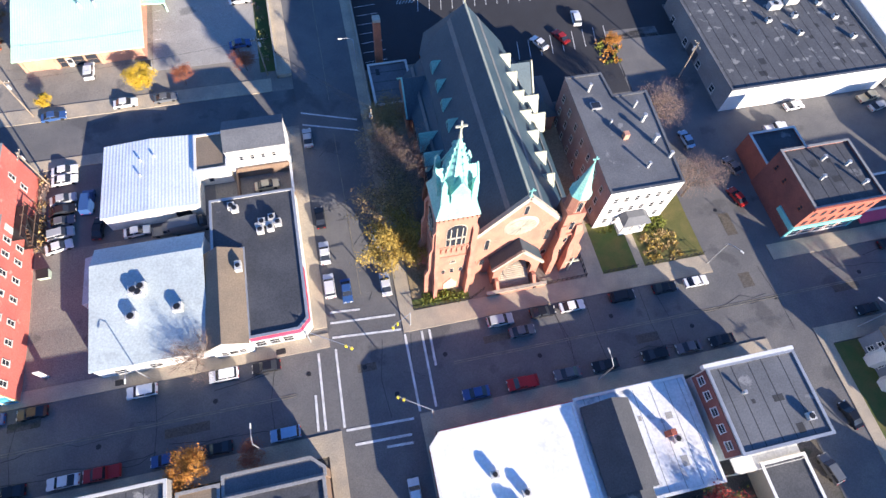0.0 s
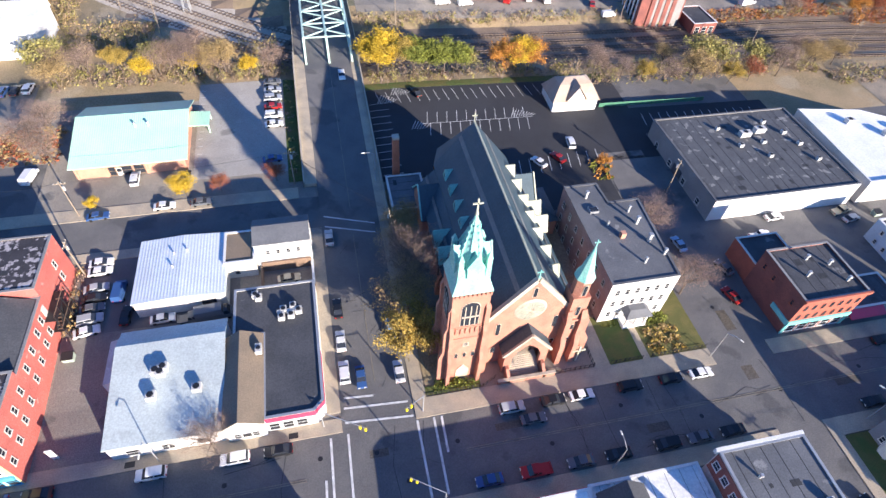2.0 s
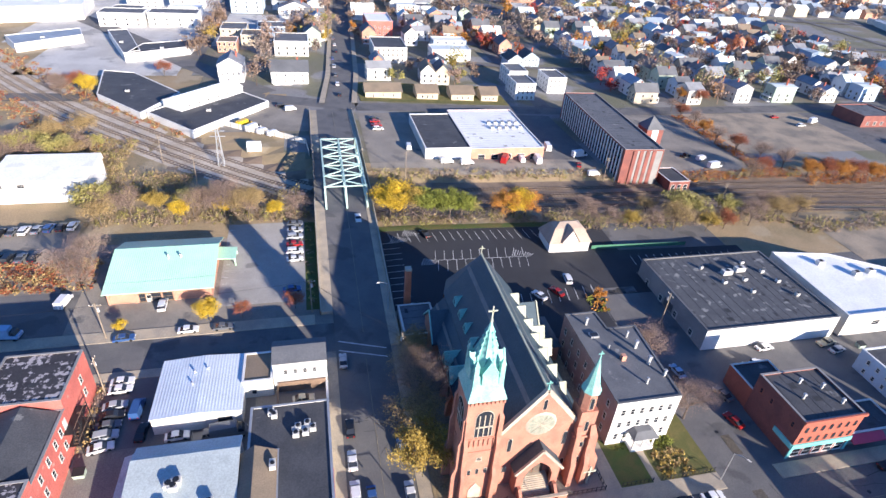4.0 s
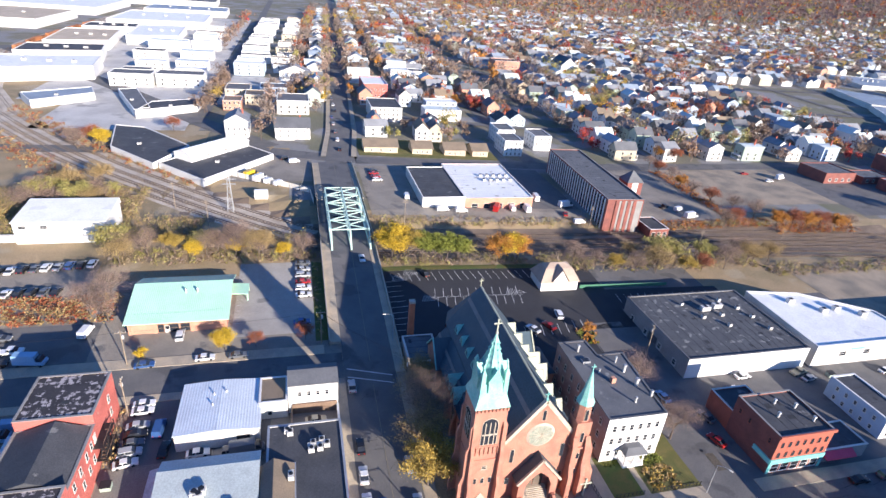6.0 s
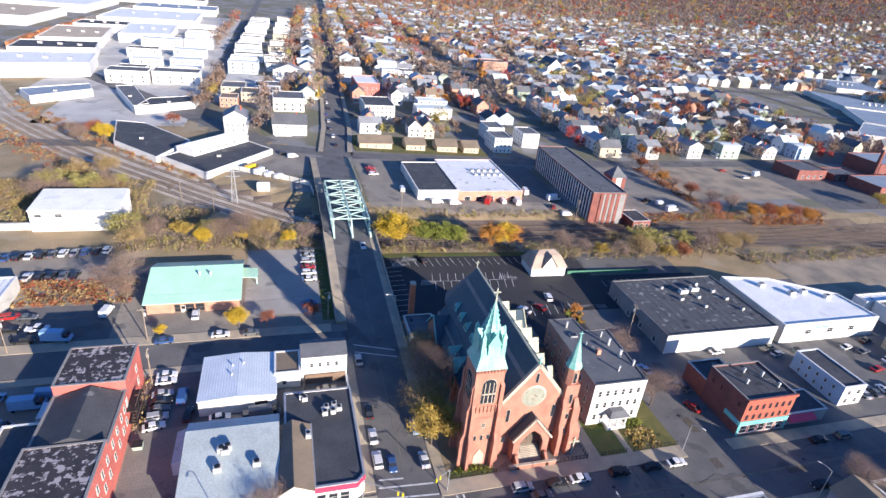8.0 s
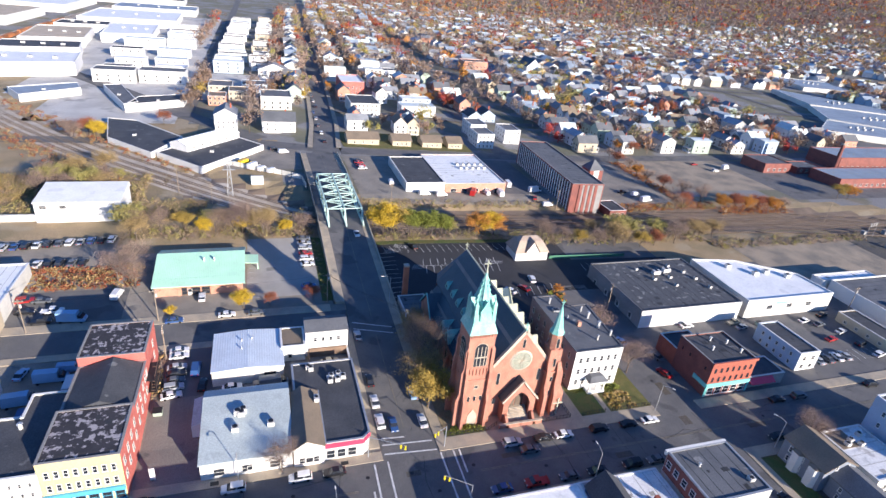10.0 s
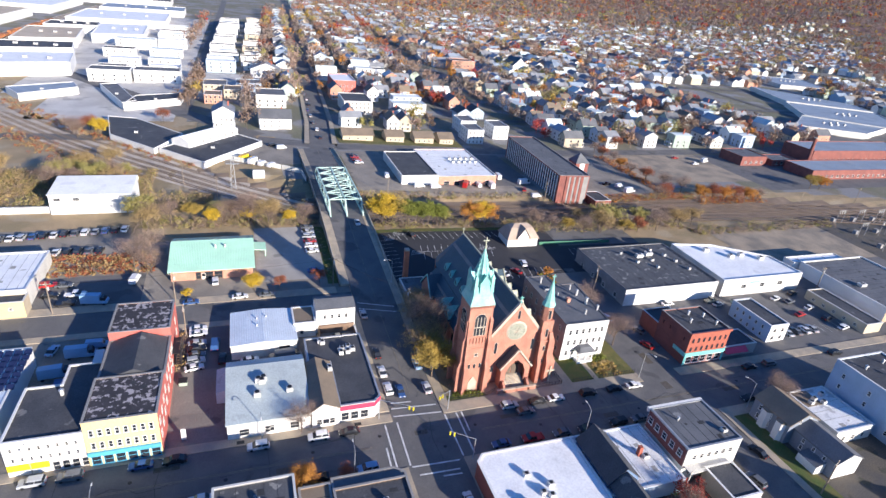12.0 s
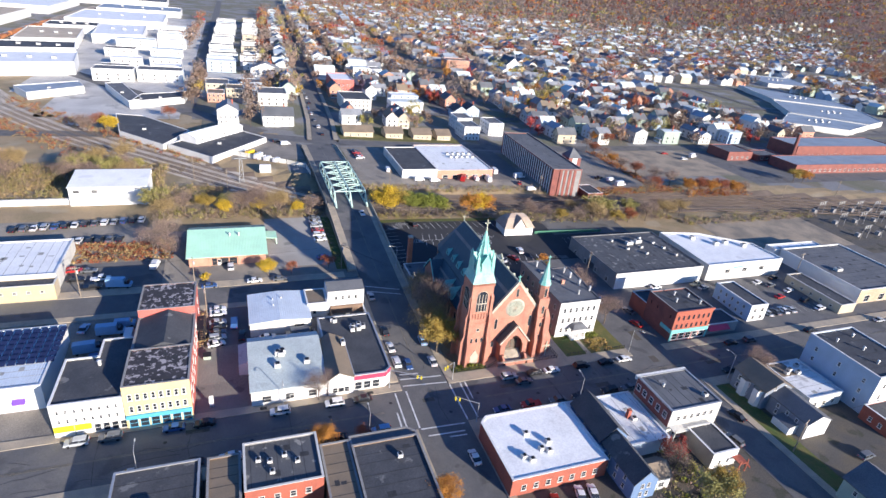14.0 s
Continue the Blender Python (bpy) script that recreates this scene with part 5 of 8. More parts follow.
# green-roofed building
b = gable_building("green_roof_store", "single-storey brick store with green metal roof", -60.4, 70.0, -36.2, 92.0, 3.6, 6.6, "x", "pinkbrick", "teal_roof", 0.68, 0.8, eave2=4.2)
for u, w in ((7.9, 1.6), (11.0, 2.6), (13.8, 2.4)):
    window(b, "S", u, 0.3, w, 2.5, 24.2, 22, "brownwall")
door(b, "S", 9.4, 24.2, 22, 1.2)
for u in (0.3, 6.4, 15.4, 23.9):
    part("pilaster", MB().box(u - 0.3, -0.25, -0.6, u + 0.3, 0, 3.2), "pinkbrick", b)
part("side_canopy", MB().hull([(24.2, 12.5, 3.3), (29.0, 12.5, 3.0), (29.0, 18.5, 3.0), (24.2, 18.5, 3.3)], [(24.2, 12.5, 3.6), (29.0, 12.5, 3.2), (29.0, 18.5, 3.2), (24.2, 18.5, 3.6)]).box(28.6, 12.7, -0.5, 28.9, 13.0, 3.0).box(28.6, 18.0, -0.5, 28.9, 18.3, 3.0), "teal_roof", b, "pale green canopy")
for x in (-47.5, -44.5):
    vent(x, 80.5, gz(-48, 70) + 5.7, 0.25, 1.2)

# ---- east side ----
b = flat_building("grey_warehouse", "broad flat-roofed warehouse with white front", 84.2, 35.4, 124.5, 67.6, 6.6, "greywall", "worn_roof", 0.2, "mid_roof", "white")
rows(b, "W", 40.3, 32.2, 4, (1.2,), 1.6, 1.8)
part("loading_door", MB().box(-0.14, 14, 0, 0, 18, 3.6), "dark_roof", b)
zw = base_of(84.2, 35.4, 124.5, 67.6) + 6.6
for x, y, w in ((105.5, 57.5, 3.0), (110.5, 58.5, 3.0), (102, 53.5, 1.1), (109, 54, 1.1), (107.5, 48.5, 1.0), (118.5, 52, 1.1), (117, 57, 1.1), (123 - 9, 62, 1.0), (99.5, 61, 0.8), (119.5, 45.5, 1.0)):
    roof_unit(x, y, zw, w, 1.6 if w > 2 else w, 1.5 if w > 2 else 1.0)
b = flat_building("white_warehouse", "white-roofed warehouse with cream front", 127.0, 35.2, 166.0, 66.0, 6.8, "offwhite", "white_roof", 0.4, "white", "offwhite",
                  poly=[(127.0, 35.2), (166.0, 35.2), (164.5, 50.0), (146.0, 63.0), (128.0, 66.0)])
rows(b, "S", 39, 30.8, 3, (3.0,), 2.6, 1.6, inset=6)
part("green_sign", MB().box(13, -0.16, 4.9, 18, 0, 5.6), "teal", b)
zw = base_of(127, 35.2, 166, 66) + 6.8
for x, y in ((139, 58.5), (146, 52), (151.5, 52.5), (158, 48.5)):
    roof_unit(x, y, zw, 2.2, 1.6, 1.4)
# Redder brick on the lit front; side walls darker, their shade put in the colour
b = flat_building("brick_store", "three-storey red-brick store with turquoise shopfront", 83.4, 3.6, 98.2, 17.0, 10.6, "darkbrick", "dark_roof", 0.35, "greywall", "redbrick")
rows(b, "S", 14.8, 13.4, 7, (4.6, 7.6), 0.95, 1.8, "redbrick", True, inset=0.4)
rows(b, "W", 14.8, 13.4, 4, (7.4,), 0.8, 1.4, "redbrick", inset=0.5, skip=(1,))
part("cornice", MB().box(-0.25, -0.4, 10.5, 15.05, 0, 11.2), "redbrick", b)
part("shopfront", MB().box(-0.1, -0.3, 3.0, 14.9, 0, 4.2).box(-0.1, -0.2, 0, 0.6, 0, 3.0).box(14.2, -0.2, 0, 14.9, 0, 3.0).box(-0.3, 0, 3.0, 0, 5, 4.2), "teal", b, "turquoise painted shopfront")
for i in range(5):
    window(b, "S", 1.9 + 2.7 * i, 0.4, 2.2, 2.4, 14.8, 13.4, "white")
b = flat_building("store_annex", "low dark-roofed brick annex", 83.6, 17.1, 94.0, 25.0, 5.6, "redbrick", "dark_roof", 0.3)
b = flat_building("awning_shop", "single-storey shop with crimson awning", 98.4, 4.2, 112.0, 12.0, 3.6, "greywall", "dark_roof", 0.2)
part("awning", MB().hull([(0.4, -1.8, 2.4), (9.0, -1.8, 2.4), (9.0, 0, 2.4), (0.4, 0, 2.4)], [(0.4, -1.7, 2.6), (9.0, -1.7, 2.6), (9.0, 0, 3.5), (0.4, 0, 3.5)]), "pinkred", b, "crimson awning")
for x, y in ((88, 9.5), (90.5, 13.5), (94.5, 11.5), (95.5, 7)):
    vent(x, y, 10.7, 0.3, 1.2)
b = flat_building("white_office", "narrow two-storey white building with dark roof", 121.2, 8.0, 129.0, 24.5, 6.0, "bluewall", "dark_roof", 0.3, "white", "white")
rows(b, "W", 7.8, 16.5, 5, (1.0, 3.8), 0.9, 1.2)
rows(b, "S", 7.8, 16.5, 2, (0.8, 3.6), 1.4, 1.4, inset=0.5)
b = flat_building("low_garage", "long low garage with dark roof", 163.0, 5.0, 171.0, 29.0, 3.6, "tanwall", "dark_roof", 0.2)
rows(b, "W", 8, 24, 5, (1.2,), 1.2, 1.0)
b = flat_building("east_warehouse", "grey-roofed warehouse with pale wall and tan brick front", 178.5, 9.5, 214, 46, 5.6, "white", "mid_roof", 0.4, "white", "tanbrick")
rows(b, "S", 35.5, 36.5, 4, (0.6,), 3.0, 2.8, inset=1)
roof_unit(186, 25, 5.7, 3, 2, 1.2)
b = flat_building("long_shed", "long pale shed with white roof", 176, 47, 205, 52, 4.5, "white", "white_roof", 0.2)

# ---- south side of the main street ----
b = flat_building("white_roof_shop", "brick shop with broad white membrane roof", 6.8, -38.4, 30.6, -19.2, 4.8, "redbrick", "white_roof", 0.12, "white", poly=[(6.8, -38.4), (30.6, -38.4), (30.6, -19.2), (8.6, -19.2), (6.8, -21.0)])
part("trim_band", MB().box(2.0, 19.2, 3.4, 23.8, 19.45, 4.8), "pinkred", b, "crimson fascia")
rows(b, "S", 23.8, 19.2, 7, (1.4,), 1.2, 1.6)
for x, y in ((12.0, -33.2), (13.4, -34.4), (17.0, -32.0), (18.4, -33.0), (19.5, -30.4), (15.5, -27)):
    roof_unit(x, y, 4.8, 1.3, 1.1, 1.0)
b = flat_building("low_white_shop", "low shop with a worn white roof", 31.0, -35.5, 50.4, -18.6, 4.0, "bluewall", "stained_white_roof", 0.2, "white")
part("blue_fascia", MB().box(2, 16.9, 2.8, 19, 17.1, 3.9), "blue", b)
b = gable_building("dark_gable_house", "steep dark-roofed house with deep blue siding", 31.6, -33.4, 39.2, -20.6, 5.4, 8.8, "y", "deep_blue", "dark_roof", 0.5, 0.3, category="house")
rows(b, "W", 7.6, 12.8, 3, (1.0, 3.4), 0.8, 1.3)
rows(b, "S", 7.6, 12.8, 2, (1.0, 3.4, 5.4), 0.8, 1.2)
b = gable_building("dark_gable_house", "narrow dark-roofed house with deep blue siding", 32.0, -46.0, 38.2, -34.0, 5.2, 8.2, "y", "deep_blue", "dark_roof", 0.5, 0.3, category="house")
rows(b, "W", 6.2, 12, 3, (1.0, 3.4), 0.8, 1.3)
rows(b, "S", 6.2, 12, 2, (1.0, 3.4), 0.8, 1.3)
b = gable_building("house_wing", "white side wing with brown roof", 38.4, -45.0, 43.0, -39.5, 3.6, 5.4, "x", "white", "brown_roof", 0.5, 0.3, category="house")
rows(b, "S", 4.6, 5.5, 2, (1.0,), 0.9, 1.3)
hc = thing("roof_chimney", "slim brick chimney above the white roof", "chimney", pose(44.2, -27.0, 4.0))
part("chimney_shaft", MB().box(-0.45, -0.45, 0, 0.45, 0.45, 2.6), "redbrick", hc)
roof_unit(45.3, -28.0, 4.0, 1.4, 1.2, 0.9)
b = flat_building("grey_roof_shop", "two-storey shop with grey flat roof", 51.8, -32.6, 67.2, -19.2, 9.2, "offwhite", "mid_roof", 0.15, "metal")
rows(b, "S", 15.4, 13.4, 6, (1.6, 6.0), 1.1, 1.3)
part("upper_storey", MB().box(-0.12, 0.2, 4.2, 0, 13.2, 9.0), "darkbrick", b, "dark maroon upper wall")
for u in (1.8, 4.4, 7.0, 9.6, 12.0):
    window(b, "W", u, 6.0, 1.4, 1.8, 15.4, 13.4, "white").location.x -= 0.12
part("white_cornice", MB().box(-0.4, 13.4, 8.4, 15.6, 14.0, 9.5), "white", b, "white wooden cornice")
part("rear_deck", MB().box(0.4, -2.4, 4.3, 12.0, 0, 4.5).box(0.4, -2.4, -0.5, 0.6, -2.2, 5.4).box(11.8, -2.4, -0.5, 12.0, -2.2, 5.4).box(0.4, -2.4, 5.3, 12.0, -2.3, 5.4), "offwhite", b, "pale wooden rear deck")
roof_unit(64.5, -29.5, 9.2, 1.2, 1.2, 0.9)
vent(56, -24, 9.2, 0.25, 0.8)
b = flat_building("lane_garage", "small tan garage with dark flat roof", 56.5, -43.2, 64.2, -34.2, 4.6, "tanwall", "dark_roof", 0.15, "white", "white")
rows(b, "S", 7.7, 9.0, 2, (1.2,), 0.8, 1.2)
st = part("back_stair", MB().box(6.2, -2.6, 2.6, 8.6, 0, 2.75).box(8.4, -2.6, -0.5, 8.6, -2.4, 3.7).box(6.2, -2.6, -0.5, 6.4, -2.4, 3.7), "redbrick", b, "rust-red wooden back stair")
for k in range(7):
    part("tread", MB().box(8.6 + 0.3 * k, -2.4, 2.4 - 0.36 * k, 8.9 + 0.3 * k, -1.2, 2.46 - 0.36 * k), "redbrick", st)
b = gable_building("grey_house", "grey-sided house with brown hipped roof and bay windows", 87.2, -29.4, 96.8, -18.6, 6.0, 8.6, "y", "slate_siding", "brown_roof", 0.5, 0.35, category="house")
rows(b, "W", 9.6, 10.8, 3, (1.0, 3.6), 0.9, 1.5, "white", inset=0.7)
rows(b, "S", 9.6, 10.8, 2, (3.6, 6.0), 0.8, 1.2, "white")
for u in (2.2, 6.6):
    by = part("bay", MB().hull([(-1.0, u - 0.8, -0.5), (0, u - 1.4, -0.5), (0, u + 1.4, -0.5), (-1.0, u + 0.8, -0.5)], [(-1.0, u - 0.8, 5.4), (0, u - 1.4, 5.4), (0, u + 1.4, 5.4), (-1.0, u + 0.8, 5.4)]), "white", b)
    part("bay_roof", MB().hull([(-1.2, u - 1.0, 5.4), (0, u - 1.6, 5.4), (0, u + 1.6, 5.4), (-1.2, u + 1.0, 5.4)], [(-0.3, u - 0.4, 6.0), (0, u - 0.6, 6.0), (0, u + 0.6, 6.0), (-0.3, u + 0.4, 6.0)]), "brown_roof", by)
b = gable_building("house_wing", "long grey rear wing with slate-grey roof and white end", 89.2, -41.2, 97.4, -29.6, 4.8, 6.8, "y", "slate_siding", "mid_roof", 0.5, 0.3, category="house")
rows(b, "W", 8.2, 11.6, 3, (1.0, 3.0), 0.8, 1.2, "white")
part("white_end", MB().extrude_y([(0.02, -0.5), (8.18, -0.5), (8.18, 4.7), (4.1, 6.7), (0.02, 4.7)], -0.06, 0.0), "white", b)
part("lean_to", MB().hull([(-3.0, 2.0, -0.5), (0, 2.0, -0.5), (0, 7.0, -0.5), (-3.0, 7.0, -0.5)], [(-3.0, 2.0, 2.2), (0, 2.0, 3.0), (0, 7.0, 3.0), (-3.0, 7.0, 2.2)], 0, 1), "white mid_roof", b)
for u in (1.9, 6.0):
    window(b, "S", u, 1.2, 1.0, 1.4, 8.2, 11.6)
b = flat_building("low_white_store", "low flat store with worn pale roof", 100.2, -33.0, 113.4, -17.6, 4.0, "offwhite", "stained_white_roof", 0.2, "white")
part("brown_patch", MB().box(0.4, 9.5, 4.0, 6.5, 15.0, 4.05), "brown_roof", b, "brown gravelled roof patch")
rows(b, "S", 13.2, 15.4, 3, (1.0,), 1.2, 1.3)
for x, y in ((103.2, -22.6), (105.4, -21.6), (107.0, -23.2), (109.5, -20.5)):
    roof_unit(x, y, 4.05, 1.2, 1.2, 1.0)
b = flat_building("tall_white_house", "tall white three-storey building with dark flat roof", 115.5, -38.4, 133.0, -17.0, 12.6, "bluewall", "dark_roof", 0.3, "white", "white")
rows(b, "W", 17.5, 21.4, 5, (2.0, 5.4, 8.8), 0.9, 1.4, "white", skip=(1, 3))
rows(b, "S", 17.5, 21.4, 4, (5.2, 8.8), 1.0, 1.5)
for x, y in ((120, -22), (124.5, -27), (128, -21), (122, -33)):
    vent(x, y, 12.6, 0.3, 1.0)
b = flat_building("brick_low_house", "low brick rear building beside the tall white house", 113.6, -47.0, 131.0, -38.7, 4.2, "redbrick", "dark_roof", 0.3, "white", "pinkbrick")
rows(b, "S", 17.4, 8.3, 4, (1.2,), 1.1, 1.5, "white")
rows(b, "W", 17.4, 8.3, 2, (1.2,), 0.9, 1.4, "white")
b = gable_building("sage_house", "sage-green house with grey roof", 81.0, -70.0, 92.0, -57.0, 5.6, 9.0, "y", "greenwall", "mid_roof", 0.5, 0.4, category="house")
rows(b, "W", 11, 13, 3, (1.0, 3.5), 0.9, 1.3)
b = flat_building("dark_roof_shop", "corner shop with dark parapeted roof", -24.0, -40.5, -9.2, -21.8, 5.6, "brownwall", "dark_roof", 0.35, "greywall")
b = flat_building("corner_entry", "low dark roof over the corner shopfront", -24.0, -21.7, -9.0, -18.6, 5.3, "brownwall", "mid_roof", 0.1, "greywall", poly=[(-24, -21.7), (-9.0, -21.7), (-9.0, -20.4), (-11.0, -18.6), (-24, -18.6)])
roof_unit(-14.6, -27.0, 5.6, 1.1, 1.1, 1.0)
b = flat_building("tan_roof_shop", "narrow shop with tan gravel roof", -30.4, -40, -24.3, -19.6, 5.2, "brownwall", "brown_roof", 0.3, "greywall")
b = flat_building("brick_shop", "two-storey brick shop with grey roof and white coping", -45.8, -30.0, -31.0, -17.6, 7.0, "greywall", "worn_roof", 0.4, "frame", "redbrick")
rows(b, "S", 14.8, 12.4, 4, (4.0,), 1.2, 1.5)
for x, y in ((-43.0, -22.6), (-40.8, -23.4), (-37.9, -22.4), (-35.5, -24.5), (-40.5, -26.2)):
    roof_unit(x, y, 7.0, 1.0, 1.0, 0.8)
b = flat_building("brown_roof_shop", "narrow shop with stained brown roof", -52.6, -36, -46.4, -18.6, 5.8, "brownwall", "brown_roof", 0.3, "greywall")
b = flat_building("dark_flat_shop", "shop with dark flat roof and pale coping", -69.4, -36, -54.0, -17.8, 5.4, "greywall", "dark_roof", 0.25, "metal")
roof_unit(-62.5, -28.5, 5.4, 2.6, 2.0, 1.2)

# ---- hut by the lot ----
h = thing("chapel_garage", "white garage with tan hipped roof and front gable", "garage", pose(60.2, 80.4, gz(66, 80.4)))
part("wall", MB().box(0, 0, -1, 13.2, 9.0, 3.4), "white", h)
part("roof", MB().hull([(-0.5, -0.5, 3.3), (13.7, -0.5, 3.3), (13.7, 9.5, 3.3), (-0.5, 9.5, 3.3)], [(1.8, 2.2, 7.2), (11.4, 2.2, 7.2), (11.4, 6.8, 7.2), (1.8, 6.8, 7.2)]).hull([(1.8, 2.2, 7.2), (11.4, 2.2, 7.2), (11.4, 6.8, 7.2), (1.8, 6.8, 7.2)], [(4.0, 4.4, 8.4), (9.2, 4.4, 8.4), (9.2, 4.6, 8.4), (4.0, 4.6, 8.4)]), "hut_roof", h)
part("front_gable", MB().extrude_y([(4.2, 3.0), (9.0, 3.0), (9.0, 4.0), (6.6, 7.8), (4.2, 4.0)], -0.35, 3.0), "white", h)
for s in (-1, 1):
    part("gable_roof", MB().extrude_y([(6.6, 7.9), (6.6 + s * 3.0, 3.7), (6.6 + s * 3.0, 4.0), (6.6, 8.3)], -0.8, 3.4), "hut_roof", h)
for i in range(3):
    part("garage_door", MB().box(1.0 + 4.1 * i, -0.08, 0, 4.0 + 4.1 * i, 0, 2.6), "frame", h)

# ---- bridge ----
def build_bridge():
    br = thing("truss_bridge", "pale green steel truss road bridge over the railway", "bridge", pose(0, 0, 0))
    zd, zt, y0, y1 = 8.0, 13.2, 111.0, 151.0
    part("deck", MB().box(-9.4, y0, zd - 1.0, 9.4, y1, zd + 0.05), "asphalt", br)
    part("abutment", MB().box(-9.4, y0 - 2, -1, 9.4, y0, zd - 0.02), "concrete", br)
    part("abutment", MB().box(-9.4, y1, -1, 9.4, y1 + 2, zd - 0.02), "concrete", br)
    n = 5
    for x in (-5.9, 0.6, 7.1):
        for k in range(n):
            a, b2 = y0 + (y1 - y0) * k / n, y0 + (y1 - y0) * (k + 1) / n
            mid = k % 2
            part("diagonal", MB().beam((x, a, zd if mid else zt), (x, b2, zt if mid else zd), 0.35), "bridge", br)
            part("post", MB().beam((x, a, zd), (x, a, zt), 0.3), "bridge", br)
        part("end_post", MB().beam((x, y0 - 5.5, zd), (x, y0, zt), 0.55), "bridge", br)
        part("end_post", MB().beam((x, y1 + 5.5, zd), (x, y1, zt), 0.55), "bridge", br)
        part("top_chord", MB().beam((x, y0, zt), (x, y1, zt), 0.5), "bridge", br)
        part("bottom_chord", MB().beam((x, y0 - 5.5, zd + 0.25), (x, y1 + 5.5, zd + 0.25), 0.5), "bridge", br)
    for k in range(n + 1):
        y = y0 + (y1 - y0) * k / n
        part("strut", MB().beam((-5.9, y, zt), (7.1, y, zt), 0.34), "bridge", br)
    for k in range(n):
        a, b2 = y0 + (y1 - y0) * k / n, y0 + (y1 - y0) * (k + 1) / n
        for xa, xb in ((-5.9, 0.6), (0.6, 7.1)):
            m2 = (a + b2) / 2
            o, i2 = (xa, xb) if xa < 0 else (xb, xa)
            part("bracing", MB().beam((o, a, zt), (i2, m2, zt), 0.3), "bridge", br)
            part("bracing", MB().beam((i2, m2, zt), (o, b2, zt), 0.3), "bridge", br)
    for x in (-9.3, 9.3):
        part("railing", MB().box(x - 0.06, y0, zd, x + 0.06, y1, zd + 1.1), "concrete", br)


build_bridge()

# ---- north of the railway ----
yw = thing("yard_wall", "long pale concrete yard wall beside the tracks", "wall", pose(0, 0, 0))
for (ax, ay), (bx, by) in zip(((-52, 191), (-35, 179), (-20, 170.5), (-11.5, 164)), ((-35, 179), (-20, 170.5), (-11.5, 164), (-10.4, 152))):
    n = max(2, int(math.hypot(bx - ax, by - ay) / 4))
    for k in range(n):
        p, q = Vector((ax, ay, 0)).lerp(Vector((bx, by, 0)), k / n), Vector((ax, ay, 0)).lerp(Vector((bx, by, 0)), (k + 0.94) / n)
        zb = gz(p.x, p.y)
        part("wall_panel", MB().beam((p.x, p.y, zb - 0.6), (q.x, q.y, zb - 0.6), 0.25).hull([(p.x, p.y - 0.12, zb - 0.5), (q.x, q.y - 0.12, zb - 0.5), (q.x, q.y + 0.12, zb - 0.5), (p.x, p.y + 0.12, zb - 0.5)], [(p.x, p.y - 0.12, zb + 2.3), (q.x, q.y - 0.12, zb + 2.3), (q.x, q.y + 0.12, zb + 2.3), (p.x, p.y + 0.12, zb + 2.3)]), "offwhite", yw)
py = thing("signal_pylon", "grey lattice pylon beside the tracks", "pylon", pose(-42, 149, gz(-42, 149)))
for sx in (-1, 1):
    for sy in (-1, 1):
        part("leg", MB().beam((sx * 1.1, sy * 1.1, -0.3), (sx * 0.35, sy * 0.35, 15), 0.2, 0.14), "metal", py)
for k in range(6):
    z0, z1 = 2.4 * k, 2.4 * (k + 1)
    w0, w1 = 1.1 - 0.05 * z0, 1.1 - 0.05 * z1
    for a, b2 in (((-w0, -w0, z0), (w1, -w1, z1)), ((w0, -w0, z0), (-w1, -w1, z1)), ((-w0, -w0, z0), (-w1, w1, z1)), ((w0, -w0, z0), (w1, w1, z1))):
        part("brace", MB().beam(a, b2, 0.1), "metal", py)
for z in (11.2, 13.2, 14.8):
    part("crossarm", MB().box(-2.6, -0.12, z, 2.6, 0.12, z + 0.25), "metal", py)
tk = thing("storage_tank", "small white cylindrical tank on saddles", "tank", pose(-31, 160, gz(-31, 160)))
part("shell", MB().beam((-2.6, 0, 1.8), (2.6, 0, 1.8), 3.0, 3.0, 14), "white", tk)
for k in (-1.6, 1.6):
    part("saddle", MB().box(k - 0.25, -1.0, -0.3, k + 0.25, 1.0, 1.1), "concrete", tk)

b = flat_building("grey_roof_depot", "low depot with patched dark roof and white wall", 34.0, 147.5, 52.6, 187, 4.8, "offwhite", "dark_roof", 0.3, "white", "white")
b = flat_building("white_roof_depot", "brick depot with bright white roof", 53.0, 148, 84.0, 194, 5.2, "pinkbrick", "white_roof", 0.3, "white")
rows(b, "S", 31, 46, 5, (0.2,), 3.0, 2.8)
zw = base_of(53, 148, 84, 194) + 5.2
for i in range(10):
    roof_unit(68 + 3.2 * (i % 5), 170 + 6 * (i // 5), zw, 1.4, 1.4, 1.1)
b = flat_building("apartment_block", "long five-storey brick apartment block with white piers", 109.5, 129.5, 126.0, 201, 14.6, "darkbrick", "mid_roof", 0.4, "greywall", category="apartment block", rot=-3.5)
for i in range(26):
    part("pier", MB().box(-0.3, 1.9 + 2.66 * i, -1, 0, 2.7 + 2.66 * i, 14.4), "white", b)
for z in (1.0, 3.8, 6.6, 9.4, 12.0):
    for i in range(25):
        window(b, "W", 3.85 + 2.66 * i, z, 1.35, 2.0, 16.5, 71.5, "black")
part("end_panel", MB().box(4.2, -0.2, -1, 15.9, 0, 14.4), "greywall", b, "grey end panel")
for z in (1.0, 3.8, 6.6, 9.4, 12.0):
    for u in (5.6, 8.4, 11.2):
        window(b, "S", u, z, 1.7, 1.6, 16.5, 71.5, "white")
for u in (4.4, 7.0, 9.7, 12.3):
    part("mullion", MB().box(u - 0.75, -0.4, -1, u + 0.75, -0.2, 14.4), "darkbrick", b)
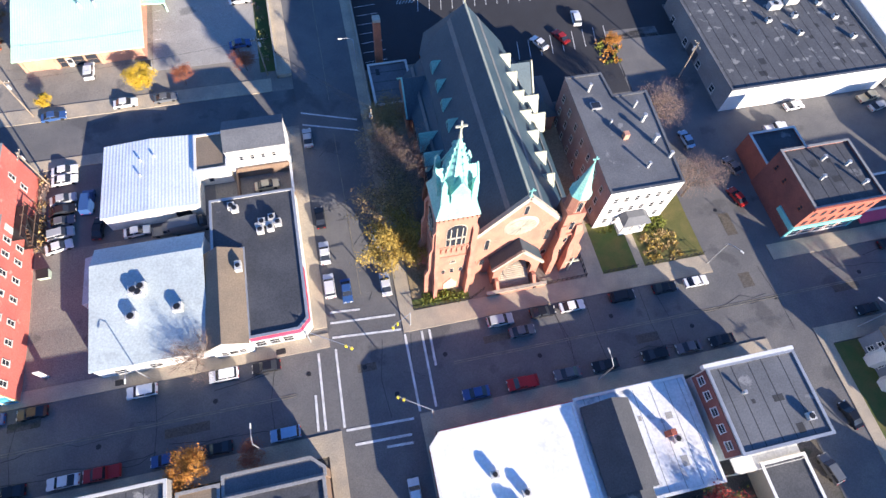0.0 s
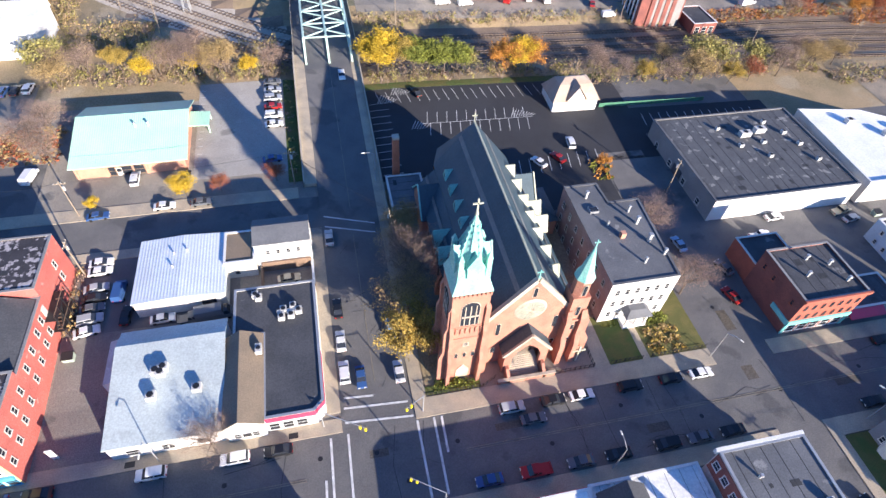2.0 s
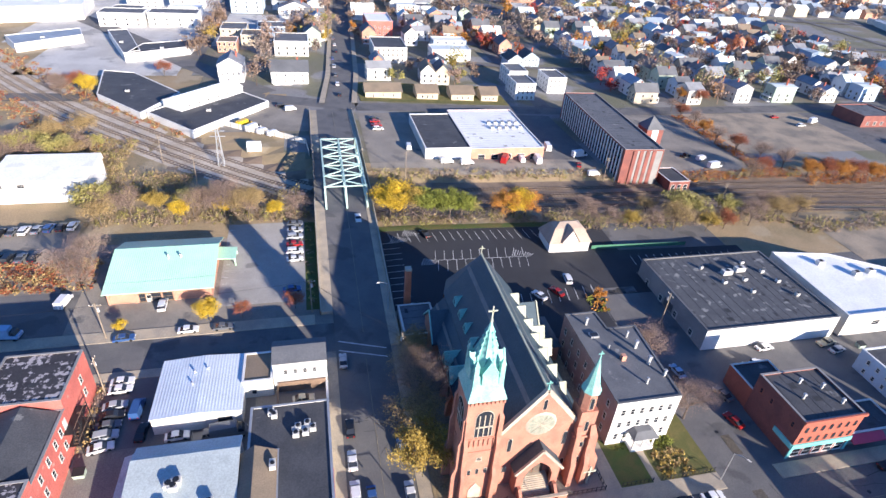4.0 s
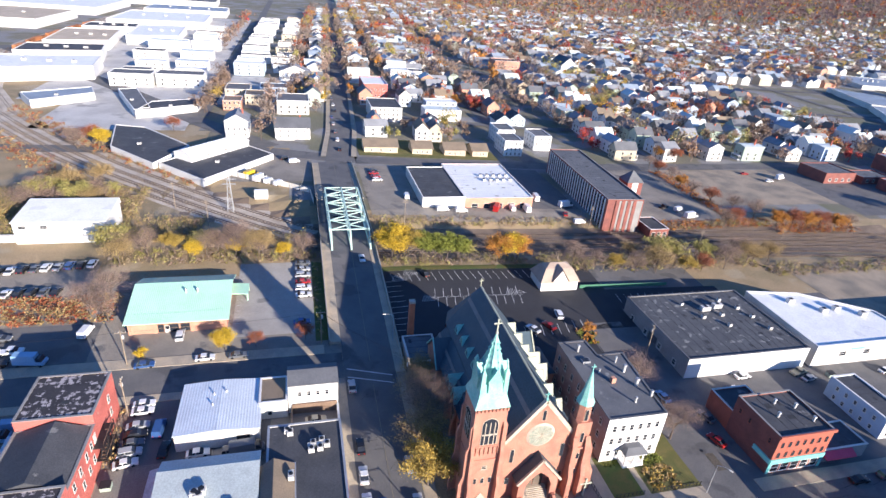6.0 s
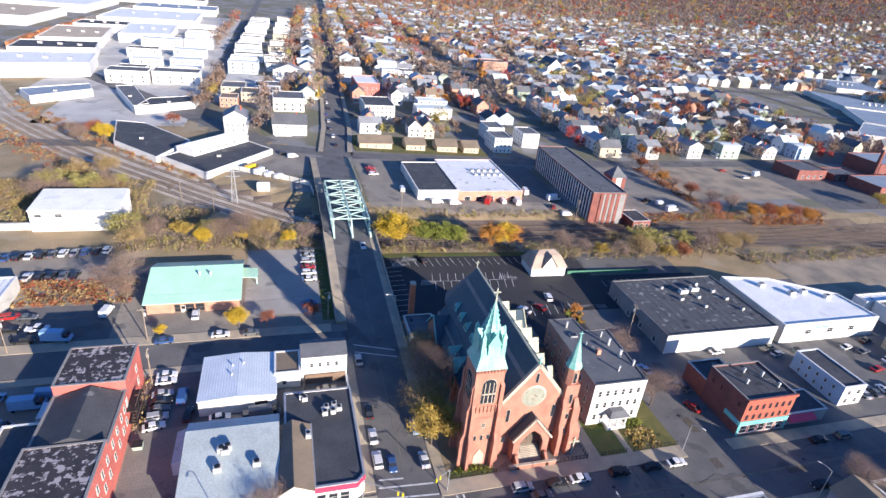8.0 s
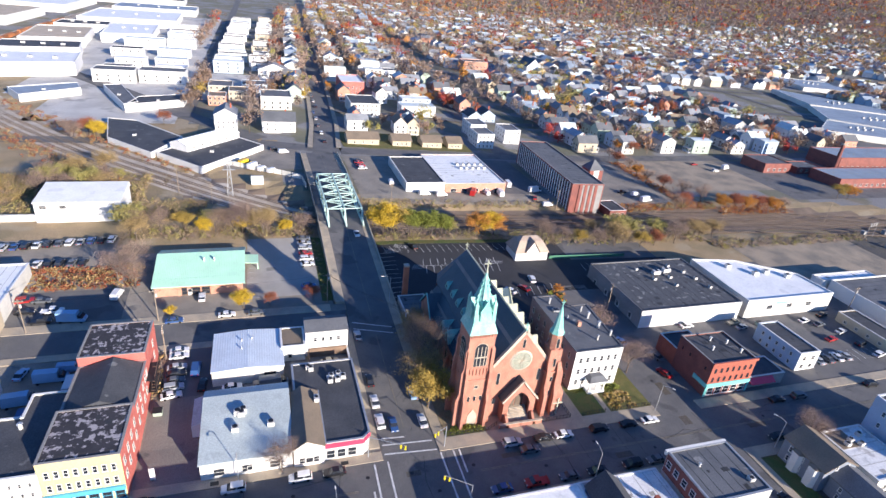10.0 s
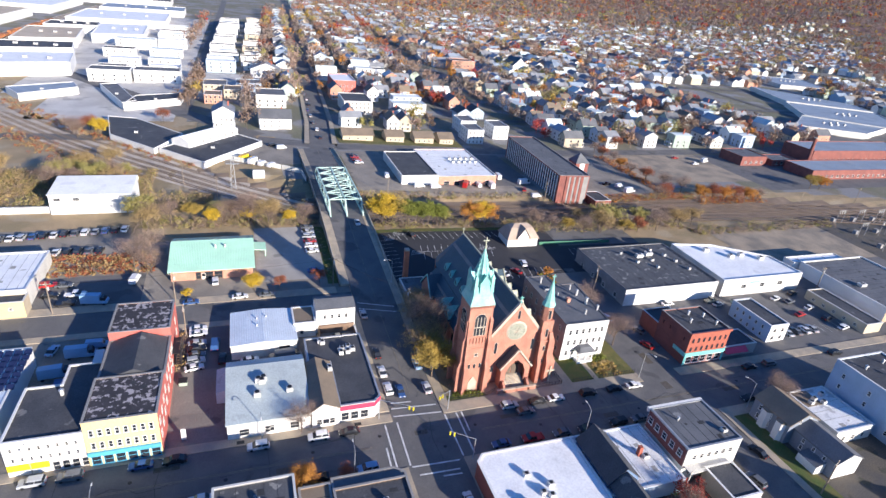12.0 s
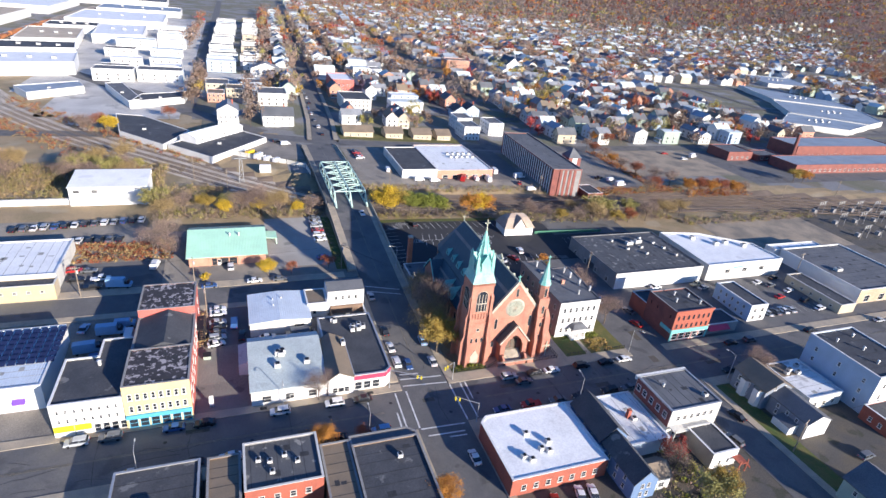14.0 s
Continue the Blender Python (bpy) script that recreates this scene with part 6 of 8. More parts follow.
b = flat_building("brick_annex", "low brick annex with dark roof", 128, 122, 137, 135, 4, "darkbrick", "dark_roof", 0.2, "white")
rows(b, "S", 9, 13, 3, (0.3,), 1.8, 2.6, inset=0.4)
b = thing("stair_tower", "square brick tower with grey pyramid roof", "tower", pose(139, 160, gz(139, 160)))
part("wall", MB().box(-4, -4, -1, 4, 4, 11), "darkbrick", b)
part("panel", MB().box(-1.5, -4.1, 1, 1.5, -4, 11), "white", b)
part("roof", MB().frustum(0, 0, 11, 16, 6.2, 0.1, 4, 0, math.pi / 4), "mid_roof", b)
b = gable_building("trackside_shed", "large white shed with lean-to roof beside the railway", -104, 121.5, -77.5, 139, 7.4, 8.7, "x", "white", "white_roof", 0.97, 0.3)
for u in (2.6, 8.6):
    window(b, "S", u, 5.2, 2.2, 1.2, 26.5, 17.5)
flat_building("yard_wall", "low pale concrete wall beside the shed", -132, 123, -104.2, 124, 2.2, "offwhite", "concrete", 0.1, "offwhite", category="wall")
for lb, poly, hh, rf in (("low works building with broad dark flat roof", [(-101, 219), (-78, 193.5), (-67, 221), (-93, 253), (-108, 257)], 3.1, "dark_roof"),
                         ("low white-walled works wing with dark roof", [(-76, 195.5), (-55, 173), (-27.5, 209), (-48, 232)], 2.9, "dark_roof"),
                         ("low white workshop with dark roof", [(-104, 282), (-74, 300), (-73, 318), (-100, 306)], 4.6, "dark_roof"),
                         ("long narrow workshop with grey roof", [(-126, 338), (-105, 284), (-98, 291), (-116, 342)], 4.6, "mid_roof"),
                         ("low workshop with blue-grey roof", [(-162, 300), (-136, 325), (-142, 342), (-174, 320)], 4.6, "blue_grey_roof")):
    b = flat_building("works_building", lb, poly[0][0], poly[0][1], poly[2][0], poly[2][1], hh, "white", rf, 0.25, "white", poly=poly, zb=5.7)
    roof_unit(sum(p[0] for p in poly) / len(poly), sum(p[1] for p in poly) / len(poly) - 6, 5.7 + hh, 1.8, 1.4, 1.0)
b = gable_building("white_works", "white gabled works hall", -62.5, 196.0, -27.5, 207.0, 5.6, 7.6, "x", "white", "white_roof", 0.5, 0.3, rot=49, zb=5.8)
rows(b, "S", 35, 11, 6, (4.0,), 1.2, 1.0)
for lb, poly, hh, rf in (("long white industrial hall with white flat roof", [(-215, 366), (-153, 387), (-160, 436), (-222, 420)], 9.0, "white_roof"),
                         ("white hall with dark flat roof", [(-224, 446), (-167, 462), (-174, 500), (-229, 488)], 8.0, "dark_roof"),
                         ("long hall with tan gravel roof", [(-224, 506), (-177, 521), (-187, 606), (-233, 594)], 8.0, "tan_gravel"),
                         ("dark-roofed hall beside the freight line", [(-226, 618), (-178, 628), (-182, 664), (-228, 656)], 8.0, "dark_roof"),
                         ("broad white hall with white roof", [(-172, 560), (-128, 575), (-134, 668), (-180, 656)], 8.0, "white_roof"),
                         ("broad white hall with white roof", [(-222, 690), (-120, 706), (-124, 820), (-222, 806)], 8.5, "white_roof"),
                         ("far hall with blue-grey roof", [(-216, 850), (-110, 868), (-112, 940), (-218, 926)], 8.0, "blue_grey_roof"),
                         ("far pale hall with white roof", [(-400, 640), (-275, 640), (-272, 760), (-400, 760)], 9.0, "tan_gravel"),
                         ("far pale hall with white roof", [(-460, 800), (-262, 800), (-258, 960), (-470, 960)], 9.0, "white_roof"),
                         ("far pale hall with grey roof", [(-420, 1000), (-140, 1010), (-145, 1120), (-430, 1110)], 9.0, "mid_roof")):
    b = flat_building("industrial_hall", lb, poly[0][0], poly[0][1], poly[2][0], poly[2][1], hh, "white", rf, 0.5, "white", poly=poly)
    for k in range(3):
        px, py = poly[0][0] + (poly[1][0] - poly[0][0]) * (0.25 + 0.25 * k), (poly[0][1] + poly[2][1]) / 2
        roof_unit(px, py, gz(px, py) + hh, 3.0, 2.4, 1.6)


def triple_decker(x, y, w, d, h, wall, roof, n=4, rot=0.0):
    """A tenement of two or three storeys, with porches on its street end."""
    b = flat_building("tenement", f"{WALL_WORD[wall]} flat-roofed wooden tenement", x, y, x + w, y + d, h, wall, roof, 0.25, "white", category="house", rot=rot)
    b["group"] = "tenements"
    for z in [1.0 + 3.0 * k for k in range(int(h // 3))]:
        for i in range(n):
            part("window", plain_window(), "", b, m=pose(w * (i + 0.5) / n, 0, z))
        for i in range(2):
            part("window", plain_window(), "", b, m=pose(0, d * (i + 0.5) / 2, z, 0, 0, -90))
    return b


def plain_window():
    if "plain" not in WIN:
        WIN["plain"] = MB().box(-0.65, -0.1, -0.1, 0.65, 0.02, 1.6).box(-0.5, -0.14, 0.05, 0.5, -0.1, 1.45, 1).mesh("window", ["frame", "glass"])
    return WIN["plain"]


WALL_WORD = dict(white="white", offwhite="cream", bluewall="pale blue", tanwall="tan", greenwall="sage", pinkbrick="brick", redpaint="red")
rt = random.Random(5)
for k in range(20):
    ty = 424 + 20.5 * k
    triple_decker(-63 + 0.016 * (ty - 424) + rt.uniform(-2, 1), ty, rt.uniform(18, 25), rt.uniform(11, 14), rt.choice((7.0, 9.4, 9.4)), rt.choice(("white", "white", "white", "offwhite", "bluewall")), rt.choice(("white_roof", "pale_roof", "mid_roof", "pale_roof")), 3 if k < 9 else 2)
    if k % 3 != 2:
        triple_decker(-34 + 0.03 * (ty - 424) + rt.uniform(-2, 1), ty + 18, rt.uniform(14, 19), rt.uniform(10, 12), rt.choice((6.4, 9.0)), rt.choice(("white", "offwhite", "tanwall")), rt.choice(("brown_roof", "pale_roof", "mid_roof")), 2)
for x, y, w, d, h, wl, rf in ((-139, 368, 27, 17, 8.5, "white", "mid_roof"), (-110, 371, 31, 17, 8.5, "white", "mid_roof"), (-149, 482, 25, 14, 7, "white", "dark_roof"), (-113, 489, 27, 15, 7, "white", "pale_roof"),
                              (-147, 533, 34, 16, 9, "white", "pale_roof"), (-112, 549, 26, 14, 8, "white", "white_roof"), (-136, 430, 22, 14, 7, "white", "white_roof"), (-108, 436, 24, 14, 7, "white", "pale_roof"), (-140, 404, 20, 12, 5, "offwhite", "mid_roof"), (-104, 408, 22, 12, 6, "white", "white_roof"),
                              (-116, 590, 24, 14, 9, "white", "pale_roof"), (-118, 625, 26, 14, 8, "white", "mid_roof"), (-115, 662, 24, 14, 9, "offwhite", "pale_roof"),
                              (-27.5, 299, 19.5, 22, 8.5, "offwhite", "mid_roof"), (-60, 306, 11, 14, 6, "pinkbrick", "brown_roof"), (-48, 322, 12, 16, 6.5, "tanwall", "brown_roof"), (-62, 340, 16, 20, 6, "tanwall", "mid_roof"), (-40, 350, 18, 16, 6, "bluewall", "mid_roof"),
                              (67, 298, 25, 14, 8, "white", "pale_roof"), (72, 318, 22, 12, 9, "bluewall", "white_roof"), (66, 441, 16, 14, 9, "white", "pale_roof"), (84, 448, 12, 14, 8, "white", "mid_roof")):
    triple_decker(x, y, w, d, h, wl, rf)
for x, y, w, d, e, r, wl, rf, al in ((-53, 246, 12, 15, 9.0, 12.4, "white", "light_shingle", "y"), (-27.5, 244, 18.5, 15, 6.4, 10.2, "white", "mid_roof", "x"), (-28, 411, 24, 14, 6.8, 11.5, "white", "light_shingle", "y"), (114, 288, 11, 13, 6, 9.6, "bluewall", "dark_roof", "y"), (127, 296, 11, 13, 6, 9.6, "bluewall", "dark_roof", "y")):
    b = gable_building("avenue_house", f"{WALL_WORD[wl]} gabled wooden house beside the avenue", x, y, x + w, y + d, e, r, al, wl, rf, 0.5, 0.5, category="house")
    rows(b, "S", w, d, 4, (1.0, 3.9), 1.0, 1.5, "white", inset=0.6)
    rows(b, "W", w, d, 3, (1.0, 3.9), 1.0, 1.5, "white", inset=0.8)
    part("chimney", MB().box(w * 0.7, d * 0.55, e, w * 0.7 + 0.8, d * 0.55 + 0.8, r + 1.2), "redbrick", b)
    part("porch", MB().box(1.0, -2.2, -0.6, w * 0.55, 0, 0.5).box(1.0, -2.2, 2.9, w * 0.55, 0, 3.2).box(1.1, -2.1, 0.5, 1.3, -1.9, 2.9).box(w * 0.55 - 0.3, -2.1, 0.5, w * 0.55 - 0.1, -1.9, 2.9), "white", b)
b = flat_building("red_brick_hall", "red-brick hall with white roof beside the avenue", 33, 360, 51, 392, 10, "redpaint", "white_roof", 0.6, "white")
rows(b, "S", 18, 32, 5, (1.5, 5.5), 1.2, 1.8)
b = flat_building("avenue_block", "pale three-storey block with dark roof", 30, 290, 50, 318, 9, "offwhite", "dark_roof", 0.3, "white")
rows(b, "S", 20, 28, 6, (1.2, 4.2, 7), 1.1, 1.5)
for x, w in ((18, 18), (44, 11), (62, 12), (78, 9)):
    b = gable_building("tan_cottage", "tan rendered low building with brown hipped roof", x, 222, x + w, 234, 3.6, 6.2, "x", "tanwall", "brown_roof", 0.5, 0.6, category="house")
    rows(b, "S", w, 12, 3, (1.0,), 1.0, 1.4)
for x, y in ((98, 226), (102, 250), (122, 240)):
    b = flat_building("white_tenement", "three-storey white tenement with flat roof", x, y, x + 11, y + 17, 9, "white", "mid_roof", 0.3, "white", category="house")
    rows(b, "S", 11, 17, 4, (1.0, 3.9, 6.7), 0.9, 1.5, inset=0.4)
    rows(b, "W", 11, 17, 4, (1.0, 3.9, 6.7), 0.9, 1.5, inset=0.4)
for x, y, w, d, hh in ((282, 182, 22, 20, 6), (308, 180, 22, 14, 4), (352, 186, 110, 26, 9), (312, 152, 190, 22, 6)):
    b = flat_building("brick_factory", "long red-brick factory with dark roof", x, y, x + w, y + d, hh, "darkbrick", "blue_grey_roof" if w > 60 else "mid_roof", 0.3, "darkbrick")
    rows(b, "S", w, d, int(w / 5), (1.4,), 1.8, 1.8)
o = thing("factory_stack", "dark brick factory chimney stack", "chimney", pose(346, 184, gz(346, 184)))
part("stack", MB().frustum(0, 0, -0.5, 19, 1.7, 1.1, 10), "darkbrick", o)
part("cap", MB().frustum(0, 0, 19, 19.7, 1.4, 1.4, 10), "concrete", o)
for poly in ([(444, 281), (499, 252), (556, 274), (500, 322)], [(506, 324), (560, 276), (600, 290), (640, 346), (556, 392)], [(562, 396), (644, 350), (662, 390), (604, 492)], [(690, 520), (760, 500), (800, 580), (720, 610)]):
    b = flat_building("retail_hall", "broad retail hall with blue-grey roof and white front", poly[0][0], poly[0][1], poly[2][0], poly[2][1], 5.0, "offwhite", "blue_grey_roof", 0.4, "white", poly=poly, zb=1.5)
    cx, cy = sum(p[0] for p in poly) / len(poly), sum(p[1] for p in poly) / len(poly)
    for k in range(6):
        roof_unit(cx + 9 * (k % 3 - 1), cy + 8 * (k // 3), 6.5, 2.2, 2.0, 1.6)
b = gable_building("white_church", "white church hall with blue slate roof", 274, 535, 292, 565, 9, 17, "y", "white", "slate", 0.5, 0.5)
b = flat_building("brick_school", "red-brick school with corner tower", 190, 520, 218, 540, 12, "pinkbrick", "dark_roof", 0.6, "white")
rows(b, "S", 28, 20, 6, (2, 6), 1.4, 2.2)

# ---- vehicles ----
CAR = {}
SHAPES = dict(
    sedan=([(-2.3, 0.35), (2.3, 0.35), (2.35, 0.6), (2.2, 0.78), (1.1, 0.92), (-1.5, 0.95), (-2.25, 0.9), (-2.35, 0.6)], [(-1.75, 0.93), (1.15, 0.91), (0.45, 1.42), (-0.95, 1.44)], 1.78),
    suv=([(-2.35, 0.4), (2.3, 0.4), (2.38, 0.7), (2.2, 0.98), (1.2, 1.08), (-2.2, 1.1), (-2.42, 0.7)], [(-2.2, 1.08), (1.25, 1.06), (0.55, 1.68), (-1.95, 1.7)], 1.88),
    pickup=([(-2.75, 0.45), (2.6, 0.45), (2.68, 0.8), (2.5, 1.02), (1.5, 1.1), (-0.7, 1.12), (-0.75, 0.8), (-2.6, 0.8), (-2.6, 1.1), (-2.75, 1.1)], [(-0.7, 1.1), (1.5, 1.08), (0.8, 1.76), (-0.55, 1.78)], 1.95),
    van=([(-2.7, 0.4), (2.5, 0.4), (2.6, 0.8), (2.45, 1.15), (1.75, 1.3), (-2.68, 1.3)], [(-2.68, 1.28), (1.75, 1.28), (1.15, 2.15), (-2.6, 2.2)], 2.0),
    truck=([(-3.6, 0.6), (3.3, 0.6), (3.4, 1.0), (3.2, 1.5), (1.6, 1.55), (-3.6, 1.55)], [(-3.6, 1.5), (1.5, 1.5), (1.5, 3.1), (-3.6, 3.1)], 2.3),
)
COLOUR_WORD = dict(white="white", silver="silver", black="black", grey="dark grey", blue="dark blue", red="red", lightblue="pale blue", tan="cream", yellow="yellow")


def car_proto(shape, colour):
    body, cabin, w = SHAPES[shape]
    c = thing({"sedan": "car", "suv": "car", "pickup": "pickup_truck", "van": "van", "truck": "box_truck"}[shape],
              f"{COLOUR_WORD[colour]} {dict(sedan='saloon car', suv='estate car', pickup='pickup truck', van='delivery van', truck='box lorry')[shape]} parked on asphalt", dict(sedan="car", suv="car", pickup="pickup truck", van="van", truck="truck")[shape], pose(0, 0, -50), "parked vehicles")
    key = "car_" + colour
    mb = MB()
    h = w / 2
    mb.hull([(x, -h, z) for x, z in body], [(x, h, z) for x, z in body])
    b = part("body", mb, key, c)
    n = len(cabin)
    t = 0.16
    solid = shape in ("van", "truck")
    low = [(cabin[0][0], -h + 0.06, cabin[0][1]), (cabin[1][0], -h + 0.06, cabin[1][1]), (cabin[1][0], h - 0.06, cabin[1][1]), (cabin[0][0], h - 0.06, cabin[0][1])]
    top = [(cabin[3][0], -h + t, cabin[3][1]), (cabin[2][0], -h + t, cabin[2][1]), (cabin[2][0], h - t, cabin[2][1]), (cabin[3][0], h - t, cabin[3][1])]
    if solid:
        part("cargo_box" if shape == "truck" else "upper_body", MB().hull(low, top), key, c)
        p, q = Vector(low[1]), Vector(top[1])
        if shape == "van":
            part("windscreen", MB().hull([(low[1][0] + 0.02, -h + 0.25, low[1][2] + 0.06), (low[1][0] + 0.02, h - 0.25, low[1][2] + 0.06), (top[1][0] + 0.02, h - 0.3, top[1][2] - 0.15), (top[1][0] + 0.02, -h + 0.3, top[1][2] - 0.15)], [(low[1][0] + 0.06, -h + 0.25, low[1][2] + 0.06), (low[1][0] + 0.06, h - 0.25, low[1][2] + 0.06), (top[1][0] + 0.06, h - 0.3, top[1][2] - 0.15), (top[1][0] + 0.06, -h + 0.3, top[1][2] - 0.15)]), "glass", c)
        else:
            part("cab", MB().hull([(1.7, -1.05, 1.5), (2.9, -1.05, 1.5), (2.9, 1.05, 1.5), (1.7, 1.05, 1.5)], [(1.7, -1.0, 2.4), (2.4, -1.0, 2.4), (2.4, 1.0, 2.4), (1.7, 1.0, 2.4)]), "glass", c)
    else:
        part("cabin_glass", MB().hull(low, top), "glass", c)
        rt = [(x, y, z + 0.02) for x, y, z in top]
        part("roof_panel", MB().hull([(x * 1.0, y * 1.03, z - 0.06) for x, y, z in rt], [(x * 0.97, y * 0.97, z + 0.04) for x, y, z in rt]), key, c)
        for s in (-1, 1):
            part("pillar", MB().beam((0.5 * (cabin[0][0] + cabin[1][0]) - 0.1, s * (h - 0.04), cabin[0][1]), (0.5 * (cabin[2][0] + cabin[3][0]) - 0.1, s * (h - t + 0.02), cabin[3][1]), 0.12), key, c)
    wl = MB()
    wl.hull([(0.34 * math.cos(a), -0.11, 0.34 * math.sin(a)) for a in [2 * math.pi * i / 10 for i in range(10)]], [(0.34 * math.cos(a), 0.11, 0.34 * math.sin(a)) for a in [2 * math.pi * i / 10 for i in range(10)]])
    me = CAR.get("wheel") or wl.mesh("wheel", ["tyre"])
    CAR["wheel"] = me
    fx, rx = body[1][0] - 0.85, body[0][0] + 0.85
    for x in (fx, rx):
        for s in (-1, 1):
            part("wheel", me, "", c, m=pose(x, s * (h - 0.1), 0.34))
    fz = body[2][1]
    for s in (-1, 1):
        part("headlight", MB().box(body[2][0] - 0.1, s * (h - 0.35) - 0.2, fz, body[2][0] + 0.02, s * (h - 0.35) + 0.2, fz + 0.14), "lamp", c)
        part("tail_light", MB().box(body[-1][0] - 0.02, s * (h - 0.3) - 0.16, fz, body[-1][0] + 0.1, s * (h - 0.3) + 0.16, fz + 0.2), "tail", c)
    return c


def car(x, y, heading, shape="sedan", colour="white", z=None):
    k = (shape, colour)
    zz = (gz(x, y) + 0.06) if z is None else z
    m = pose(x, y, zz, 0, 0, heading)
    if k not in CAR:
        CAR[k] = car_proto(shape, colour)
        CAR[k].matrix_basis = m
        return CAR[k]
    return copy_thing(CAR[k], m)


for x, s, c in ((23.7, "suv", "silver"), (31.7, "sedan", "black"), (37.3, "sedan", "white"), (47.1, "suv", "black"), (55.6, "sedan", "black"), (62.0, "sedan", "white"), (-24.3, "suv", "white"), (-17.3, "sedan", "black"), (-37.3, "suv", "white"), (-54.0, "sedan", "black"), (-60.4, "sedan", "blue"), (-73.0, "suv", "grey"), (-79.4, "suv", "silver"), (140, "suv", "black"), (175, "sedan", "silver"), (104, "sedan", "black"), (112, "suv", "grey")):
    car(x, -2.1, 0 if x > 0 else 180, s, c)
for x, s, c in ((16.4, "sedan", "blue"), (24.5, "pickup", "red"), (32.6, "sedan", "grey"), (39.6, "sedan", "black"), (48.9, "suv", "black"), (55.4, "sedan", "grey"), (61.9, "sedan", "black"), (-15.2, "suv", "lightblue"), (-25.8, "sedan", "black"), (-33.5, "sedan", "blue"), (-67.9, "sedan", "silver"), (92, "sedan", "black")):
    car(x, -13.7, 180, s, c)
for x, y, h, s, c in ((-5.1, 17.2, 90, "sedan", "white"), (-5.1, 10.5, 90, "suv", "white"), (-5.0, 24.6, 90, "sedan", "black"), (-5.1, 43.1, 90, "sedan", "silver"), (4.9, 8.9, 90, "sedan", "white"), (4.9, 18.4, 90, "sedan", "lightblue"), (3.4, -26.8, 90, "sedan", "white"), (-2.2, 9.0, -90, "sedan", "blue"), (27.0, -7.0 + 2.2, 0, "sedan", "grey")):
    car(x, y, h, s, c)
for x, y, h, s, c in ((-54.1, 57.0, 5, "sedan", "blue"), (-40.4, 58.0, 3, "sedan", "white"), (-32.5, 58.0, 3, "sedan", "grey"), (-51.5, 43.7, 4, "sedan", "white"), (-51.4, 41.5, 4, "sedan", "white"), (-51.5, 37.3, 8, "sedan", "silver"), (-51.5, 34.9, 8, "sedan", "black"), (-51.6, 32.5, 8, "sedan", "grey"), (-51.6, 30.0, 8, "suv", "silver"), (-51.8, 27.4, 12, "sedan", "white"), (-47.0, 35.8, 88, "van", "blue"), (-45.1, 29.9, 86, "sedan", "black"), (-38.3, 28.0, 4, "sedan", "white"), (-32.8, 27.3, 3, "pickup", "grey"), (-28.4, 27.2, 4, "truck", "grey"), (-14.1, 33.6, 3, "sedan", "tan")):
    car(x, y, h, s, c)
for x, y, h, s, c in ((49.6, 60.2, 118, "sedan", "white"), (55.2, 61.3, 115, "sedan", "red"), (60.6, 66.4, 82, "suv", "white"), (73.6, 29.1, 95, "sedan", "lightblue"), (80.7, 21.0, 105, "sedan", "grey"), (78.4, 13.8, 105, "sedan", "red"), (101.8, 33.4, 3, "sedan", "white"), (94.7, 28.4, 3, "pickup", "white"), (120.6, 32.8, 8, "pickup", "tan"), (121.6, 30.0, 10, "sedan", "silver"), (78.0, -30.5, 100, "sedan", "black"), (70.0, -37.5, 100, "suv", "grey"), (23.3, 92.0, 105, "sedan", "black")):
    car(x, y, h, s, c)
for i, (s, c) in enumerate((("sedan", "grey"), ("sedan", "silver"), ("suv", "silver"), ("sedan", "red"), ("suv", "white"), ("sedan", "white"))):
    car(-15.8, 101.2 - 3.6 * i, 3, s, c)
car(-16.5, 70.1, 5, "sedan", "blue")
car(-47.6, 67.6, 92, "suv", "white")
car(-48.6, -13.7, 180, "sedan", "white")
car(-43.0, -13.7, 180, "pickup", "red")
car(-56.2, -13.6, 180, "sedan", "black")
for i, (s, c) in enumerate((("sedan", "white"), ("sedan", "black"), ("suv", "black"), ("sedan", "grey"), ("sedan", "black"))):
    car(-95.8 + 3.1 * i, 91.3, 84, s, c)
for i in range(14):
    car(-117 + 3.0 * i, 101.5 + 0.32 * i, 86, ("sedan", "suv")[i % 2], ("black", "grey", "white", "silver", "blue", "black", "white")[i % 7])
for x, y, h, s, c in ((-79.5, 61.0, -8, "truck", "lightblue"), (-85.3, 65.6, 0, "pickup", "white"), (-87.0, 61.3, 0, "pickup", "black"), (-70.7, 71.6, 80, "van", "white"), (-92.0, 66.0, 5, "sedan", "black"), (-78.4, 37.4, 0, "truck", "lightblue"), (-73.6, 34.0, 90, "truck", "white"), (-75.5, 40.6, 0, "van", "lightblue"), (-85.5, 40.2, 80, "sedan", "lightblue"), (-82.5, 30.5, 5, "truck", "lightblue"), (-80.5, 24.5, 90, "truck", "blue"), (-74.0, 27.0, 90, "pickup", "silver"), (-93.5, 71.5, 10, "suv", "red"), (-89.4, 71.0, 0, "sedan", "grey")):
    car(x, y, h, s, c)
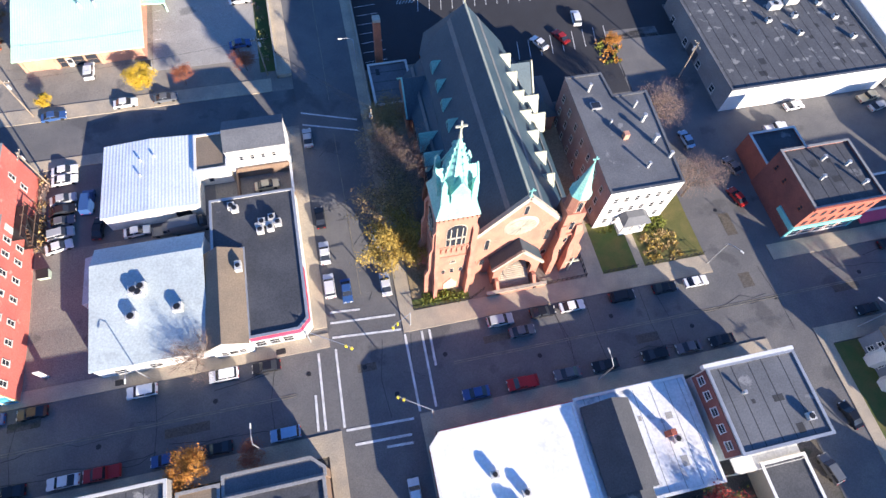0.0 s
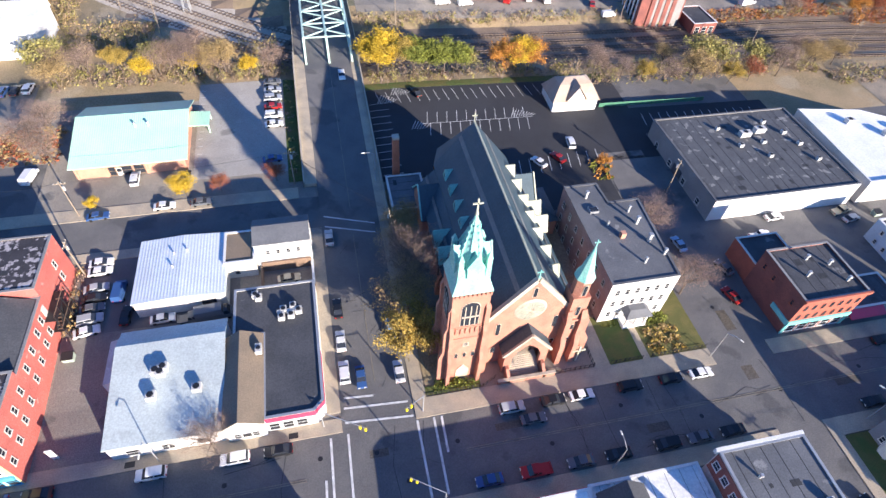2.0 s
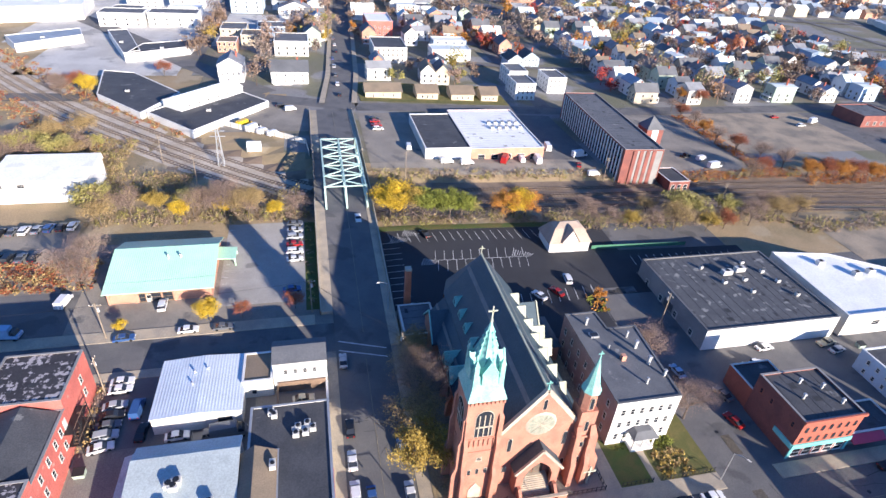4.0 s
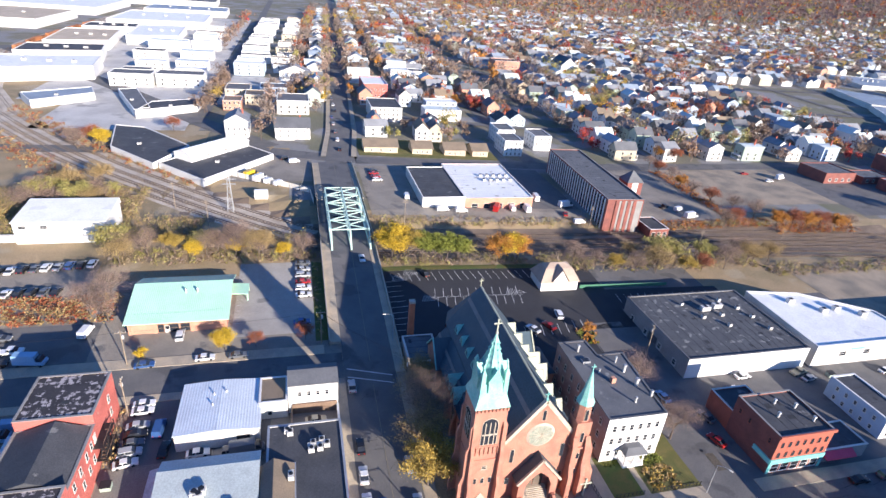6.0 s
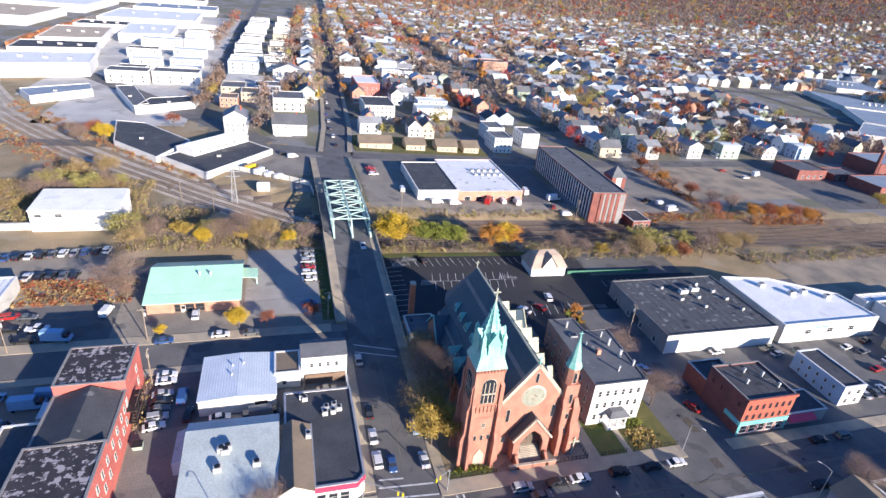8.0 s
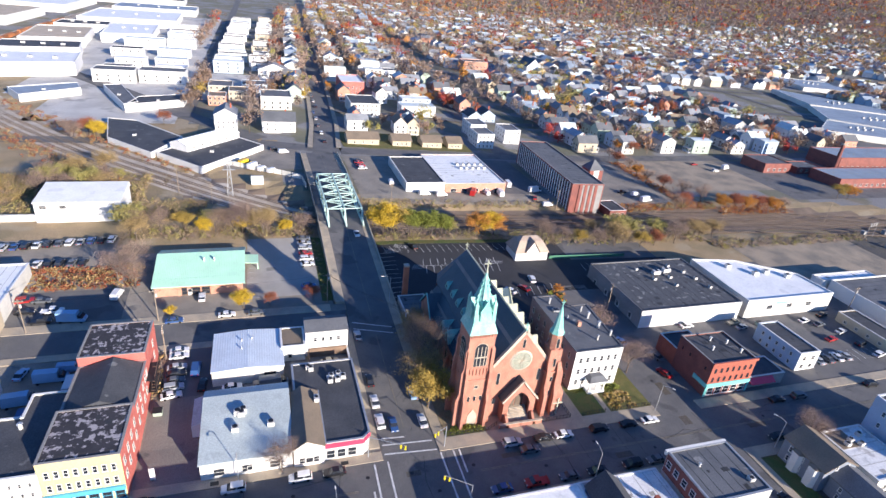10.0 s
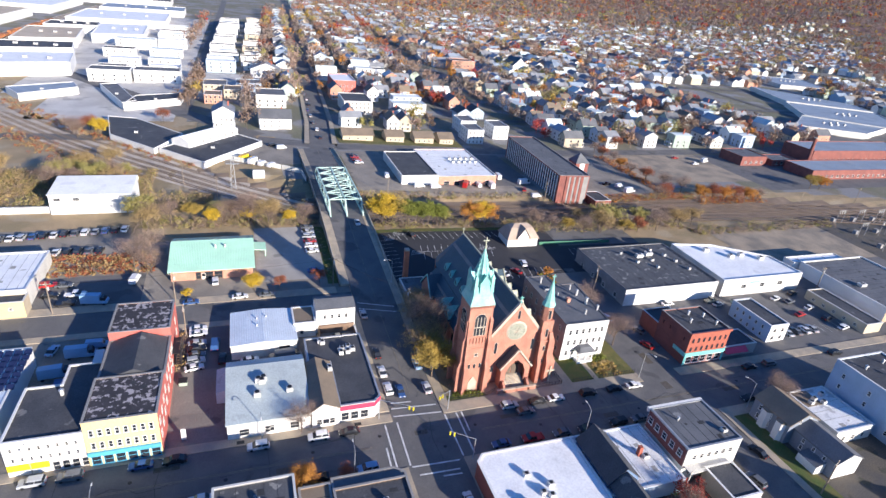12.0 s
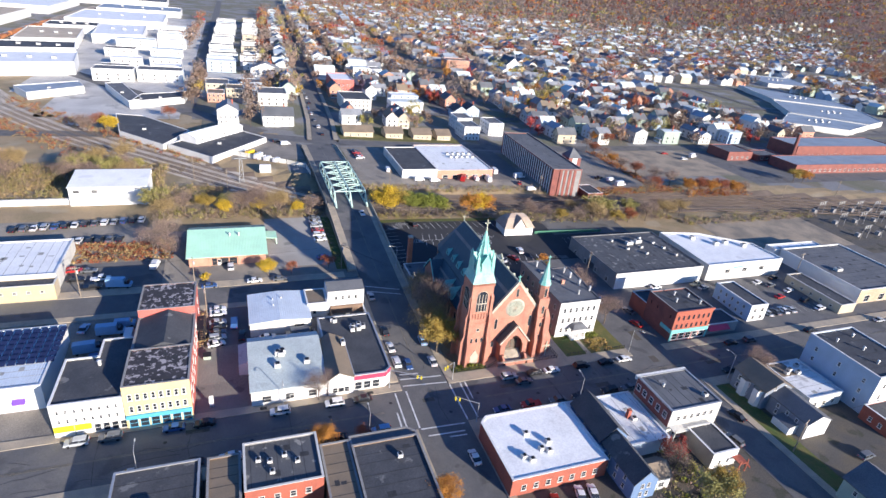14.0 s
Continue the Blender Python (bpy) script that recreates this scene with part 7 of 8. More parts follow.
for x, y, h, s, c in ((149.2, 29.8, 10, "sedan", "white"), (160.0, 32.0, 12, "sedan", "black"), (149.3, 19.0, 8, "sedan", "red"), (157.5, 22.2, 12, "sedan", "white"), (158.0, 15.2, 12, "suv", "black"), (158.5, 9.1, 10, "suv", "white"), (145.3, 10.7, 84, "sedan", "silver"), (141.8, 10.7, 84, "sedan", "white"), (137.6, 10.5, 84, "sedan", "grey"), (133.6, 10.4, 84, "sedan", "silver"), (153.0, 27.0, 10, "sedan", "grey"), (100.5, -50.3, 4, "suv", "grey"), (22.0, -42.0, 75, "sedan", "white"), (25.0, -42.4, 75, "sedan", "white"), (15.6, -42.6, 75, "sedan", "red")):
    car(x, y, h, s, c)
for x, y, h, s, c in ((-36.4, 184.4, 50, "truck", "yellow"), (-32.5, 179.5, 50, "truck", "white"), (-28.6, 176.6, 50, "van", "white"), (-24.4, 174.0, 50, "van", "white"), (-17.8, 204.0, 20, "van", "white"), (-22, 209, 20, "suv", "black"), (101.9, 150.9, 10, "truck", "white"), (101.4, 135.2, 5, "van", "white"), (97.5, 141.5, 70, "sedan", "red"), (159.5, 147.2, 20, "van", "white"), (160.5, 138.8, 12, "truck", "white"), (154, 151, 20, "pickup", "black"), (18.6, 190.8, 3, "sedan", "black"), (18.6, 187.2, 3, "sedan", "red"), (18.8, 182.6, 3, "sedan", "red"), (19, 178, 3, "suv", "white"), (29.1, 158, 86, "van", "white"), (42.0, 143.8, 5, "van", "white"), (50.0, 142.8, 5, "van", "white"), (66.6, 145.6, 60, "truck", "red"), (74.0, 146.5, 88, "van", "white"), (80.5, 145.5, 85, "truck", "white"), (90.0, 158.8, 84, "truck", "white"), (257.5, 189.5, 20, "truck", "white"), (246, 185, 0, "suv", "white"), (240, 198, 0, "sedan", "red")):
    car(x, y, h, s, c)
for i in range(9):
    car(5.5 + (3 if i > 4 else 0), 225 + 17 * i, 88, ("sedan", "suv")[i % 2], ("black", "white", "grey", "silver", "blue")[i % 5], z=gz(8, 225 + 17 * i) + 0.12)
car(-3.0, 132.0, 90, "sedan", "black", z=8.06)
car(3.4, 99.0, -90, "sedan", "white", z=street_z(99.0) + 0.06)


# ---- trees ----
def tree_meshes(seed, h, spread, leaves, size, twiggy, thin=False):
    rnd = random.Random(seed)
    trunk, crown = MB(), MB()
    trunk.beam((0, 0, -0.3), (0.1, 0.05, h * 0.42), h * 0.035, h * 0.022, 6)
    tips = []
    for i in range(8):
        a = 2 * math.pi * (i + rnd.random() * 0.7) / 8
        z0 = h * rnd.uniform(0.28, 0.5)
        p = Vector((0.05, 0.03, z0))
        q = Vector((math.cos(a) * spread * rnd.uniform(0.3, 0.55), math.sin(a) * spread * rnd.uniform(0.3, 0.55), h * rnd.uniform(0.55, 0.85)))
        trunk.beam(p, q, h * 0.018, h * 0.008, 4)
        for k in range(5):
            r = q + Vector((rnd.uniform(-1, 1), rnd.uniform(-1, 1), rnd.uniform(-0.2, 0.9))) * spread * 0.42
            trunk.beam(p.lerp(q, rnd.uniform(0.5, 1)), r, h * 0.008, h * 0.003, 3)
            tips.append(r)
            if twiggy:
                for j in range(5):
                    s = r + Vector((rnd.uniform(-1, 1), rnd.uniform(-1, 1), rnd.uniform(-0.3, 0.8))) * spread * 0.22
                    trunk.beam(p.lerp(r, rnd.uniform(0.6, 1)), s, h * 0.0045, h * 0.002, 3)
                    tips.append(s)
    for i in range(leaves):
        c = rnd.choice(tips) + Vector((rnd.gauss(0, 1), rnd.gauss(0, 1), rnd.gauss(0, 0.8))) * spread * 0.13
        if c.z < h * 0.18:
            continue
        u = Vector((rnd.gauss(0, 1), rnd.gauss(0, 1), rnd.gauss(0, 1))).normalized()
        v = u.orthogonal().normalized()
        w = u.cross(v)
        s = size * rnd.uniform(0.5, 1.2)
        if thin:
            crown.poly([c + v * s * 2.6, c + w * s * 0.2, c - v * s * 2.6, c - w * s * 0.2])
        else:
            crown.poly([c + v * s, c + w * s * 0.6, c - v * s, c - w * s * 0.6])
    return trunk, crown


TREES = {}
KINDS = dict(yellow=("yellow_leaf", "yellow autumn", 3900, 0.18), orange=("orange_leaf", "orange autumn", 3600, 0.18), tan=("tan_leaf", "thin tan autumn", 2200, 0.16), green=("green_leaf", "green-gold", 3000, 0.26), rust=("rust_leaf", "rust-brown autumn", 2000, 0.17), bare=("bare_leaf", "nearly bare brown", 2600, 0.1), gold=("gold_leaf", "pale gold autumn", 4200, 0.17), red=("red_leaf", "deep red autumn", 800, 0.32), olive=("olive_leaf", "olive autumn", 800, 0.34))


def tree(x, y, kind, h, variant=0, z=None):
    k = (kind, variant)
    zz = gz(x, y) if z is None else z
    rot = (x * 37 + y * 91) % 360
    if k not in TREES:
        key, word, n, s = KINDS[kind]
        t, c = tree_meshes(sum(map(ord, kind)) + variant * 17, 8.0, 4.9, int(n * 3.0), s * 0.85, kind in ("bare", "tan", "rust"), kind == "bare")
        o = thing("tree", f"{word} tree with spreading branches", "tree", pose(x, y, zz, 0, 0, rot), "street trees")
        part("trunk", t, "bark", o)
        part("crown", c, key, o)
        o.scale = (h / 8,) * 3
        TREES[k] = o
        return o
    o = copy_thing(TREES[k], pose(x, y, zz, 0, 0, rot))
    o.scale = (h / 8,) * 3
    return o


for i, (x, y, k, h) in enumerate(((7.6, 13.2, "gold", 10.5), (7.8, 22.4, "tan", 10.0), (10.4, 30.4, "bare", 12), (9.2, 38.0, "tan", 8.0), (10.6, 26.5, "bare", 12), (11.4, 42.3, "tan", 7.0), (10.2, 34.5, "bare", 8.0), (11.2, 17.5, "bare", 8.0),
                                  (66.6, 34.0, "bare", 9.5), (67.4, 16.4, "bare", 9.5), (-27.8, 0.6, "bare", 7.5), (-29.4, -16.2, "orange", 6.0), (-20.2, -16.4, "rust", 4.2), (-35.9, 61.2, "yellow", 5.5), (-28.4, 61.5, "rust", 4.0), (-15.7, 63.0, "rust", 4.5), (-55.3, 60.0, "yellow", 3.0), (98.0, -16.8, "bare", 8.5), (48.6, -38.4, "red", 6.0), (47.4, -41.5, "bare", 6.5), (53.3, -49.6, "gold", 6.5), (48.5, -52, "olive", 7.5), (-7.7, -36.2, "orange", 6.0), (-71.8, 79.6, "bare", 9.5), (-68.0, 86.2, "bare", 9.0), (-66.5, 76, "bare", 8.0))):
    tree(x, y, k, h, i % 2)
for i, (x, y, k, h) in enumerate(((14.2, 103.4, "yellow", 11.5), (18.6, 104.0, "gold", 10.5), (24.5, 102.0, "green", 9.5), (29.0, 102.5, "green", 9.5), (33.6, 102.0, "green", 9.0), (37.6, 103.0, "green", 8.5), (41.0, 104.0, "olive", 6.5), (51.6, 100.8, "orange", 9.5), (55.8, 101.6, "yellow", 9.5), (59.8, 102.1, "orange", 8.5), (94.8, 92.8, "gold", 5.5), (101.9, 90.6, "bare", 7.0), (110.9, 91.8, "bare", 7.5), (122.0, 88.9, "gold", 6.0), (87.7, 94.8, "bare", 6.5), (130, 90, "rust", 6.5), (82, 97, "bare", 5.5), (116, 93, "bare", 6.5),
                                  (-56.2, 111.6, "gold", 6.5), (-49.6, 108.0, "yellow", 6.0), (-42.5, 111.2, "bare", 7.5), (-36.0, 109.1, "yellow", 6.0), (-29.6, 106.9, "bare", 7.0), (-21.5, 106.1, "yellow", 5.0), (-15.6, 108.6, "bare", 7.0), (-63.8, 110.4, "bare", 8.0), (-74, 113, "bare", 7.5), (-107.0, 226.5, "yellow", 8.5), (-112, 232, "rust", 8), (199.6, 225, "orange", 8), (206, 219, "rust", 8), (66.0, 57.0, "orange", 3.4))):
    tree(x, y, k, h, i % 2)


for i, (x, y, k, h) in enumerate(((183, 210, "bare", 7), (181, 198, "rust", 7.5), (182, 187, "bare", 8), (180, 176, "orange", 7), (179, 165, "bare", 8), (182, 154, "rust", 8), (187, 144, "bare", 8.5), (193, 136, "bare", 9), (199, 128, "orange", 8), (206, 126, "rust", 8.5), (213, 125, "orange", 8), (221, 125, "rust", 8), (229, 124, "orange", 7.5), (237, 124, "bare", 7), (172, 130, "bare", 8), (178, 131, "rust", 8), (-80, 256, "rust", 7), (-116, 222, "bare", 8), (-120, 230, "bare", 8.5), (292, 136, "gold", 8), (299, 135, "orange", 8))):
    tree(x, y, k, h, i % 2)
rb = random.Random(77)
for i in range(58):
    if i < 34:
        x, y = rb.uniform(-185, -84), rb.uniform(112, 176)
        y = rb.uniform(126, 172)
        if y < 145 and x > -112:
            y = rb.uniform(146, 166)
    elif i < 46:
        x, y = rb.uniform(-76, -14), rb.uniform(105, 115)
    else:
        x, y = rb.uniform(70, 175), rb.uniform(88, 101)
    tree(x, y, rb.choice(("olive", "bare", "bare", "tan", "bare")), rb.uniform(6, 9.5), i % 2)


def brush(name, label, boxes, keys, seed, density, hmax):
    """Scrub of twigs and leaf clumps over stretches of ground."""
    rnd = random.Random(seed)
    for key in keys:
        mb = MB()
        for x0, y0, x1, y1 in boxes:
            n = int(abs((x1 - x0) * (y1 - y0)) * density / len(keys))
            for i in range(n):
                bx, by = rnd.uniform(x0, x1), rnd.uniform(y0, y1)
                if -11 < bx < 11:
                    continue
                bz, bh = gz(bx, by), rnd.uniform(0.4, 1) * hmax * (0.55 + 0.45 * math.sin(bx * 0.23 + seed) * math.cos(by * 0.31))
                for k in range(16):
                    c = Vector((bx + rnd.gauss(0, 0.45) * bh ** 0.5, by + rnd.gauss(0, 0.45) * bh ** 0.5, bz + abs(rnd.gauss(0.45, 0.3)) * bh))
                    u = Vector((rnd.gauss(0, 1), rnd.gauss(0, 1), rnd.gauss(0, 1.4))).normalized()
                    v = u.orthogonal().normalized()
                    s = rnd.uniform(0.14, 0.34)
                    w = u.cross(v)
                    if key in ("bare_leaf", "grey_leaf", "scrub_leaf") and k % 4:
                        v, s = (v + Vector((0, 0, 0.9))).normalized(), s * 0.8
                        mb.poly([c + v * s * 2.4, c + w * s * 0.22, c - v * s * 2.4, c - w * s * 0.22])
                    else:
                        mb.poly([c + v * s, c + w * s * 0.7, c - v * s, c - w * s * 0.7])
                mb.beam((bx, by, bz - 0.1), (bx + rnd.gauss(0, 0.3), by + rnd.gauss(0, 0.3), bz + bh * 0.9), 0.06, 0.02, 3)
        tagged(part(name, mb, key), label, "scrub", kind="stuff")


brush("scrub", "brown and olive scrub on the railway bank", ((-76, 104, -11, 116), (11, 97.5, 64, 106), (66, 92, 160, 106), (160, 84, 250, 92), (12, 133, 108, 138), (108, 129, 200, 134)), ("bare_leaf", "grey_leaf", "olive_leaf", "scrub_leaf"), 3, 0.75, 4.2)
brush("scrub", "olive woodland scrub beside the tracks", ((-180, 141, -74, 170), (-240, 125, -107, 160), (-76, 122, -50, 140), (-72, 120, -14, 127)), ("olive_leaf", "scrub_leaf", "bare_leaf", "tan_leaf"), 5, 0.75, 5.5)
brush("scrub", "russet overgrown lot beside the yard", ((-98, 76.5, -66, 89),), ("rust_leaf", "tan_leaf"), 8, 1.3, 2.0)
brush("hedge_shrubs", "dark green shrubs by the rectory and church", ((47.5, 11.2, 52.0, 13.0), (57.0, 10.5, 61.5, 13.0), (11.0, 3.6, 18.6, 5.6)), ("green_leaf",), 9, 2.4, 1.5)
brush("yard_shrubs", "yellow autumn shrubs on the lawn", ((55.0, 3.4, 62.0, 9.5),), ("gold_leaf", "tan_leaf"), 10, 1.2, 1.4)
brush("island_shrubs", "mixed orange and green shrubs on a lot island", ((63.0, 52.5, 68.5, 59),), ("orange_leaf", "green_leaf"), 11, 1.2, 1.6)
brush("scrub", "brown undergrowth beside the church", ((8.8, 6, 13.0, 46),), ("bare_leaf", "tan_leaf"), 12, 0.5, 1.0)
brush("scrub", "russet scrub by the gravel lot", ((196, 121, 244, 130), (179, 136, 186, 205), (130, 129, 200, 136)), ("rust_leaf", "orange_leaf", "bare_leaf"), 13, 0.8, 3.6)
brush("scrub", "dark back-yard shrubs", ((39, -56, 54, -38), (44, -38, 50, -35.8)), ("green_leaf", "olive_leaf", "bare_leaf"), 14, 0.5, 2.6)
brush("scrub", "weeds on the bank beside the lot", ((-12.6, 64, -10, 102),), ("olive_leaf", "bare_leaf"), 15, 0.6, 1.2)

brush("scrub", "brown scrub between the tracks and the works", tuple((x - 7, rail_mid(x) + 15, x + 3, rail_mid(x) + 27) for x in range(-165, -48, 9)) + tuple((x - 6, rail_mid(x) - 30, x + 3, rail_mid(x) - 14) for x in range(-160, -84, 9)), ("scrub_leaf", "tan_leaf", "rust_leaf"), 21, 0.45, 2.6)
brush("wall_vines", "bare brown vines against the red brick wall", ((-56.2, 27, -54.8, 42.5),), ("tan_leaf", "bare_leaf"), 16, 2.2, 3.4)

# ---- poles and lamps ----
def street_lamp(x, y, r, z=None):
    o = thing("street_lamp", "grey metal street lamp with curved arm", "street lamp", pose(x, y, (gz(x, y) if z is None else z) + 0.15, 0, 0, r), "street lamps")
    part("pole", MB().frustum(0, 0, 0, 8.2, 0.11, 0.07, 8), "metal", o)
    part("arm", MB().beam((0, 0, 8.1), (1.3, 0, 8.7), 0.09).beam((1.3, 0, 8.7), (2.4, 0, 8.75), 0.08), "metal", o)
    part("lamp_head", MB().hull([(2.2, -0.14, 8.68), (3.0, -0.1, 8.68), (3.0, 0.1, 8.68), (2.2, 0.14, 8.68)], [(2.25, -0.1, 8.84), (2.9, -0.06, 8.82), (2.9, 0.06, 8.82), (2.25, 0.1, 8.84)]), "lamp", o)


def utility_pole(x, y, r, h=10.4):
    o = thing("utility_pole", "weathered wooden utility pole with crossarm", "utility pole", pose(x, y, gz(x, y), 0, 0, r), "utility poles")
    part("pole", MB().frustum(0, 0, -0.3, h, 0.17, 0.12, 8), "wood", o)
    part("crossarm", MB().box(-1.3, -0.07, h - 0.9, 1.3, 0.07, h - 0.72), "wood", o)
    for k in (-1.1, -0.4, 0.4, 1.1):
        part("insulator", MB().frustum(k, 0, h - 0.72, h - 0.5, 0.06, 0.05, 6), "lamp", o)
    part("transformer", MB().frustum(0.32, 0.1, h - 2.6, h - 1.6, 0.26, 0.26, 8), "unit", o)


def wire(ps, sag=0.7):
    for p, q in zip(ps, ps[1:]):
        mb = MB()
        p, q = Vector(p), Vector(q)
        for i in range(8):
            a, b = i / 8, (i + 1) / 8
            u, v = p.lerp(q, a), p.lerp(q, b)
            u.z -= sag * 4 * a * (1 - a)
            v.z -= sag * 4 * b * (1 - b)
            mb.beam(u, v, 0.035, 0.035, 3)
        tagged(part("overhead_wire", mb, "black"), "thin black overhead wire between poles", "wire")


for x, y, r in ((-18.6, -15.6, 90), (37.8, -15.7, 90), (-36.4, 0.0, -90), (72.0 - 5.8, 1.2, -60), (88.6, -16.4, 120), (-66, -15.6, 90), (-80, 0.6, -90), (7.4, 59.0, 180)):
    street_lamp(x, y, r, street_z(59) if y == 59.0 else None)
poles = [(-58.3, 58.2, 0), (-11.6, 61.2, 0), (-89.3, 57.2, 0), (-54.4, 41.4, 90), (87.5 - 8.4, 46.0, 90), (181.0 - 7, 33, 0), (83.0, -44.0, 20), (8.0, 40.0, 90), (-58, 1.0, 0)]
for x, y, r in poles:
    utility_pole(x, y, r)
for dx in (-1.1, 0.4, 1.1):
    wire([(-89.3, 57.2 + dx * 0.1, gz(-89, 57) + 9.8 + dx * 0.02), (-58.3, 58.2, gz(-58, 58) + 9.8), (-11.6, 61.2, gz(-11.6, 61) + 9.8), (8.0, 40.0 + dx, gz(8, 40) + 9.8)])
wire([(83.0, -44.0, 10), (140, -40, 10)])
# railway signal masts and lineside poles
for x, y in ((-62, 150), (-48, 132), (140, 106), (178, 104), (24, 134), (104, 131), (250, 108), (300, 112), (60, 107)):
    o = thing("lineside_pole", "slim lineside pole with short arms", "pole", pose(x, y, gz(x, y)), "lineside poles")
    part("pole", MB().frustum(0, 0, -0.3, 11, 0.16, 0.1, 6), "wood", o)
    part("arm", MB().box(-1.0, -0.06, 9.4, 1.0, 0.06, 9.55).box(-0.8, -0.06, 10.2, 0.8, 0.06, 10.35), "wood", o)
# traffic signals at the crossing
for x, y, r, L in ((-9.6, 0.9, -32, 8.5), (8.3, -15.9, 148, 6.0), (7.9, 0.5, -150, 4.0)):
    o = thing("traffic_signal", "grey mast-arm traffic signal with yellow heads", "traffic signal", pose(x, y, 0.2, 0, 0, r), "traffic signals")
    part("pole", MB().frustum(0, 0, 0, 6.0, 0.13, 0.1, 8), "metal", o)
    part("mast_arm", MB().beam((0, 0, 5.8), (L, 0, 6.3), 0.13, 0.08), "metal", o)
    for k in (L - 0.2, L - 1.2):
        part("signal_head", MB().box(k - 0.16, -0.16, 5.2, k + 0.16, 0.16, 6.2), "signyellow", o)
# lot-side white board and bins
o = thing("sign_board", "tall blank white board standing in a lot", "sign", pose(-52.6, 3.6, 0.1))
part("board", MB().box(-0.5, -0.08, 0.4, 0.5, 0.08, 3.4), "white", o)
part("foot", MB().box(-0.4, -0.2, 0, -0.25, 0.2, 0.45).box(0.25, -0.2, 0, 0.4, 0.2, 0.45), "metal", o)
for x, y, k in ((-54.0, 22.3, "greenwall"), (-36.0, 91.0 - 24, "greywall"), (129.5, 30.5, "greenwall")):
    o = thing("dumpster", "steel refuse container with sloping lid", "dumpster", pose(x, y, gz(x, y) + 0.05))
    part("bin", MB().hull([(-0.9, -0.7, 0.1), (0.9, -0.7, 0.1), (0.9, 0.7, 0.1), (-0.9, 0.7, 0.1)], [(-1.0, -0.85, 1.2), (1.0, -0.85, 1.2), (1.0, 0.75, 1.5), (-1.0, 0.75, 1.5)]), k, o)
    part("lid", MB().hull([(-1.02, -0.9, 1.2), (1.02, -0.9, 1.2), (1.02, 0.8, 1.5), (-1.02, 0.8, 1.5)], [(-1.02, -0.9, 1.27), (1.02, -0.9, 1.27), (1.02, 0.8, 1.57), (-1.02, 0.8, 1.57)]), "black", o)
# electricity yard by the eastern tracks
for i in range(6):
    for j in range(3):
        x, y = 250 + 15 * i + 3 * j, 58 + 15 * j
        o = thing("switchyard_bay", "grey steel gantry with insulators in an electricity yard", "gantry", pose(x, y, gz(x, y), 0, 0, 8), "switchyard bays")
        for k in (-3, 3):
            part("post", MB().frustum(k, 0, -0.3, 7.5, 0.16, 0.1, 6), "greywall", o)
        part("beam", MB().box(-3.4, -0.1, 7.3, 3.4, 0.1, 7.5), "greywall", o)
        for k in (-2, 0, 2):
            part("insulator", MB().frustum(k, 0, 5.6, 7.2, 0.16, 0.16, 6), "lamp", o)
        part("transformer_tank", MB().box(-1.0, 2.0, -0.2, 1.0, 3.8, 2.0), "greywall", o)
# green fence along the lot
o = thing("wire_fence", "green mesh fence between the lot and the railway", "fence", pose(0, 0, 0))
for i in range(10):
    x = 75 + 3.4 * i
    part("post", MB().box(x - 0.05, 81.2, gz(x, 81) - 0.2, x + 0.05, 81.3, gz(x, 81) + 1.5), "fence_green", o)
    part("panel", MB().box(x + 0.05, 81.23, gz(x, 81) + 0.1, x + 3.35, 81.27, gz(x, 81) + 1.35), "fence_green", o)


# ---- the suburb ----
H_WALLS = ("white", "white", "offwhite", "white", "bluewall", "tanwall", "white", "greenwall", "offwhite", "pinkbrick")
H_ROOFS = ("mid_roof", "light_shingle", "blue_grey_roof", "brown_roof", "light_shingle", "pale_roof")
HOUSE = {}


def house(x, y, r, v):
    """A wooden house, its front to local south; windows on the two sides that show."""
    turn = 0 if abs(r) < 45 else (1 if r > 0 else -1)
    wall, roof = H_WALLS[v % 10], H_ROOFS[(v * 3 + v // 5) % 6]
    low = v % 7 == 0
    if (v, turn) not in HOUSE:
        w, d, e = 8.0 + v % 3, 11.0 + v % 4, 9.0 if low else 6.6 + (v % 3) * 0.9
        o = gable_building("house", f"{WALL_WORD[wall]} wooden house with {'flat pale roof' if low else 'gabled roof'}", -w / 2, -d / 2, w / 2, d / 2, e, e + (0.5 if low else 2.8 + (v % 2)), "y" if v % 4 else "x", wall, "pale_roof" if low else roof, 0.5, 0.45, category="house", zb=0)
        o["group"] = "suburban houses"
        for z in (0.9, 3.6):
            for u in (w * 0.28, w * 0.72):
                part("window", plain_window(), "", o, m=pose(u, d, z, 0, 0, 180) if turn > 0 else pose(u, 0, z))
            for u in (d * 0.25, d * 0.65):
                part("window", plain_window(), "", o, m=pose(w, u, z, 0, 0, 90) if turn < 0 else pose(0, u, z, 0, 0, -90))
        part("chimney", MB().box(w * 0.6, d * 0.6, e, w * 0.6 + 0.7, d * 0.6 + 0.7, e + 4.4), "redbrick", o)
        if v % 2:
            part("porch", MB().box(0.8, -2.0, -0.6, w - 0.8, 0, 0.4).box(0.8, -2.0, 2.7, w - 0.8, 0, 2.95).box(0.9, -1.9, 0.4, 1.1, -1.7, 2.7).box(w - 1.1, -1.9, 0.4, w - 0.9, -1.7, 2.7), "white", o)
        HOUSE[(v, turn)] = (o, w, d)
        o.matrix_basis = pose(x, y, gz(x, y), 0, 0, r) @ pose(-w / 2, -d / 2, 0)
        return
    o, w, d = HOUSE[(v, turn)]
    copy_thing(o, pose(x, y, gz(x, y), 0, 0, r) @ pose(-w / 2, -d / 2, 0))


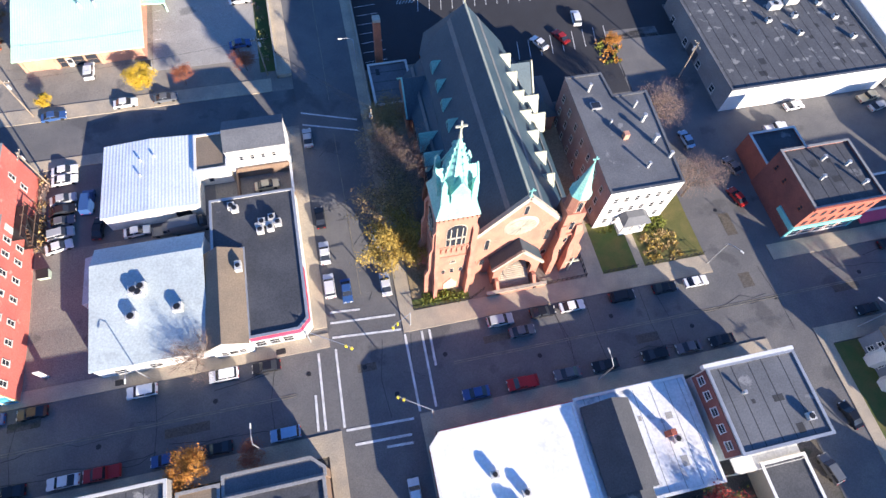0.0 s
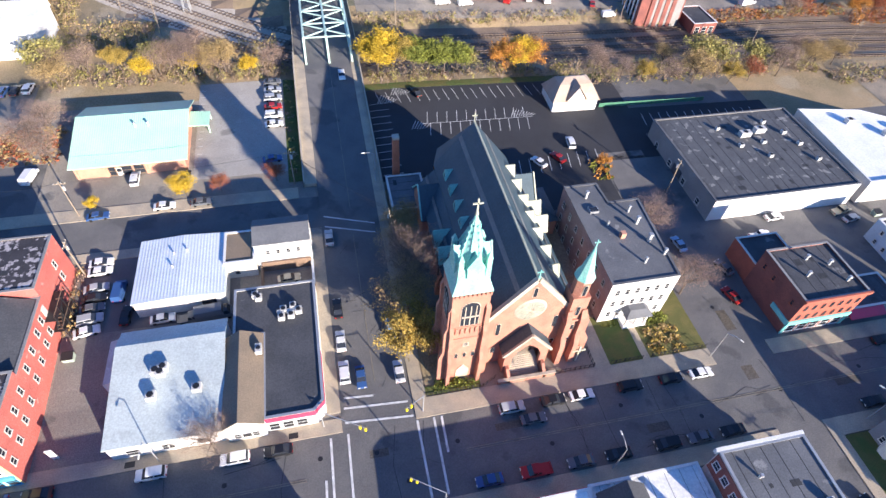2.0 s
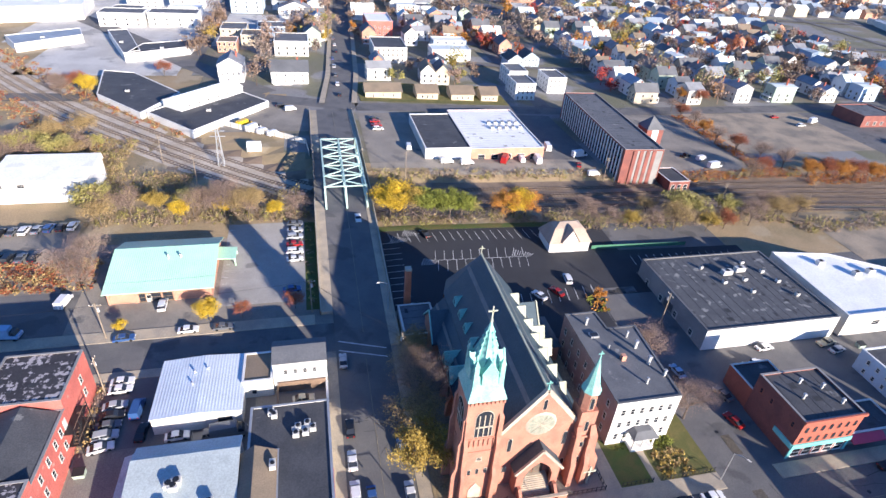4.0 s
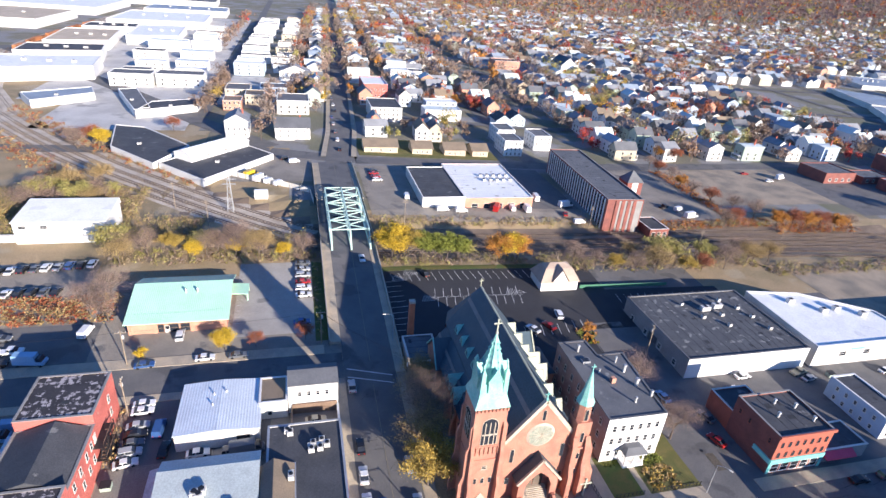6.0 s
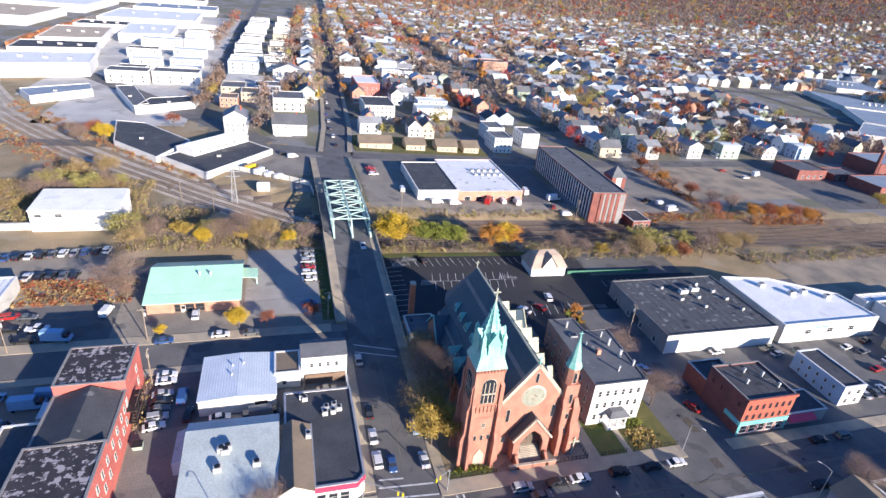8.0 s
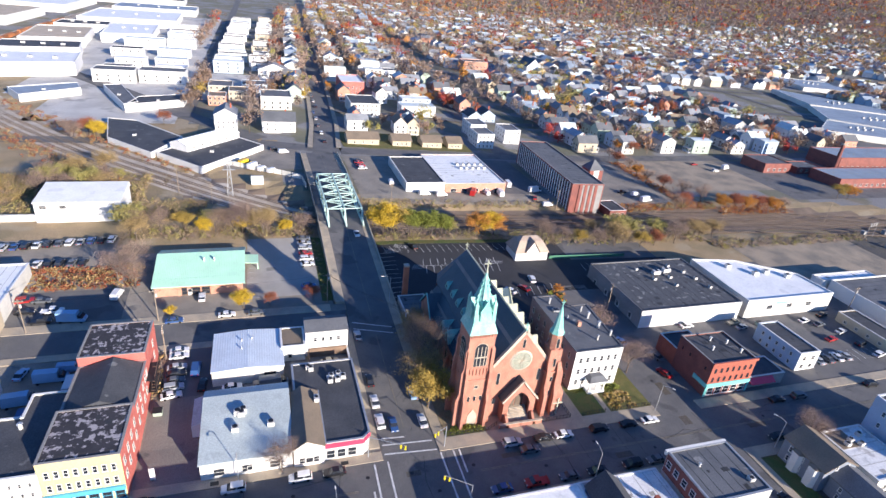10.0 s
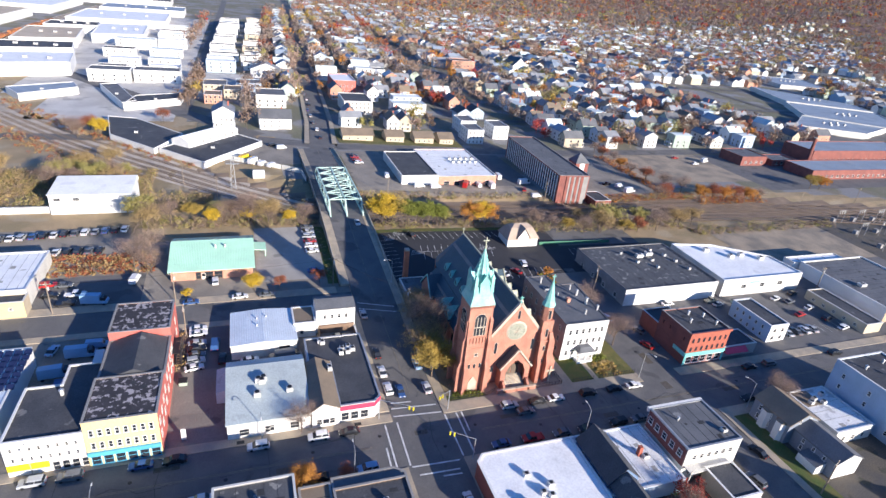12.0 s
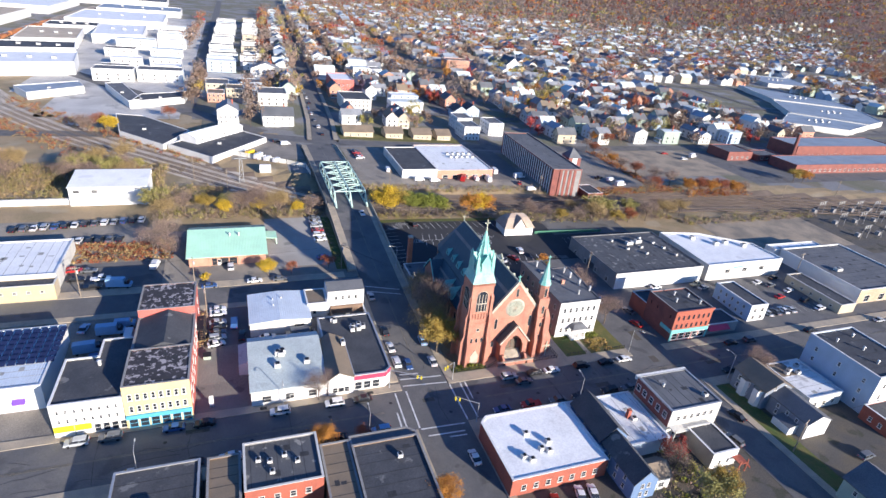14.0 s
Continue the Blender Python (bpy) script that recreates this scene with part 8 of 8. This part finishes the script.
def free(x, y):
    for x0, y0, x1, y1 in ((14, 214, 92, 238), (94, 222, 136, 270), (28, 284, 54, 322), (28, 355, 56, 398), (-60, 150, -12, 240), (-400, 150, -75, 425), (184, 140, 560, 212), (268, 528, 298, 570), (184, 512, 224, 545), (436, 240, 672, 500), (680, 490, 806, 620), (-480, 240, -8, 1130), (60, 290, 100, 335), (64, 436, 100, 464), (108, 284, 142, 312), (100, 120, 145, 212), (860, 600, 1060, 720)):
        if x0 - 8 < x < x1 + 8 and y0 - 8 < y < y1 + 8:
            return False
    if y < 222 + max(0, x - 300) * 0.12:
        return False
    ax = np.interp(y, (204, 330, 520, 860, 1500), (3, 13, 24, 40, 75))
    return abs(x - ax) > 12


def suburb():
    rnd = random.Random(21)
    near, far, trees = [], [], []
    for i in range(-2, 40):
        # streets run north, slightly fanned; rows of houses stand on both sides, gardens with trees between the rows
        y = 228.0
        while y < 2300:
            sx = (108 if i == 0 else 128 + 62 * i) + (0.02 + 0.008 * i) * (y - 220) * (1.0 if i > 0 else 3.0 * step(480, 1100, y))
            if i < 0:
                sx = 26 + 0.055 * (y - 220) + 36 * (i + 2) + 14
            gap = 14.5 if y < 480 else (16.5 if y < 1300 else 25)
            for side in (-1, 1):
                px, py = sx + side * (14.5 + rnd.uniform(-1.2, 1.2)), y + rnd.uniform(-1.5, 1.5)
                q = rnd.random()
                woods = px > 1.2 * py + 400 and py > 700
                if free(px, py) and px < 330 + py * 1.15 and not woods and q < (0.76 if y < 900 else (0.62 if y < 1300 else (0.36 if y < 1600 else 0.0))):
                    (near if py < 470 and px < 430 else far).append((px, py, side * -90 + rnd.uniform(-4, 4) if q < 0.4 else rnd.uniform(-5, 5), rnd.randrange(40)))
                elif free(px, py):
                    trees.append((px, py))
                if free(px + side * 12, py) and rnd.random() < 0.8:
                    trees.append((sx + side * rnd.uniform(24, 33), y + rnd.uniform(-6, 6)))
                if free(px, py + 7) and rnd.random() < 0.4:
                    trees.append((sx + side * rnd.uniform(5.5, 8.0), y + 7))
            if free(sx + 31, y) and i > 0 and rnd.random() < (0.22 if y < 1200 else 0.0):
                far.append((sx + 31 + rnd.uniform(-2, 2), y + rnd.uniform(-3, 3), rnd.choice((0, 90)), rnd.randrange(40)))
            y += gap
    for j in range(60):
        yy = 330 + 13.0 * j
        ax = float(np.interp(yy, (204, 330, 520, 860, 1500), (3, 13, 24, 40, 75)))
        if j % 4 != 3 and not 396 < yy < 430:
            (near if yy < 470 else far).append((ax - 19 + rnd.uniform(-2, 2), yy, 90 + rnd.uniform(-4, 4) if j % 2 else rnd.uniform(-4, 4), rnd.randrange(40)))
        trees.append((ax - 34 + rnd.uniform(-5, 5), yy + rnd.uniform(-5, 5)))
        trees.append((ax - 9.5, yy + rnd.uniform(4, 8)))
        if j % 2:
            trees.append((ax + 9.5, yy + rnd.uniform(4, 8)))
    for j in range(30):
        trees.append((rnd.choice((rnd.uniform(-37, -30), rnd.uniform(-6, -2), rnd.uniform(-70, -66))), rnd.uniform(240, 400)))
    for j in range(16):
        trees.append((rnd.uniform(-84, -80), 560 + 22 * j))
    near.sort(key=lambda h: h[1])
    for h in near[:108]:
        house(h[0], h[1], h[2], h[3] % 20)
    far += near[108:]
    groups = {}
    for px, py, r, v in far:
        groups.setdefault((H_WALLS[v % 10] if py < 1100 else ("tanwall", "greenwall", "bluewall", "offwhite")[v % 4], H_ROOFS[v % 6]), []).append((px, py, r, v))
    mb = MB()
    mats = sorted({k for g in groups for k in g})
    ids = {k: i for i, k in enumerate(mats)}
    for (wk, rk), hs in groups.items():
        for px, py, r, v in hs:
            w, d, e = 4.4 + (v % 3) * 0.9, 6.0 + (v % 4) * 0.9, 6.6 + (v % 3)
            m = pose(px, py, gz(px, py), 0, 0, r)
            cs = [m @ Vector(p) for p in ((-w, -d, -1), (w, -d, -1), (w, d, -1), (-w, d, -1), (-w, -d, e), (w, -d, e), (w, d, e), (-w, d, e), (0, -d, e + 3.2), (0, d, e + 3.2))]
            k = len(mb.v)
            mb.v += [tuple(c) for c in cs]
            for f, mi in (((0, 1, 5, 8, 4), 0), ((1, 2, 6, 5), 0), ((2, 3, 7, 9, 6), 0), ((3, 0, 4, 7), 0)):
                mb.f.append(tuple(k + i for i in f))
                mb.m.append(ids[wk])
            o = 0.5
            rs = [m @ Vector(p) for p in ((-w - o, -d - o, e - 0.3), (0, -d - o, e + 3.4), (0, d + o, e + 3.4), (-w - o, d + o, e - 0.3), (w + o, -d - o, e - 0.3), (w + o, d + o, e - 0.3))]
            k = len(mb.v)
            mb.v += [tuple(c) for c in rs]
            for f in ((0, 1, 2, 3), (1, 4, 5, 2)):
                mb.f.append(tuple(k + i for i in f))
                mb.m.append(ids[rk])
    tagged(part("far_houses", mb, " ".join(mats)), "far rows of pale wooden houses", "houses", kind="stuff")
    keys = ("red_leaf", "orange_leaf", "rust_leaf", "umber_leaf", "grey_leaf", "bare_leaf", "grey_leaf", "umber_leaf", "bare_leaf", "olive_leaf", "gold_leaf", "orange_leaf")
    for j in range(900):
        yy = rnd.uniform(700, 3400)
        trees.append((rnd.uniform(150, 1.0 * yy + 700), yy))
    for j in range(2600):
        yy = rnd.uniform(1300, 4400)
        trees.append((rnd.uniform(0.62 * yy, 1.15 * yy + 600), yy))
    bykey = {}
    for i, (px, py) in enumerate(trees):
        # kinds keep together in clumps
        k = int(6 + 4.2 * math.sin(px * 0.031 + 1.7 * math.sin(py * 0.013)) * math.cos(py * 0.027) + rnd.gauss(0, 1.6)) % 12
        bykey.setdefault(keys[k], []).append((px, py))
    for key, ts in bykey.items():
        mb = MB()
        for px, py in ts:
            z0, h = gz(px, py), rnd.choice((0.75, 1.0, 1.0, 1.3)) * rnd.uniform(8.5, 13.5) * (1.0 if py < 420 else 1.25)
            n = 420 if py < 420 else (170 if py < 1000 else (45 if py < 1600 else 20))
            s0 = 0.5 if py < 420 else (0.78 if py < 1000 else (1.3 if py < 1600 else 2.3))
            lobes = [(rnd.gauss(0, h * 0.2), rnd.gauss(0, h * 0.2), rnd.uniform(0.38, 0.82) * h) for _ in range(7)]
            for i in range(n):
                lx, ly, lz = rnd.choice(lobes)
                c = Vector((px + lx + rnd.gauss(0, h * 0.095), py + ly + rnd.gauss(0, h * 0.095), z0 + max(1.5, lz + rnd.gauss(0, h * 0.095))))
                u = Vector((rnd.gauss(0, 1), rnd.gauss(0, 1), rnd.gauss(0, 1))).normalized()
                v = u.orthogonal().normalized()
                w = u.cross(v)
                s = s0 * rnd.uniform(0.6, 1.3)
                mb.poly([c + v * s, c + w * s * 0.7, c - v * s, c - w * s * 0.7])
            mb.beam((px, py, z0 - 0.3), (px, py, z0 + h * 0.6), 0.35, 0.12, 3)
        tagged(part("far_trees", mb, key), "distant autumn trees among the houses", "trees", kind="stuff")


suburb()
